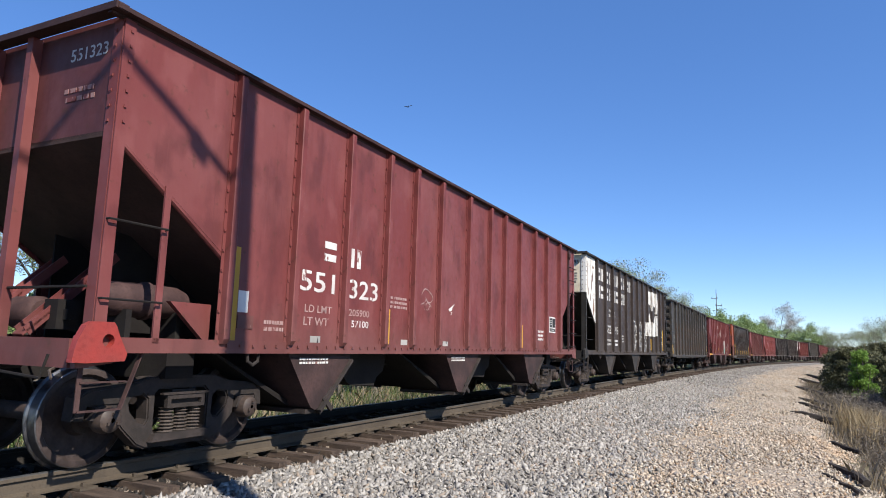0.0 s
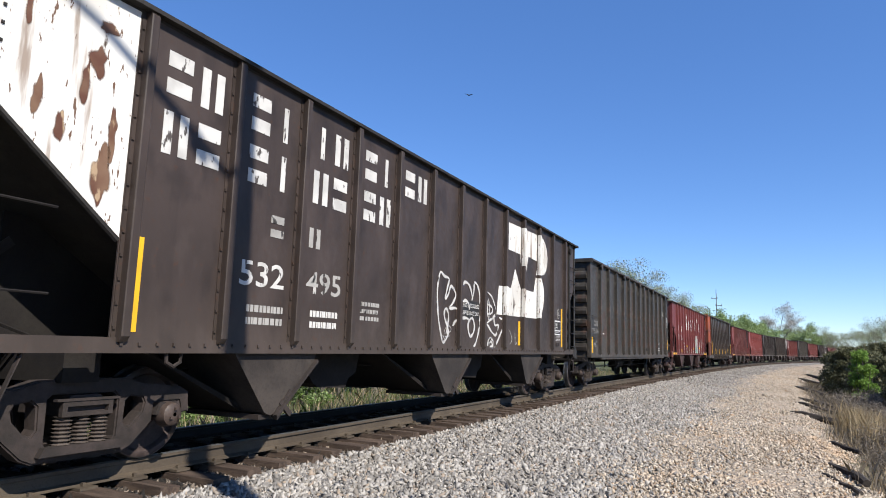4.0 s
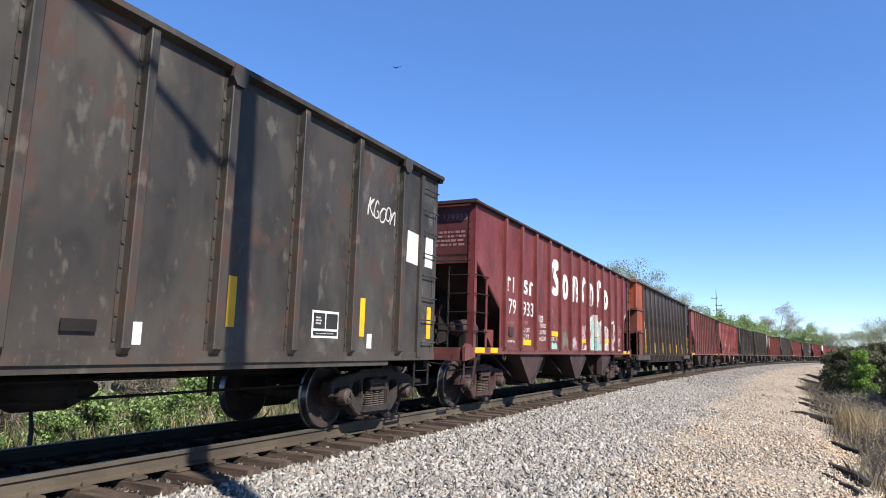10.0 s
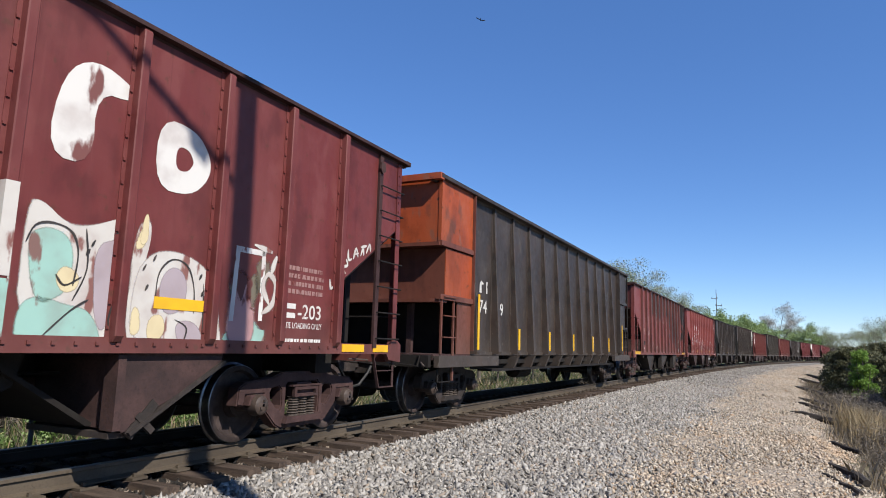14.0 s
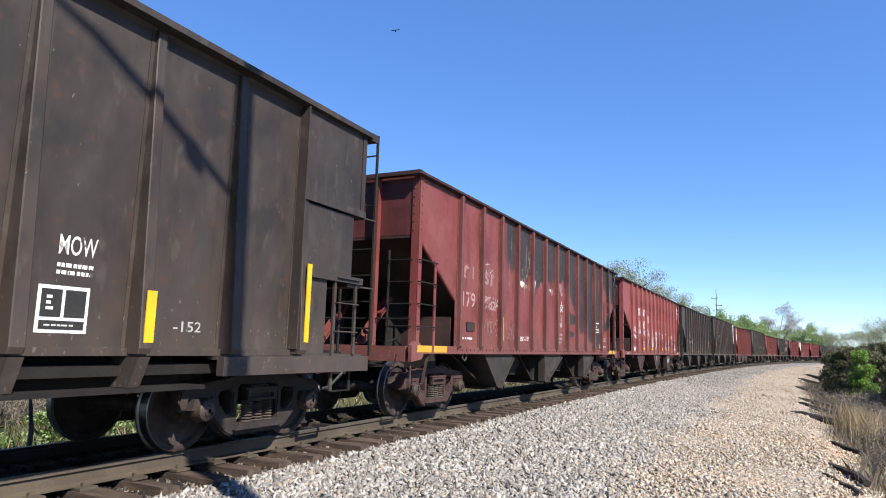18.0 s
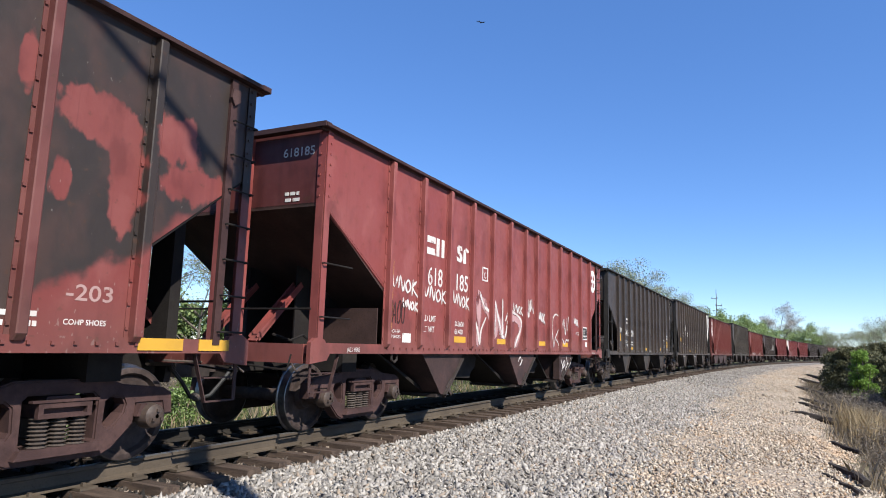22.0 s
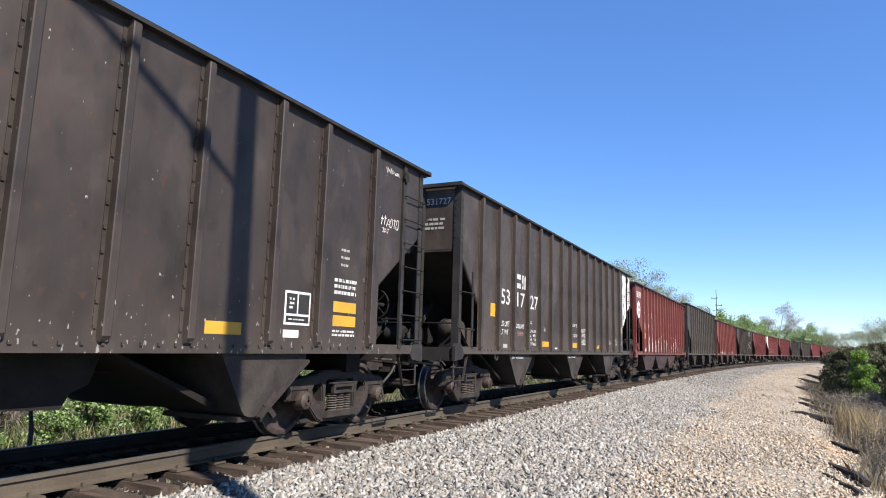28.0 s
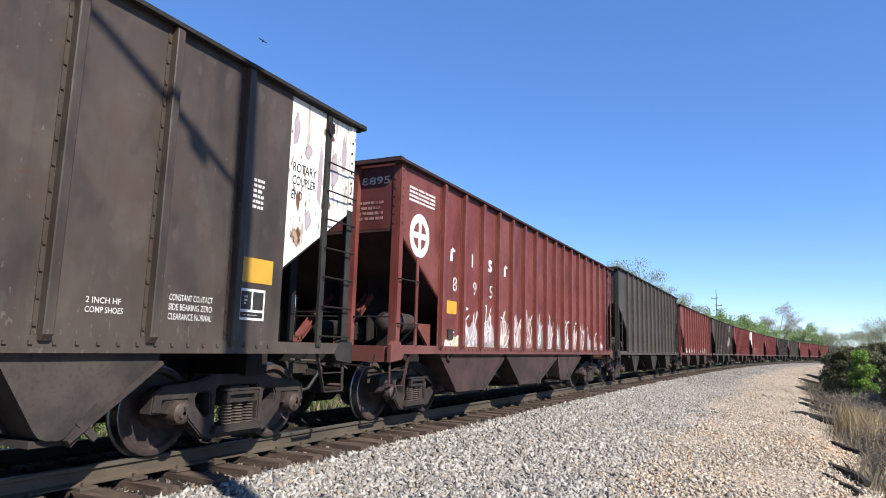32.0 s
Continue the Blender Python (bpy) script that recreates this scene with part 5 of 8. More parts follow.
def hopper_car(spec):
    """An open-top hopper: ribbed sides, sloped ends on open platforms, bays below, two bogies."""
    L, zr = spec["len"], spec["z"]
    half = L / 2
    car = thing("hopper_car", spec["label"], "railway wagon", "cars of the train")
    car["half"] = half
    P, PE, PR = spec["paint"], spec.get("front", spec["paint"]), spec.get("rear", spec["paint"])
    near = spec.get("near", True)
    cut_z, skirt_z, sill, top = 2.98, 2.06, 1.10, zr - 0.07
    skirt = {-1: spec.get("skirt", 1.62), 1: spec.get("rear_skirt", 1.55)}
    e0 = {-1: spec.get("set_back", 0.17), 1: 0.17}
    car["wall"] = e0[-1]
    ribs_n = spec.get("ribs", 12)
    for sg in (-1, 1):
        y0, y1 = (-1.505, -1.49) if sg < 0 else (1.49, 1.505)
        body = [(-half + skirt[-1], top), (-half + skirt[-1], sill), (half - skirt[1], sill), (half - skirt[1], top)]
        part("side_sheet", Mesh().slab(body, "y", y0, y1), P, car)
        for end, mat in ((-1, PE), (1, PR)):
            tri = [(end * (half - e0[end]), top), (end * (half - e0[end]), cut_z), (end * (half - skirt[end] + 0.002), skirt_z), (end * (half - skirt[end] + 0.002), top)]
            part("end_sheet", Mesh().slab(tri, "y", y0, y1), mat, car)
        # top chord and side sill
        m = Mesh().slab([(sg * 1.506, zr - 0.075), (sg * 1.512, zr - 0.05), (sg * 1.598, zr - 0.048), (sg * 1.602, zr - 0.008), (sg * 1.59, zr), (sg * 1.46, zr), (sg * 1.46, zr - 0.075)], "x", -half + e0[-1] - 0.15, half - 0.02)
        part("top_chord", m, CHORDS.get(P.name, M_CHORDB), car)
        m = Mesh().box(-half + 0.1, half - 0.1, *sorted((sg * 1.475, sg * 1.525)), sill - 0.035, sill + 0.10)
        m.box(-half + 0.1, half - 0.1, *sorted((sg * 1.40, sg * 1.475)), sill - 0.035, sill - 0.01)
        if sg < 0 and near:
            for q in np.arange(-half + skirt[-1] + 0.1, half - skirt[1], 0.19):
                m.box(q - 0.015, q + 0.015, -1.541, -1.524, sill + 0.03, sill + 0.06)
        part("side_sill", m, spec.get("sill", P), car)
        if sg < 0 or near:
            for k in range(ribs_n):
                listed = spec.get("ribs_at")
                first, last = [q * SPREAD for q in spec.get("rib_span", ((skirt[-1] + 0.05) / SPREAD, (L - skirt[1] - 0.07) / SPREAD))]
                x = -half + (listed[k] if listed else first + (last - first) * k / (ribs_n - 1))
                RIBS.setdefault(car.name, []).append(x)
                if P is M_RED6 and sg < 0:
                    me = rib_mesh(M_RED6RIB if k < 12 else P, sill + 0.06, zr - 0.052).copy()
                    me.transform(Matrix.Translation((x, sg * 1.506, 0)))
                    part("rib", me, None, car)
                    continue
                rb = part("rib", rib_mesh(P, sill + 0.06, zr - 0.052), None, car, "", (x, sg * 1.506, 0))
                if sg > 0:
                    rb.rotation_euler = (0, 0, math.pi)
    for end, mat in ((-1, PE), (1, PR)):
        x = end * (half - e0[end])
        part("end_panel", Mesh().box(*sorted((x, x - end * 0.015)), -1.488, 1.488, cut_z - spec.get("drop", 0) * (end < 0), zr - 0.03), M_SOOTSHADE if mat.name in CHORDS else M_STAINED if mat is M_WHITE else mat, car)
        part("top_end_chord", Mesh().box(*sorted((x + end * 0.17, x + end * 0.04)), -1.59, 1.59, zr - 0.055, zr + 0.01), CHORDS.get(P.name, M_CHORDB), car)
        slope = [(x, cut_z + 0.02), (x, cut_z - 0.03), (end * (half - 3.05), sill + 0.02), (end * (half - 3.1), sill + 0.06)]
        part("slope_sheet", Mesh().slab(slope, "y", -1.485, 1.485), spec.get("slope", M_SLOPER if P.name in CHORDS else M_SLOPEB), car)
        if not near:
            continue
        trim = mat if mat.name in CHORDS else M_CHORDB
        # slope flange along the cut edge
        for sg in (-1, 1):
            part("slope_flange", Mesh().rod([(x, sg * 1.475, cut_z - 0.01), (end * (half - skirt[end]), sg * 1.475, skirt_z - 0.02)], 0.032 if end < 0 else 0.022, 8), trim if end < 0 else M_UNDER, car, "", (0, 0, 0), True)
            # corner post, an angle
            xa, xb = sorted((x + end * 0.012, x - end * 0.10))
            m = Mesh()
            for k, (lo, hi) in enumerate(((1.0, cut_z), (cut_z, top))):
                m.box(xa, xb, *sorted((sg * 1.508, sg * 1.522)), lo, hi, k)
                m.box(*sorted((x + end * 0.0165, x + end * 0.004)), *sorted((sg * 1.50, sg * 1.38)), lo, hi, k)
            for k in range(7):
                z = cut_z + 0.1 + k * 0.14
                m.box(x - end * 0.06 - 0.012, x - end * 0.06 + 0.012, *sorted((sg * 1.522, sg * 1.534)), z - 0.012, z + 0.012)
                m.box(*sorted((x + end * 0.016, x + end * 0.028)), sg * 1.42 - 0.012, sg * 1.42 + 0.012, z - 0.012, z + 0.012)
            part("corner_post", m, [spec.get("post", trim), mat if mat is M_WHITE else spec.get("post", trim)], car)
            # end posts
            if end < 0 and spec.get("posts", True):
                # a channel from the platform to the rim
                yc = spec.get("post_y", (-0.72, 0.72))[0 if sg < 0 else 1]
                u = [(x - 0.003, yc - 0.045), (x - 0.10, yc - 0.045), (x - 0.10, yc + 0.045), (x - 0.003, yc + 0.045), (x - 0.003, yc + 0.033), (x - 0.086, yc + 0.033), (x - 0.086, yc - 0.033), (x - 0.003, yc - 0.033)]
                part("end_post", Mesh().slab(u, "z", 1.16, cut_z), trim, car)
                part("end_post", Mesh().slab(u, "z", cut_z, zr - 0.055), mat if mat is M_WHITE else trim, car)
            elif end > 0:
                m = Mesh().box(half - 0.42, half - 0.28, sg * 0.57 - 0.17, sg * 0.57 + 0.17, 1.18, cut_z - 0.08)
                part("end_post", m, M_UNDER, car)
            # diagonal brace up to the slope
            a, b = Vector((end * (half - 0.2), sg * 0.42, 1.2)), Vector((end * (half - 1.05), sg * 0.42, 2.0))
            m = Mesh().bar(a, b, 0.15, 0.02)
            for q in (-0.068, 0.068):
                m.bar(a + Vector((-end * 0.033, q, 0.033)), b + Vector((-end * 0.033, q, 0.033)), 0.014, 0.09)
            part("brace", m, trim, car)
            # platform side beam with jacking pad
            m = Mesh().box(*sorted((end * (half - 0.06), end * (half - skirt[end] + 0.02))), *sorted((sg * 1.40, sg * 1.512)), sill - 0.03, sill + 0.07)
            m.slab([(end * (half - 0.02), sill - 0.16), (end * (half - 0.02), sill + 0.10), (end * (half - 0.12), sill + 0.16), (end * (half - 0.30), sill + 0.14), (end * (half - 0.42), sill - 0.04), (end * (half - 0.36), sill - 0.12)], "y", *sorted((sg * 1.47, sg * 1.53)))
            part("platform_beam", m, spec.get("beam", trim), car)
            if spec.get("pad") and end < 0 and sg < 0:
                part("jacking_pad", pad_mesh(-half), M_PAD, car, "bright red jacking pad with a round hole")
            # stirrup step below the corner
            xs0, xs1 = end * (half - 0.12), end * (half - 0.52)
            m = Mesh().bar((xs0, sg * 1.46, sill), (xs0, sg * 1.46, 0.58), 0.045, 0.012).bar((xs0, sg * 1.46, 0.585), (xs1, sg * 1.46, 0.585), 0.045, 0.014)
            m.bar((xs1, sg * 1.46, 0.58), (xs1 - end * 0.18, sg * 1.46, sill - 0.02), 0.045, 0.012).bar((xs0, sg * 1.46, 0.82), (xs1 - end * 0.04, sg * 1.46, 0.82), 0.04, 0.012)
            part("stirrup_step", m, M_TRUCK if trim is not P else M_TRUCKR, car)
        for wy in (-0.45, 0.45):
            web = [(end * (half - 1.0), 1.16), (end * (half - 1.0), 2.3), (end * (half - 1.25), 2.27), (end * (half - 3.0), 1.16)]
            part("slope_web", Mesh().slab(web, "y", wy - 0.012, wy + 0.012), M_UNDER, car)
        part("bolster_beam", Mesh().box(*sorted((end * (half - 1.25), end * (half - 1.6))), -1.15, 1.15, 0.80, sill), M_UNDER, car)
        # ladder stile on the side of the open bay, with rungs
        xs = end * (half - 0.61 - e0[end])
        if end < 0:
            if not spec.get("bare"):
                part("ladder_stile", Mesh().bar((xs, -1.515, sill + 0.05), (xs, -1.515, 2.62), 0.07, 0.02), trim, car)
            zs = [1.52, 2.2] if spec.get("sparse", True) else [1.5, 1.86, 2.22, 2.58]
            rungs(car, [(x, -1.515, z) for z in zs], [(xs, -1.515, z) for z in zs], M_UNDER)
            if not spec.get("sparse", True):
                part("ladder_stile", Mesh().bar((x - 0.03, -0.98, sill + 0.08), (x - 0.03, -0.98, 2.75), 0.05, 0.02), M_UNDER, car)
                rungs(car, [(x - 0.02, -1.42, z) for z in zs], [(x - 0.02, -0.98, z) for z in zs], M_UNDER)
        else:
            xs = half - spec.get("rear_stile", 0.78)
            m = Mesh().box(xs - 0.045, xs + 0.045, -1.545, -1.53, sill + 0.05, top).box(xs - 0.045, xs - 0.03, -1.53, -1.507, sill + 0.05, top)
            part("ladder_stile", m, CHORDS.get(P.name, trim), car)
            # a plate that stiffens the platform behind the ladder
            part("grab_bracket", Mesh().slab([(xs - 0.05, top - 0.12), (xs + 0.05, top - 0.12), (xs + 0.06, top - 0.24), (xs - 0.02, top - 0.30), (xs - 0.07, top - 0.22)], "y", -1.575, -1.5451), M_TRUCKR if trim is P else M_UNDER, car)
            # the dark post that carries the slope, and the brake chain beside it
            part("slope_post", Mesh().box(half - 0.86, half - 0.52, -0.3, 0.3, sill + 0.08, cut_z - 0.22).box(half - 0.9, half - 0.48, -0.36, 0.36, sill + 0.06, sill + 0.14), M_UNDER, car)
            chain = Mesh()
            for k in range(22):
                chain.box(half - 1.0 - (0.02 if k % 2 else 0.008), half - 1.0 + (0.02 if k % 2 else 0.008), -0.95 - (0.008 if k % 2 else 0.02), -0.95 + (0.008 if k % 2 else 0.02), sill + 0.05 + k * 0.045, sill + 0.095 + k * 0.045)
            part("chain", chain, M_UNDER, car)
            zs = [1.28 + 0.37 * k for k in range(7)]
            rungs(car, [(xs, -1.53, z) for z in zs], [(x, -1.53, z) for z in zs], M_UNDER)
        if end < 0 and spec.get("rail"):
            part("crosswise_rail", Mesh().rod([(x - 0.12, -1.5, spec["rail"]), (x - 0.12, 1.5, spec["rail"])], 0.016, 5), M_TRUCK, car)
        part("crosswise_rail", Mesh().rod([(x + end * 0.05, -1.42, 1.62), (x + end * 0.05, 1.42, 1.62)], 0.014, 5), M_UNDER, car)
        # platform floor and end sill
        part("end_sill", Mesh().box(*sorted((end * (half - 0.04), end * (half - 0.24))), -1.40, 1.40, 0.94, sill + 0.08), spec.get("beam", trim), car)
        coupler_and_hose(car, end, half, spec["reach"][end])
    if near and not spec.get("open_platform"):
        # brake gear stands on the leading platform
        m = Mesh().rod([(q - half, -1.02, 1.56) for q in (0.52, 0.56, 0.66, 0.98, 1.0, 1.04, 1.06, 1.38, 1.48, 1.52)], 0.17, 16, radii=[0.06, 0.13, 0.165, 0.17, 0.19, 0.19, 0.17, 0.165, 0.13, 0.06])
        part("air_reservoir", m, spec.get("gear", M_TRUCK), car, "", (0, 0, 0), True)
        for q in (0.7, 1.28):
            part("tank_saddle", Mesh().box(-half + q, -half + q + 0.06, -1.2, -0.84, sill + 0.07, 1.46), M_UNDER, car)
        m = Mesh().lathe([(-0.3, 0.02), (-0.3, 0.12), (-0.25, 0.16), (0.1, 0.16), (0.12, 0.09), (0.3, 0.05)], 14)
        part("brake_cylinder", m, spec.get("gear", M_UNDER), car, "", (-half + 0.55, 0.1, 1.42), True)
        part("valve", Mesh().box(-0.12, 0.12, -0.1, 0.1, -0.14, 0.14).box(-0.06, 0.06, -0.16, 0.16, -0.05, 0.05), M_UNDER, car, "", (-half + 0.55, -0.5, 1.4))
    if near and spec.get("open_platform") and spec.get("web", True):
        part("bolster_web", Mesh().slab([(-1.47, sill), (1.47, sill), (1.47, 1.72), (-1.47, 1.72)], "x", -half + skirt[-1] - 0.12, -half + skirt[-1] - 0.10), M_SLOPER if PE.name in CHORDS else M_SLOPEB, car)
    elif near and spec.get("web", True):
        part("gusset", Mesh().slab([(-half + skirt[-1] - 0.52, 1.56), (-half + skirt[-1], 1.56), (-half + skirt[-1], 1.13)], "y", -1.36, -1.30), M_UNDER if PE is M_WHITE else PE, car)
    if near:
        part("air_pipe", Mesh().rod([(-half + 0.5, -0.5, 1.3), (-half + 0.7, -0.65, 1.22), (-half + 0.9, -0.7, 1.3), (-half + 1.3, -0.6, 1.18), (-half + 2.6, -0.5, 1.0)], 0.018, 5), M_UNDER, car)
        part("jacking_ring", Mesh().rod([(-half + 2.02, -1.48, 1.08), (-half + 2.03, -1.48, 0.98), (-half + 2.11, -1.48, 0.94), (-half + 2.19, -1.48, 0.98), (-half + 2.2, -1.48, 1.08)], 0.02, 6), M_TRUCK, car)
    part("centre_sill", Mesh().box(-half + 0.1, half - 0.1, -0.24, 0.24, 0.80, sill), M_UNDER, car)
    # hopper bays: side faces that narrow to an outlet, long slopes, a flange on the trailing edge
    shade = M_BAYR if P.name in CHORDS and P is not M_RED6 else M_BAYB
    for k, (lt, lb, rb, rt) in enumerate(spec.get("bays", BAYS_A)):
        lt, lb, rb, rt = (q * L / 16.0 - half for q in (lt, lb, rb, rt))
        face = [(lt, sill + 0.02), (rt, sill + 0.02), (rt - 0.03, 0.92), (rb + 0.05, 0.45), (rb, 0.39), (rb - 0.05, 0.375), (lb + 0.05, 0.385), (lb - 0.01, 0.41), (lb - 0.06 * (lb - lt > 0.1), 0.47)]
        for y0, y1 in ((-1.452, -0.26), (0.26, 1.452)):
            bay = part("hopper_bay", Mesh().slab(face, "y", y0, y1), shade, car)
            if near and y0 < 0:
                m = Mesh().bar((rb + 0.01, -1.44, 0.36), (rt, -1.44, 0.98), 0.11, 0.035) if rb > lt else Mesh()
                m.box(lb - 0.05, rb + 0.04, -1.40, -0.28, 0.33, 0.385)
                m.bar((rb + 0.03, -1.43, 0.34), (rb + 0.28, -1.45, 0.62), 0.05, 0.09).bar((rb + 0.1, -1.45, 0.52), (rb + 0.26, -1.47, 0.36), 0.04, 0.06)
                part("outlet_gate", m, M_TRUCK, bay)
                if lb - lt < 0.1:
                    part("bay_flange", Mesh().box(lt - 0.05, lt + 0.03, -1.47, -1.3, 0.40, sill - 0.05), shade, bay)
        reach = 1.15 if k else 0.95
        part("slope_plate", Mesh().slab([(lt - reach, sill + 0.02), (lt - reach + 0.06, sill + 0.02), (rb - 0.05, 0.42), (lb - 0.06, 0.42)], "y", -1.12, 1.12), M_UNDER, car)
        # near-black slab added for the shaded slopes seen between the bays
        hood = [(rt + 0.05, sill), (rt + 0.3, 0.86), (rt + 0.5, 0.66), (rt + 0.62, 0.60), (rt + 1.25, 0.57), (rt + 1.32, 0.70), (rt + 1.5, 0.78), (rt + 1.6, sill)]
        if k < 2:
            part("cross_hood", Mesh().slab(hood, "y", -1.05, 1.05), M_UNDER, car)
    if near:
        part("brake_rod", Mesh().rod([(-half + 2.5, -0.6, 0.86), (half - 2.5, -0.6, 0.86)], 0.016, 5), M_UNDER, car)
    part("load", Mesh().slab([(-half + e0[-1] + 0.13, zr - 0.5), (half - 0.3, zr - 0.5), (half - 0.3, zr - 0.9), (-half + e0[-1] + 0.13, zr - 0.9)], "y", -1.47, 1.47), M_LOAD, car)
    return car


def gondola_car(spec):
    """The tall flat-sided car with a corrugated end."""
    L, zr = spec["len"], spec["z"]
    half = L / 2
    car = thing("gondola_car", spec["label"], "railway wagon", "cars of the train")
    car["half"] = half
    P = spec["paint"]
    sill, top = 1.02, zr - 0.06
    for sg in (-1, 1):
        part("side_sheet", Mesh().box(-half + 0.07, half - 0.07, *sorted((sg * 1.49, sg * 1.505)), sill, top), P, car)
        part("top_chord", Mesh().slab([(sg * 1.505, zr - 0.09), (sg * 1.59, zr - 0.065), (sg * 1.615, zr - 0.06), (sg * 1.615, zr), (sg * 1.46, zr), (sg * 1.46, zr - 0.09)], "x", -half + 0.02, half - 0.02), P, car)
        part("side_sill", Mesh().box(-half + 0.07, half - 0.07, *sorted((sg * 1.50, sg * 1.53)), sill - 0.05, sill + 0.07).box(-half + 1.5, half - 1.5, *sorted((sg * 1.2, sg * 1.5)), 0.90, sill - 0.04), P, car)
        for k, q in enumerate((1.17, 2.37, 3.57, 4.78, 5.84, 6.90, 7.96, 9.02, 10.08, 11.13, 12.33, 13.54, 14.80)):
            x = -half + q
            heavy = k % 3 == 0
            rb = part("rib", rib_mesh(P, sill + 0.04, zr - 0.068, 0.095, 0.13 if heavy else 0.105), None, car, "", (x, sg * 1.506, 0))
            if sg > 0:
                rb.rotation_euler = (0, 0, math.pi)
            if heavy and sg < 0:
                part("rib_cap", Mesh().slab([(x - 0.09, zr - 0.02), (x - 0.11, zr - 0.16), (x - 0.05, zr - 0.24), (x + 0.07, zr - 0.24), (x + 0.12, zr - 0.14), (x + 0.1, zr - 0.02)], "y", -1.635, -1.595), P, car)
    for end in (-1, 1):
        x = end * (half - 0.09)
        part("end_panel", Mesh().box(*sorted((x, x - end * 0.02)), -1.485, 1.485, sill - 0.05, top), P, car)
        part("top_end_chord", Mesh().box(*sorted((end * half, end * (half - 0.12))), -1.58, 1.58, zr - 0.10, zr + 0.012), P, car)
        for sg in (-1, 1):
            part("corner_post", Mesh().box(*sorted((x + end * 0.03, x - end * 0.10)), *sorted((sg * 1.506, sg * 1.512)), sill - 0.05, top).box(*sorted((x + end * 0.002, x + end * 0.03)), *sorted((sg * 1.508, sg * 1.40)), sill - 0.05, top), P, car)
        for k in range(7):
            z = 1.28 + k * 0.385
            m = Mesh().slab([(x + end * 0.001, z - 0.13), (x + end * 0.07, z - 0.10), (x + end * 0.095, z), (x + end * 0.07, z + 0.10), (x + end * 0.001, z + 0.13)], "y", -1.39, 1.39)
            part("corrugation", m, P, car)
        coupler_and_hose(car, end, half, spec["reach"][end])
        part("end_sill", Mesh().box(*sorted((end * (half - 0.02), end * (half - 0.2))), -1.4, 1.4, 0.84, sill - 0.051), M_UNDER, car)
        xs = end * (half - 0.62)
        m = Mesh().bar((end * (half - 0.15), -1.46, sill), (end * (half - 0.15), -1.46, 0.56), 0.05, 0.014).bar((xs, -1.46, sill), (xs, -1.46, 0.56), 0.05, 0.014)
        m.bar((end * (half - 0.15), -1.46, 0.57), (xs, -1.46, 0.57), 0.05, 0.014).bar((end * (half - 0.15), -1.46, 0.8), (xs, -1.46, 0.8), 0.05, 0.014)
        part("stirrup_step", m, M_UNDER, car)
        zs = [1.62, 2.28] if end < 0 else [1.25 + 0.36 * k for k in range(8)]
        rungs(car, [(end * (half - 0.14), -1.525, z) for z in zs], [(end * (half - 0.6), -1.515, z) for z in zs], P)
        part("side_stile", Mesh().bar((end * (half - 0.66), -1.52, sill), (end * (half - 0.66), -1.52, top - 0.05), 0.10, 0.06), P, car) if end > 0 else None
    rungs(car, [(-half + 0.06, -1.35, 1.46), (-half + 0.06, -1.35, 1.30)], [(-half + 0.06, -0.75, 1.46), (-half + 0.06, -0.6, 1.30)], P)
    # hand brake housing with chain on the leading end
    m = Mesh().lathe([(-0.03, 0.02), (-0.03, 0.27), (0.0, 0.29), (0.03, 0.27), (0.03, 0.02)], 18)
    hb = part("hand_brake_wheel", m, M_UNDER, car, "", (-half - 0.16, 0.75, 2.1), True)
    hb.rotation_euler = (0, 0, math.pi / 2)
    part("brake_chain", Mesh().rod([(-half - 0.1, 0.55, 1.9), (-half - 0.08, 0.58, 1.5), (-half - 0.1, 0.6, 1.15)], 0.016, 5), M_TREAD, car)
    part("centre_sill", Mesh().box(-half + 0.1, half - 0.1, -0.24, 0.24, 0.74, sill), M_UNDER, car)
    part("floor", Mesh().box(-half + 0.12, half - 0.12, -1.48, 1.48, 0.96, 1.02), M_UNDER, car)
    for x in np.arange(-half + 3.2, half - 3, 1.25):
        part("cross_bearer", Mesh().slab([(-1.45, 0.965), (1.45, 0.965), (0.3, 0.78), (-0.3, 0.78)], "x", x - 0.04, x + 0.04), M_UNDER, car)
    m = Mesh().rod([(-half + 2.5, -0.75, 0.62), (half - 2.5, -0.75, 0.62)], 0.016, 5)
    m.rod([(-half + 2.5, -0.85, 0.8), (half - 4.5, -0.85, 0.8)], 0.014, 5)
    part("brake_rod", m, M_UNDER, car)
    for x in np.arange(-half + 3.4, half - 3.5, 1.7):
        part("rod_hanger", Mesh().bar((x, -0.75, 0.97), (x, -0.75, 0.56), 0.05, 0.03), M_UNDER, car)
    part("air_reservoir", Mesh().rod([(-1.4, -0.7, 0.72), (-1.3, -0.7, 0.72), (-0.4, -0.7, 0.72), (-0.3, -0.7, 0.72)], 0.2, 12, radii=[0.1, 0.2, 0.2, 0.1]), M_UNDER, car)
    part("brake_cylinder", Mesh().rod([(1.6, -0.6, 0.7), (1.7, -0.6, 0.7), (2.2, -0.6, 0.7), (2.5, -0.6, 0.7)], 0.2, 12, radii=[0.12, 0.18, 0.18, 0.05]), M_UNDER, car)
    part("load", Mesh().box(-half + 0.2, half - 0.2, -1.47, 1.47, zr - 0.9, zr - 0.5), M_LOAD, car)
    return car


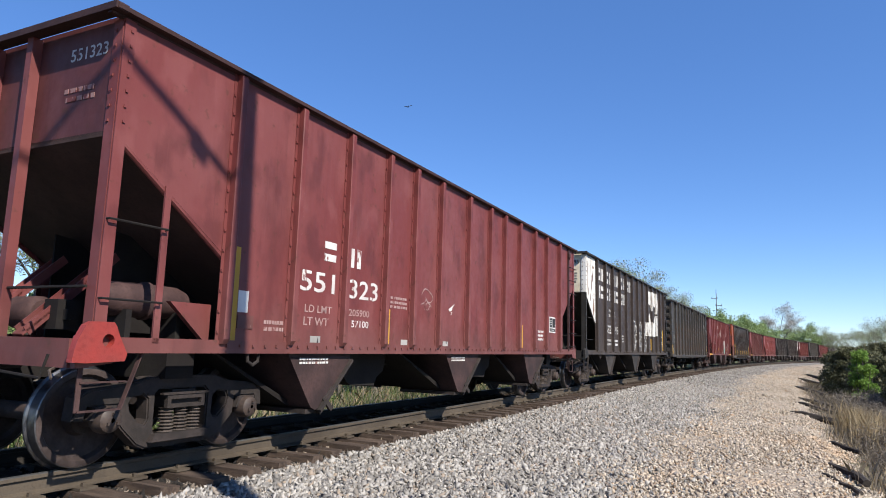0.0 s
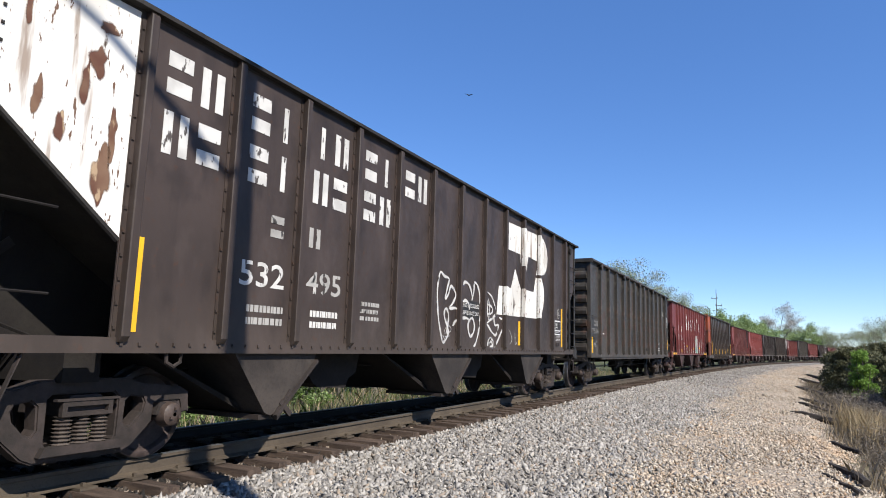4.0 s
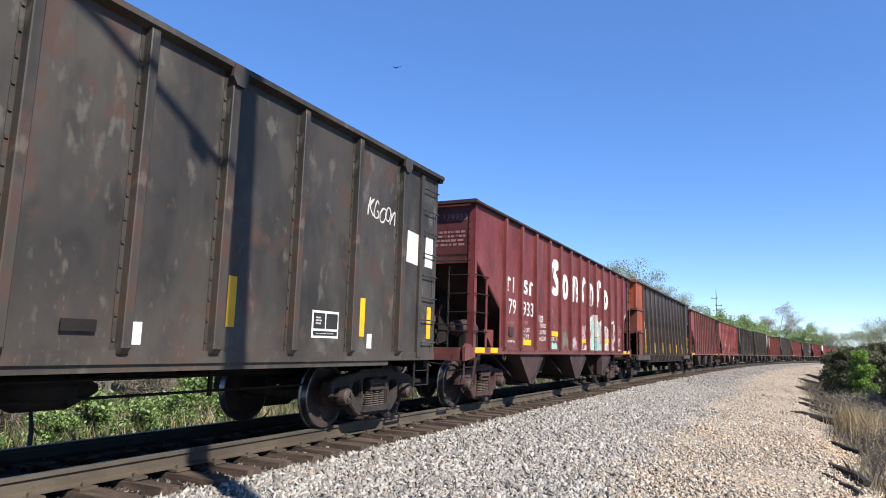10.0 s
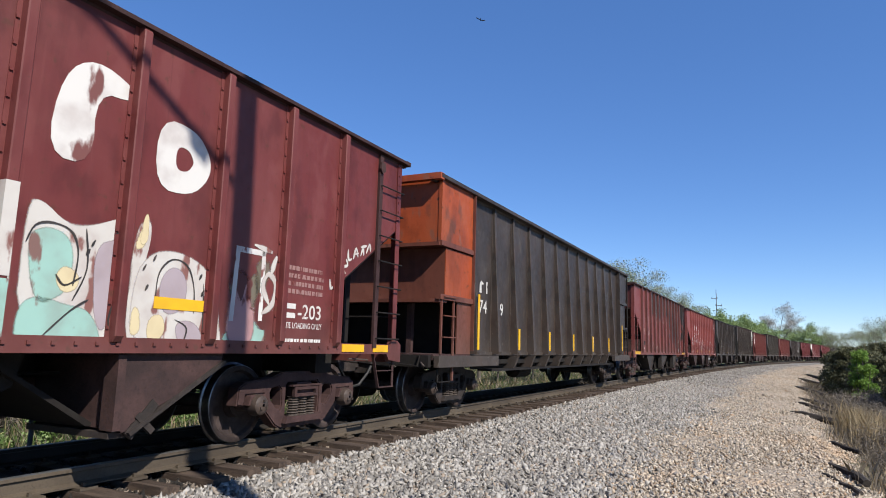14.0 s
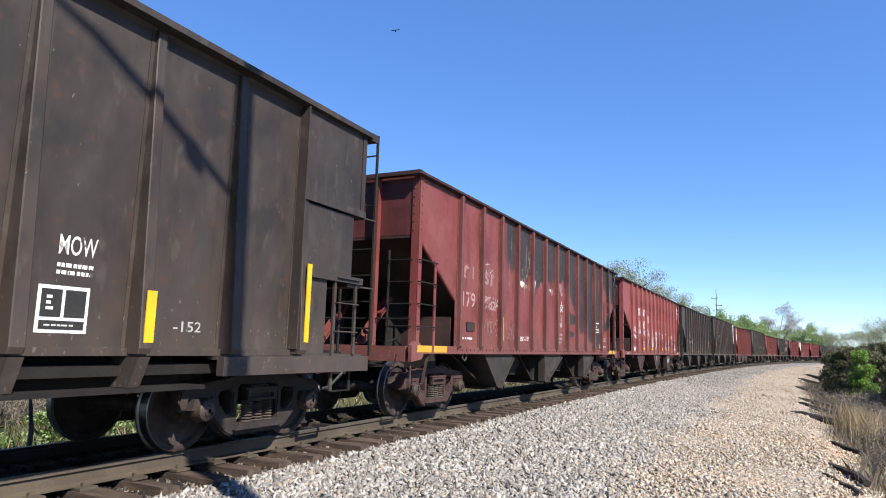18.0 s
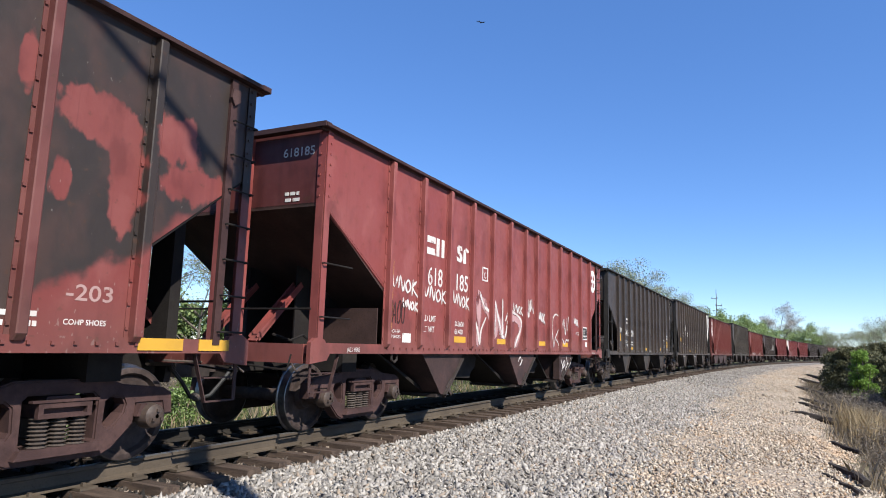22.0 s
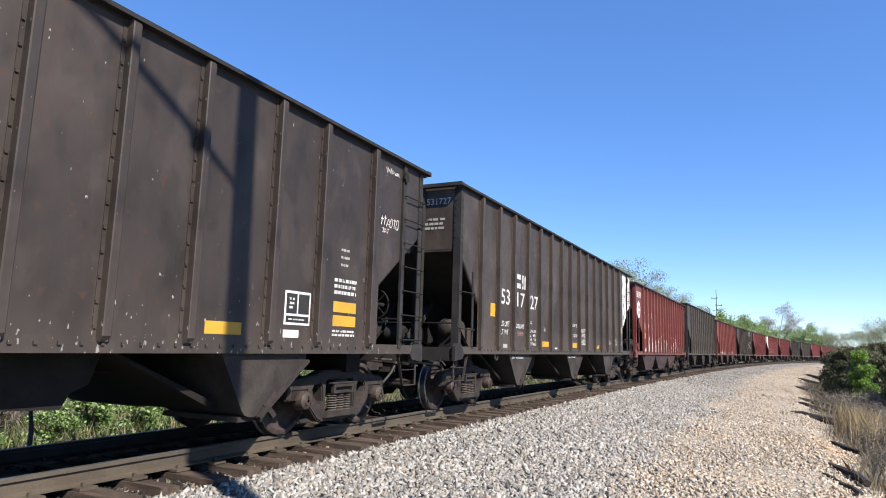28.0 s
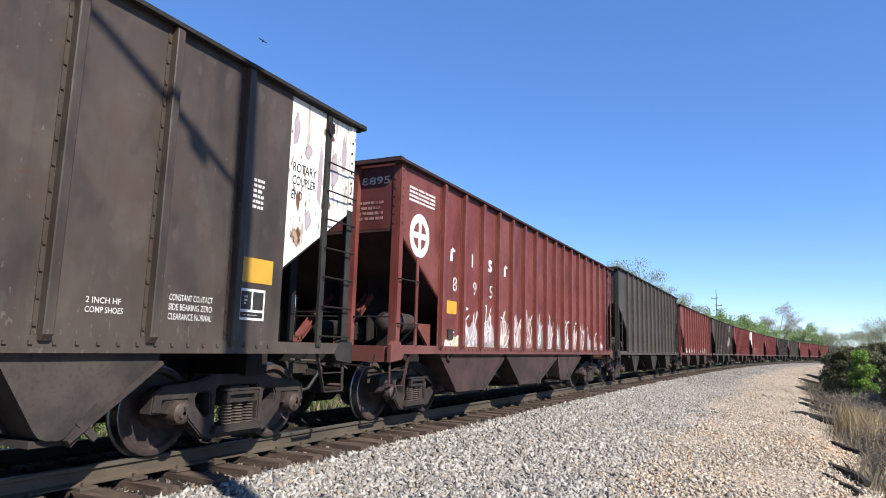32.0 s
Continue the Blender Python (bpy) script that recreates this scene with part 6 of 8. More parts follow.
def stake_car(spec):
    """The car with tapered stakes that hang below the sill and stepped orange ends."""
    L, zr = spec["len"], spec["z"]
    half = L / 2
    car = thing("stake_car", spec["label"], "railway wagon", "cars of the train")
    car["half"] = half
    P, E = spec["paint"], M_ORG5
    sill, top = 1.06, zr - 0.06
    for sg in (-1, 1):
        y = sorted((sg * 1.40, sg * 1.415))
        part("side_sheet", Mesh().box(-half + 1.55, half - 1.55, *y, sill, top), P, car)
        part("top_chord", Mesh().slab([(sg * 1.418, zr - 0.12), (sg * 1.45, zr - 0.075), (sg * 1.575, zr - 0.065), (sg * 1.58, zr), (sg * 1.36, zr), (sg * 1.36, zr - 0.12)], "x", -half + 0.05, half - 0.05), P, car)
        part("side_sill", Mesh().box(-half + 1.55, half - 1.55, *sorted((sg * 1.416, sg * 1.46)), sill - 0.02, sill + 0.05), P, car)
        for end in (-1, 1):
            part("sill_beam", Mesh().box(*sorted((end * (half - 0.06), end * (half - 2.75))), *sorted((sg * 1.505, sg * 1.60)), 0.84, sill - 0.025).box(*sorted((end * (half - 0.06), end * (half - 2.75))), *sorted((sg * 1.38, sg * 1.5049)), sill - 0.06, sill - 0.025), P, car)
        part("side_skirt", Mesh().box(-half + 2.6, half - 2.9, *sorted((sg * 1.02, sg * 1.05)), 0.74, sill - 0.021).box(-half + 2.6, half - 2.9, *sorted((sg * 1.20, sg * 1.52)), 0.72, 0.76), M_UNDER, car)
        for k in range(13):
            x = -half + 1.70 + 1.111 * k
            rb = part("stake", rib_mesh(P, sill, zr - 0.078, 0.05, 0.11, 0.145), None, car, "", (x, sg * 1.416, 0))
            if sg > 0:
                rb.rotation_euler = (0, 0, math.pi)
            if 2 <= k <= 10:
                part("bracket", Mesh().slab([(sg * 1.25, sill - 0.025), (sg * 1.61, sill - 0.025), (sg * 1.50, 0.765), (sg * 1.25, 0.765)], "x", x - 0.06, x + 0.06), P, car)
    for end in (-1, 1):
        M = E if end < 0 else P
        for sg in (-1, 1):
            for z0, z1, a in ((3.02, top, 0.20), (2.02, 2.92, 0.42)):
                m = Mesh().slab([(end * (half - a), z0), (end * (half - a), z1), (end * (half - 1.551), z1), (end * (half - 1.551), z0)], "y", *sorted((sg * 1.48, sg * 1.50)))
                part("end_side_sheet", m, M, car)
            part("side_return", Mesh().box(*sorted((end * (half - 1.553), end * (half - 1.572))), *sorted((sg * 1.38, sg * 1.56)), sill + 0.06, top - 0.02), M_RUSTSHADE5 if end < 0 else P, car)
            part("end_upright", Mesh().box(*sorted((end * (half - 0.95), end * (half - 1.55))), *sorted((sg * 1.47, sg * 1.495)), sill, 2.03), M_RUSTSHADE5 if end < 0 else P, car)
            for z in (2.94, 2.0):
                part("step_angle", Mesh().box(*sorted((end * (half - 0.18), end * (half - 1.552))), *sorted((sg * 1.46, sg * 1.54)), z, z + 0.09), M_RUSTSHADE5 if end < 0 else P, car)
            m = Mesh().bar((end * (half - 0.3), sg * 1.5, sill), (end * (half - 0.3), sg * 1.5, 2.05), 0.05, 0.03).bar((end * (half - 0.78), sg * 1.5, 0.6), (end * (half - 0.78), sg * 1.5, 2.1), 0.05, 0.03)
            part("ladder_stile", m, M_RUSTSHADE5 if end < 0 else P, car)
            zs = [1.35, 1.72, 2.05]
            if sg < 0:
                rungs(car, [(end * (half - 0.3), -1.51, z) for z in zs], [(end * (half - 0.78), -1.51, z) for z in zs], M_RUSTSHADE5 if end < 0 else P)
            m = Mesh().bar((end * (half - 0.3), sg * 1.46, sill), (end * (half - 0.3), sg * 1.46, 0.58), 0.05, 0.014).bar((end * (half - 0.3), sg * 1.46, 0.585), (end * (half - 0.78), sg * 1.46, 0.585), 0.05, 0.014)
            part("stirrup_step", m, M_UNDER, car)
            part("corner_angle", Mesh().box(*sorted((end * (half - 0.19), end * (half - 0.28))), *sorted((sg * 1.45, sg * 1.515)), 3.0, top), M, car)
        xo = end * (half + 0.13)
        M_SHELF = M_RUSTSHADE5 if end < 0 else P
        if end > 0:
            part("end_stile", Mesh().rod([(xo, -1.49, sill - 0.02), (xo, -1.49, zr + 0.06)], 0.024, 6), M_UNDER, car)
            part("end_stile", Mesh().rod([(xo, -0.95, sill - 0.02), (xo, -0.95, zr - 0.1)], 0.022, 6), M_UNDER, car)
            for z in (1.42, 1.8, 2.18, 2.56, 3.2, 3.6, 3.95):
                part("rung", Mesh().rod([(xo, -1.49, z), (xo, -0.95, z)], 0.013, 5), M_UNDER, car)
            for z in (1.98, 2.96, zr - 0.05):
                part("stile_bracket", Mesh().bar((xo, -1.49, z), (end * (half - 0.25), -1.44, z), 0.05, 0.02), P, car)
        part("end_sill", Mesh().box(*sorted((end * (half + 0.04), end * (half - 0.058))), -1.45, 1.45, sill - 0.22, sill - 0.02), M_UNDER, car)
        part("end_panel", Mesh().box(*sorted((end * (half - 0.20), end * (half - 0.22))), -1.48, 1.48, 3.0, top), M, car)
        # shade of the orange end's lower panel is put into its red-brown colour
        part("end_panel", Mesh().box(*sorted((end * (half - 0.42), end * (half - 0.44))), -1.48, 1.48, 2.0, 2.93), M_SHELF, car)
        part("end_shelf", Mesh().box(*sorted((end * (half - 0.14), end * (half - 0.46))), -1.5, 1.5, 2.935, 3.0), M_SHELF, car)
        part("end_shelf", Mesh().box(*sorted((end * (half - 0.2), end * (half - 0.5))), -1.5, 1.5, 1.955, 2.015), M_SHELF, car)
        part("end_wall", Mesh().box(*sorted((end * (half - 1.5), end * (half - 1.54))), -1.48, 1.48, sill, 2.0), M_UNDER, car)
        part("top_end_chord", Mesh().box(*sorted((end * half, end * (half - 0.14))), -1.57, 1.57, zr - 0.10, zr + 0.012), M, car)
        for y in (-0.75, 0.75):
            part("end_post", Mesh().box(*sorted((end * (half - 0.5), end * (half - 0.6))), y - 0.05, y + 0.05, sill, 2.0), M_TRUCKR, car)
        part("platform", Mesh().box(*sorted((end * (half - 0.06), end * (half - 1.55))), -1.49, 1.49, sill - 0.10, sill), M_TRUCKR if end < 0 else P, car)
        coupler_and_hose(car, end, half, spec["reach"][end])
    part("centre_sill", Mesh().box(-half + 0.1, half - 0.1, -0.24, 0.24, 0.72, sill - 0.1), M_UNDER, car)
    part("floor", Mesh().box(-half + 1.5, half - 1.5, -1.37, 1.37, sill - 0.2, sill - 0.1), M_UNDER, car)
    part("air_reservoir", Mesh().rod([(-2.4, -0.7, 0.66), (-2.3, -0.7, 0.66), (-1.4, -0.7, 0.66), (-1.3, -0.7, 0.66)], 0.2, 12, radii=[0.1, 0.2, 0.2, 0.1]), M_UNDER, car)
    part("load", Mesh().box(-half + 0.5, half - 0.5, -1.25, 1.25, zr - 0.9, zr - 0.5), M_LOAD, car)
    return car


FRONT = [3.51, 19.96, 38.20, 55.53, 72.56, 90.38, 106.75, 123.15, 139.84, 157.19]
LENGTH = [15.37, 16.53, 16.12, 15.90, 16.52, 15.31, 15.53, 15.46, 16.35, 15.22]
RIM = [4.09, 4.23, 4.10, 4.04, 4.19, 4.03, 4.01, 4.06, 4.22, 4.08]
TENTH_RIBS = (1.63, 2.49, 3.37, 4.21, 5.02, 5.82, 6.64, 7.44, 8.22, 8.97, 9.75, 10.56, 11.4, 12.23, 13.05, 13.86)
SPECS = [
    dict(paint=M_RED1, label="oxide-red hopper car with white stencils and rusty bogies", gear=M_TRUCKR, beam=M_RED1, pad=True, post_y=(-0.28, 0.32), truck=(1.55, 1.62), ribs=13, ribs_at=(1.60, 2.65, 3.70, 4.73, 5.57, 6.49, 7.67, 8.73, 9.55, 10.5, 11.58, 12.51, 13.66), skirt=1.57, rear_skirt=1.3),
    dict(paint=M_BLK2, front=M_WHITE, label="sooty black hopper car with rust-streaked white end", open_platform=True, posts=False, bare=True, web=False, truck=(1.53, 1.38), ribs=13, rib_span=(1.49, 15.26), skirt=1.39, rear_skirt=1.17),
    dict(paint=M_BLK3, label="charcoal gondola car with flat sides and corrugated end", make=gondola_car, truck=(1.22, 1.15)),
    dict(paint=M_RED4, label="maroon hopper car with large white lettering and graffiti", set_back=0.40, post_y=(-0.24, 0.42), drop=0.16, rail=2.86, bogie=M_TRUCKR, gear=M_TRUCKR, truck=(1.92, 1.75), sparse=False, skirt=1.78, ribs=13, ribs_at=(1.95, 2.97, 4.0, 5.08, 6.05, 7.05, 8.04, 9.01, 9.95, 10.97, 12.03, 13.08, 14.18), bays=BAYS_C),
    dict(paint=M_BRN5, label="brown-black stake-sided car with faded orange stepped end", make=stake_car),
    dict(paint=M_RED6, label="red hopper car overpainted with large black patches", open_platform=True, rear_stile=0.5, bogie=M_TRUCKR, gear=M_TRUCKR, truck=(1.75, 1.75), sparse=False, ribs=13, rib_span=(1.73, 13.85), rear_skirt=1.34, bays=BAYS_B),
    dict(paint=M_RED7, label="boxcar-red hopper car with white scrawled graffiti", post_y=(-0.23, 0.23), bare=True, open_platform=True, bogie=M_TRUCKR, gear=M_TRUCKR, truck=(1.8, 1.69), skirt=1.72, rear_skirt=1.44, ribs=13, ribs_at=(1.78, 2.79, 3.8, 4.81, 5.82, 6.83, 7.83, 8.65, 9.66, 10.66, 11.65, 12.76, 13.85), bays=BAYS_C),
    dict(paint=M_BLK8, label="plain black hopper car with small white stencils", posts=False, ribs=13, ribs_at=(1.70, 2.67, 3.72, 4.82, 5.82, 6.75, 7.73, 8.84, 9.7, 10.6, 11.74, 12.62, 13.80), skirt=1.63, rear_skirt=1.4),
    dict(paint=M_BLK9, rear=M_WHITE, label="grey-black hopper car with peeling white rear end", ribs=15, skirt=1.07, rear_skirt=1.5, ribs_at=(1.12, 2.05, 2.95, 3.88, 4.77, 5.68, 6.62, 7.50, 8.45, 9.35, 10.3, 11.22, 12.1, 13.08, 14.08)),
    dict(paint=M_RED10, label="bright oxide-red hopper car with round white emblem", bays=BAYS_D, ribs=16, skirt=1.58, rear_skirt=1.3, ribs_at=TENTH_RIBS),
    dict(paint=M_BRN11, label="weathered grey-brown hopper car", ribs=13),
    dict(paint=M_RED10, label="red hopper car with streaks along its sill"),
    dict(paint=M_BLK2, label="black hopper car with a white painted emblem"),
    dict(paint=M_RED4, label="dark maroon hopper car with streaked paint"),
    dict(paint=M_RED1, front=M_WHITE, label="red hopper car with a white end"),
    dict(paint=M_RED4, label="dark maroon hopper car with streaked paint"),
    dict(paint=M_BLK8, label="plain black hopper car in the train"),
    dict(paint=M_BRN11, label="weathered grey-brown hopper car"),
    dict(paint=M_RED1, label="oxide-red hopper car in the train"),
    dict(paint=M_RED4, label="dark maroon hopper car with streaked paint"),
    dict(paint=M_RED10, label="bright oxide-red hopper car in the train"),
    dict(paint=M_BLK8, label="plain black hopper car in the train"),
    dict(paint=M_RED1, label="oxide-red hopper car in the train"),
]
cars, wheels = [], []
for i, spec in enumerate(SPECS):
    if i >= len(FRONT):
        FRONT.append(FRONT[-1] + LENGTH[-1] + 1.0)
        LENGTH.append(15.6)
        RIM.append(4.32 if i == 10 else 4.06)
    ahead = FRONT[i] - FRONT[i - 1] - LENGTH[i - 1] if i else 1.1
    behind = FRONT[i + 1] - FRONT[i] - LENGTH[i] if i + 1 < len(FRONT) else 1.0
    spec["reach"] = {-1: ahead / 2, 1: behind / 2}
    spec["len"], spec["z"], spec["near"] = LENGTH[i], RIM[i], i < 12
    car = spec.get("make", hopper_car)(spec)
    sets = bogies_of(car, spec)
    cars.append(car)
    if i < 12:
        wheels.append(sets)


# ================= markings on the cars =================
def rounded(p, times=2):
    """Cuts the corners of an outline."""
    for _ in range(times):
        p = [(a[0] * f + b[0] * (1 - f), a[1] * f + b[1] * (1 - f)) for a, b in zip(p, p[1:] + p[:1]) for f in (0.75, 0.25)]
    return p


def mark(car, kind, x, z, w, h, mat):
    """A company initial or emblem, reduced to a plain shape of its size and colour."""
    t = min(w, h) * (0.34 if h > 0.6 else 0.26)
    if mat is not M_PEEL and kind in ("ring", "pair"):
        b_ = 0.36
        if kind == "ring":
            polys = [[(x, z), (x + w, z), (x + w, z + h * b_), (x, z + h * b_)], [(x, z + h * (1 - b_)), (x + w, z + h * (1 - b_)), (x + w, z + h), (x, z + h)]]
        else:
            polys = [[(x, z), (x + w * b_, z), (x + w * b_, z + h), (x, z + h)], [(x + w * (1 - b_), z), (x + w, z), (x + w, z + h), (x + w * (1 - b_), z + h)]]
    elif kind == "ring":
        out = [(x, z), (x + w - t, z), (x + w, z + t), (x + w, z + h - t), (x + w - t, z + h), (x, z + h)]
        inn = [(x + t, z + t), (x + w - t * 1.3, z + t), (x + w - t, z + t * 1.4), (x + w - t, z + h - t * 1.4), (x + w - t * 1.3, z + h - t), (x + t, z + h - t)]
        hh = car["half"]
        if mat is M_PEEL:
            out, inn = rounded(out), rounded(inn)
        k = len(out)
        vs = [(a * SPREAD - hh, close(-1.517), b) for a, b in out + inn]
        return part("painted_mark", Mesh().add(vs, [(i, (i + 1) % k, (i + 1) % k + k, i + k) for i in range(k)]), mat, car)
    elif kind == "pair":
        polys = [[(x, z), (x + t * 1.1, z), (x + t * 1.1, z + h * 0.62), (x + w - t * 1.1, z + h * 0.62), (x + w - t * 1.1, z), (x + w, z), (x + w, z + h * 0.8), (x + w * 0.8, z + h), (x, z + h)]]
    elif kind == "band":
        polys = [[(x + 0.02, z + h * 0.05), (x + w * 0.75, z), (x + w, z + h * 0.2), (x + w * 0.95, z + h * 0.45), (x + w * 0.45, z + h * 0.68), (x + w * 0.95, z + h * 0.72),
                  (x + w * 0.9, z + h * 0.97), (x + w * 0.35, z + h), (x + w * 0.08, z + h * 0.84), (x + w * 0.12, z + h * 0.55), (x + w * 0.62, z + h * 0.32), (x + w * 0.55, z + h * 0.2), (x, z + h * 0.3)]]
    elif kind == "post":
        polys = [[(x, z), (x + w * 0.55, z), (x + w * 0.5, z + h * 0.7), (x + w, z + h * 0.72), (x + w, z + h * 0.86), (x + w * 0.45, z + h), (x + w * 0.1, z + h * 0.75)]]
    else:
        c = (w - t) / 2
        polys = [[(x + c, z), (x + c + t, z), (x + c + t, z + h), (x + c, z + h)]]
    if mat is M_PEEL:
        polys = [rounded(p, 1 if kind == "pair" else 2) for p in polys]
    return shape(car, polys, mat, "painted_mark")


def cloud(car, polys, mat, y=-1.515, rim=0.05, name="sprayed_patch"):
    """Sprayed areas with smooth outlines whose paint thins out at the rim."""
    h = car["half"]
    for p in polys:
        p = rounded(p, 2)
        cx, cz = sum(q[0] for q in p) / len(p), sum(q[1] for q in p) / len(p)
        m, k = Mesh(), len(p)
        inner = []
        for x, z in p:
            d = math.hypot(x - cx, z - cz)
            f = max(0.3, 1 - rim / max(d, 1e-3))
            inner.append((cx + (x - cx) * f, cz + (z - cz) * f))
        m.add([(x * SPREAD - h, close(y), z) for x, z in p + inner], [(i, (i + 1) % k, (i + 1) % k + k, i + k) for i in range(k)] + [tuple(range(k, 2 * k))])
        m.dens += [0.0] * k + [1.0] * k
        misted(name, m, mat, car)


def wrap_ribs(car, polys, mat):
    """The same paint where it runs over the ribs."""
    h = car["half"]
    for x in RIBS[car.name][:len(RIBS[car.name]) // 2]:
        m = Mesh()
        for p in polys:
            cuts = []
            for (xa, za), (xb, zb) in zip(p, p[1:] + p[:1]):
                xa, xb = xa * SPREAD - h, xb * SPREAD - h
                if (xa - x) * (xb - x) < 0:
                    cuts.append(za + (zb - za) * (x - xa) / (xb - xa))
            cuts.sort()
            for z0, z1 in zip(cuts[::2], cuts[1::2]):
                m.add([(x + dx, -1.506 + dy, z) for z in (z0, z1) for dx, dy in ((-0.052, -0.012), (-0.052, -0.089), (0.052, -0.089), (0.052, -0.012))],
                      [(0, 1, 5, 4), (1, 2, 6, 5), (2, 3, 7, 6)])
        if m.v:
            part("painted_rib", m, mat, car)


def disc(car, x, z, r, mat, under):
    ring = [(x + r * 0.92 * math.cos(a), z + r * math.sin(a)) for a in (2 * math.pi * k / 28 for k in range(28))]
    shape(car, [ring], mat, "round_emblem", label="white round emblem")
    q = r * 0.62
    for sx in (-1, 1):
        for sz in (-1, 1):
            pts = [(x + sx * r * 0.14, z + sz * r * 0.14), (x + sx * q * 0.95, z + sz * r * 0.14), (x + sx * q * 0.7, z + sz * q * 0.72), (x + sx * r * 0.14, z + sz * q)]
            shape(car, [pts], under, "emblem_inlay", -1.521)


def placard(car, x0, x1, z0, z1, seed, y=-1.516):
    """A lubrication placard: white border, black panels, small bars."""
    t = 0.03
    plate(car, x0, x1, z0, z1, M_TAG, "placard_border", y)
    xm = (x0 + x1) / 2 - 0.02
    zs = z0 + (z1 - z0) * 0.3
    for a, b, c, d in ((x0 + t, xm, zs + t / 2, z1 - t), (xm + t, x1 - t, zs + t / 2, z1 - t), (x0 + t, x1 - t, z0 + t, zs - t / 2)):
        plate(car, a, b, c, d, M_PLATE, "placard_panel", y - 0.005)
    bars(car, x0 + 0.07, xm - 0.05, zs + 0.06, z1 - 0.07, 3, M_STENCILB, seed, y - 0.009)
    bars(car, x0 + 0.07, x1 - 0.1, z0 + 0.05, zs - 0.04, 1, M_STENCILB, seed + 1, y - 0.009)


W, B = M_STENCIL, M_STENCILB
# --- first car, oxide red
c = cars[0]
mark(c, "ring", 3.26, 2.24, 0.25, 0.25, W), mark(c, "pair", 3.84, 2.22, 0.25, 0.26, W)
letters(c, "551", 2.81, 1.83, 0.25, W, 0.70), letters(c, "323", 3.84, 1.81, 0.25, W, 0.72)
letters(c, "LD LMT", 2.92, 1.57, 0.09, M_DUSTY, 0.55), letters(c, "LT WT", 2.91, 1.41, 0.10, M_DUSTY, 0.5)
letters(c, "205900", 3.86, 1.57, 0.09, M_DUSTY, 0.5), letters(c, "57100", 3.93, 1.42, 0.09, W, 0.42)
plate(c, 1.70, 1.79, 1.16, 2.19, M_AMBER), plate(c, 1.80, 1.95, 1.5, 1.73, M_TAG, "tag"), plate(c, 1.80, 2.04, 1.33, 1.47, M_RED6RIB, "card_holder", -1.525)
for x in (4.83, 7.79, 10.73):
    plate(c, x, x + 0.10, 1.21, 1.72, M_AMBER)
plate(c, 13.76, 13.85, 1.17, 2.2, M_AMBER)
placard(c, 12.86, 13.38, 1.62, 2.02, 3)
bars(c, 2.22, 2.56, 1.30, 1.45, 2, M_DUSTY, 4), bars(c, 11.93, 12.38, 1.38, 1.66, 3, W, 5), bars(c, 4.93, 5.44, 1.73, 1.93, 3, M_DUSTY, 6)
shape(c, [[(6.92, 1.84), (7.14, 1.94), (7.08, 1.85), (6.98, 1.80)], [(6.98, 1.75), (7.05, 1.80), (7.02, 1.74)]], W, "paint_chip")
brush(c, [[(5.9, 2.02), (6.0, 2.12), (6.18, 2.08), (6.3, 1.98), (6.16, 1.9), (6.02, 1.98)], [(6.0, 1.78), (6.1, 1.9), (6.24, 1.84)], [(6.05, 1.95), (6.0, 1.85), (6.12, 1.78), (6.2, 1.88)], [(5.88, 1.86), (6.02, 1.9)]], M_DUSTY, 0.014)
for x in (3.06, 5.28, 6.72):
    plate(c, x, x + 0.2, 1.15, 1.28, M_CHALK, "tag")
for x in (2.95, 7.2):
    bars(c, x, x + 0.6, 0.93, 1.02, 2, W, 8, -1.457)
# --- second car, sooty black, white end
c = cars[1]
P0 = 1.60
for k, (a, b) in enumerate((("ring", "pair"), ("ring", "bar"), ("bar", "pair"), ("ring", "bar"), ("ring", "pair"))):
    mark(c, a, P0 + 1.147 * k + 0.13, 3.52, 0.30, 0.42, B), mark(c, b, P0 + 1.147 * k + 0.55, 3.52, 0.30, 0.42, B)
for k, (a, b) in enumerate((("pair", "ring"), ("ring", "bar"), ("pair", "ring"), ("ring", "pair"))):
    mark(c, a, P0 + 1.147 * k + 0.13, 2.93, 0.30, 0.42, B), mark(c, b, P0 + 1.147 * k + 0.55, 2.93, 0.30, 0.42, B)
mark(c, "ring", 3.3, 2.38, 0.22, 0.25, M_CHALK), mark(c, "pair", 4.0, 2.36, 0.22, 0.25, M_CHALK)
letters(c, "532", 2.86, 1.80, 0.27, B, 0.72), letters(c, "495", 3.99, 1.80, 0.27, M_CHALK, 0.72)
bars(c, 3.0, 3.6, 1.35, 1.62, 2, M_CHALK, 11), bars(c, 4.1, 4.7, 1.35, 1.62, 2, B, 12), bars(c, 5.2, 5.7, 1.5, 1.8, 3, M_CHALK, 13)
LOGO = [[(10.9, 3.94), (13.15, 3.98), (13.42, 3.94), (13.60, 3.82), (13.71, 3.66), (13.75, 3.5), (13.72, 3.32), (13.62, 3.16), (13.47, 3.06), (13.32, 3.02), (12.84, 2.97), (12.95, 3.32), (12.25, 3.35), (12.06, 2.9), (11.72, 3.14), (11.69, 3.33), (10.78, 3.34)],
        [(11.35, 2.95), (11.72, 2.55), (12.65, 2.54), (12.82, 2.91), (13.3, 2.88), (13.41, 2.76), (13.46, 2.6), (13.46, 2.4), (13.4, 2.22), (13.28, 2.06), (13.1, 1.96), (12.87, 1.92), (10.27, 1.88), (10.38, 2.49), (11.1, 2.50)]]
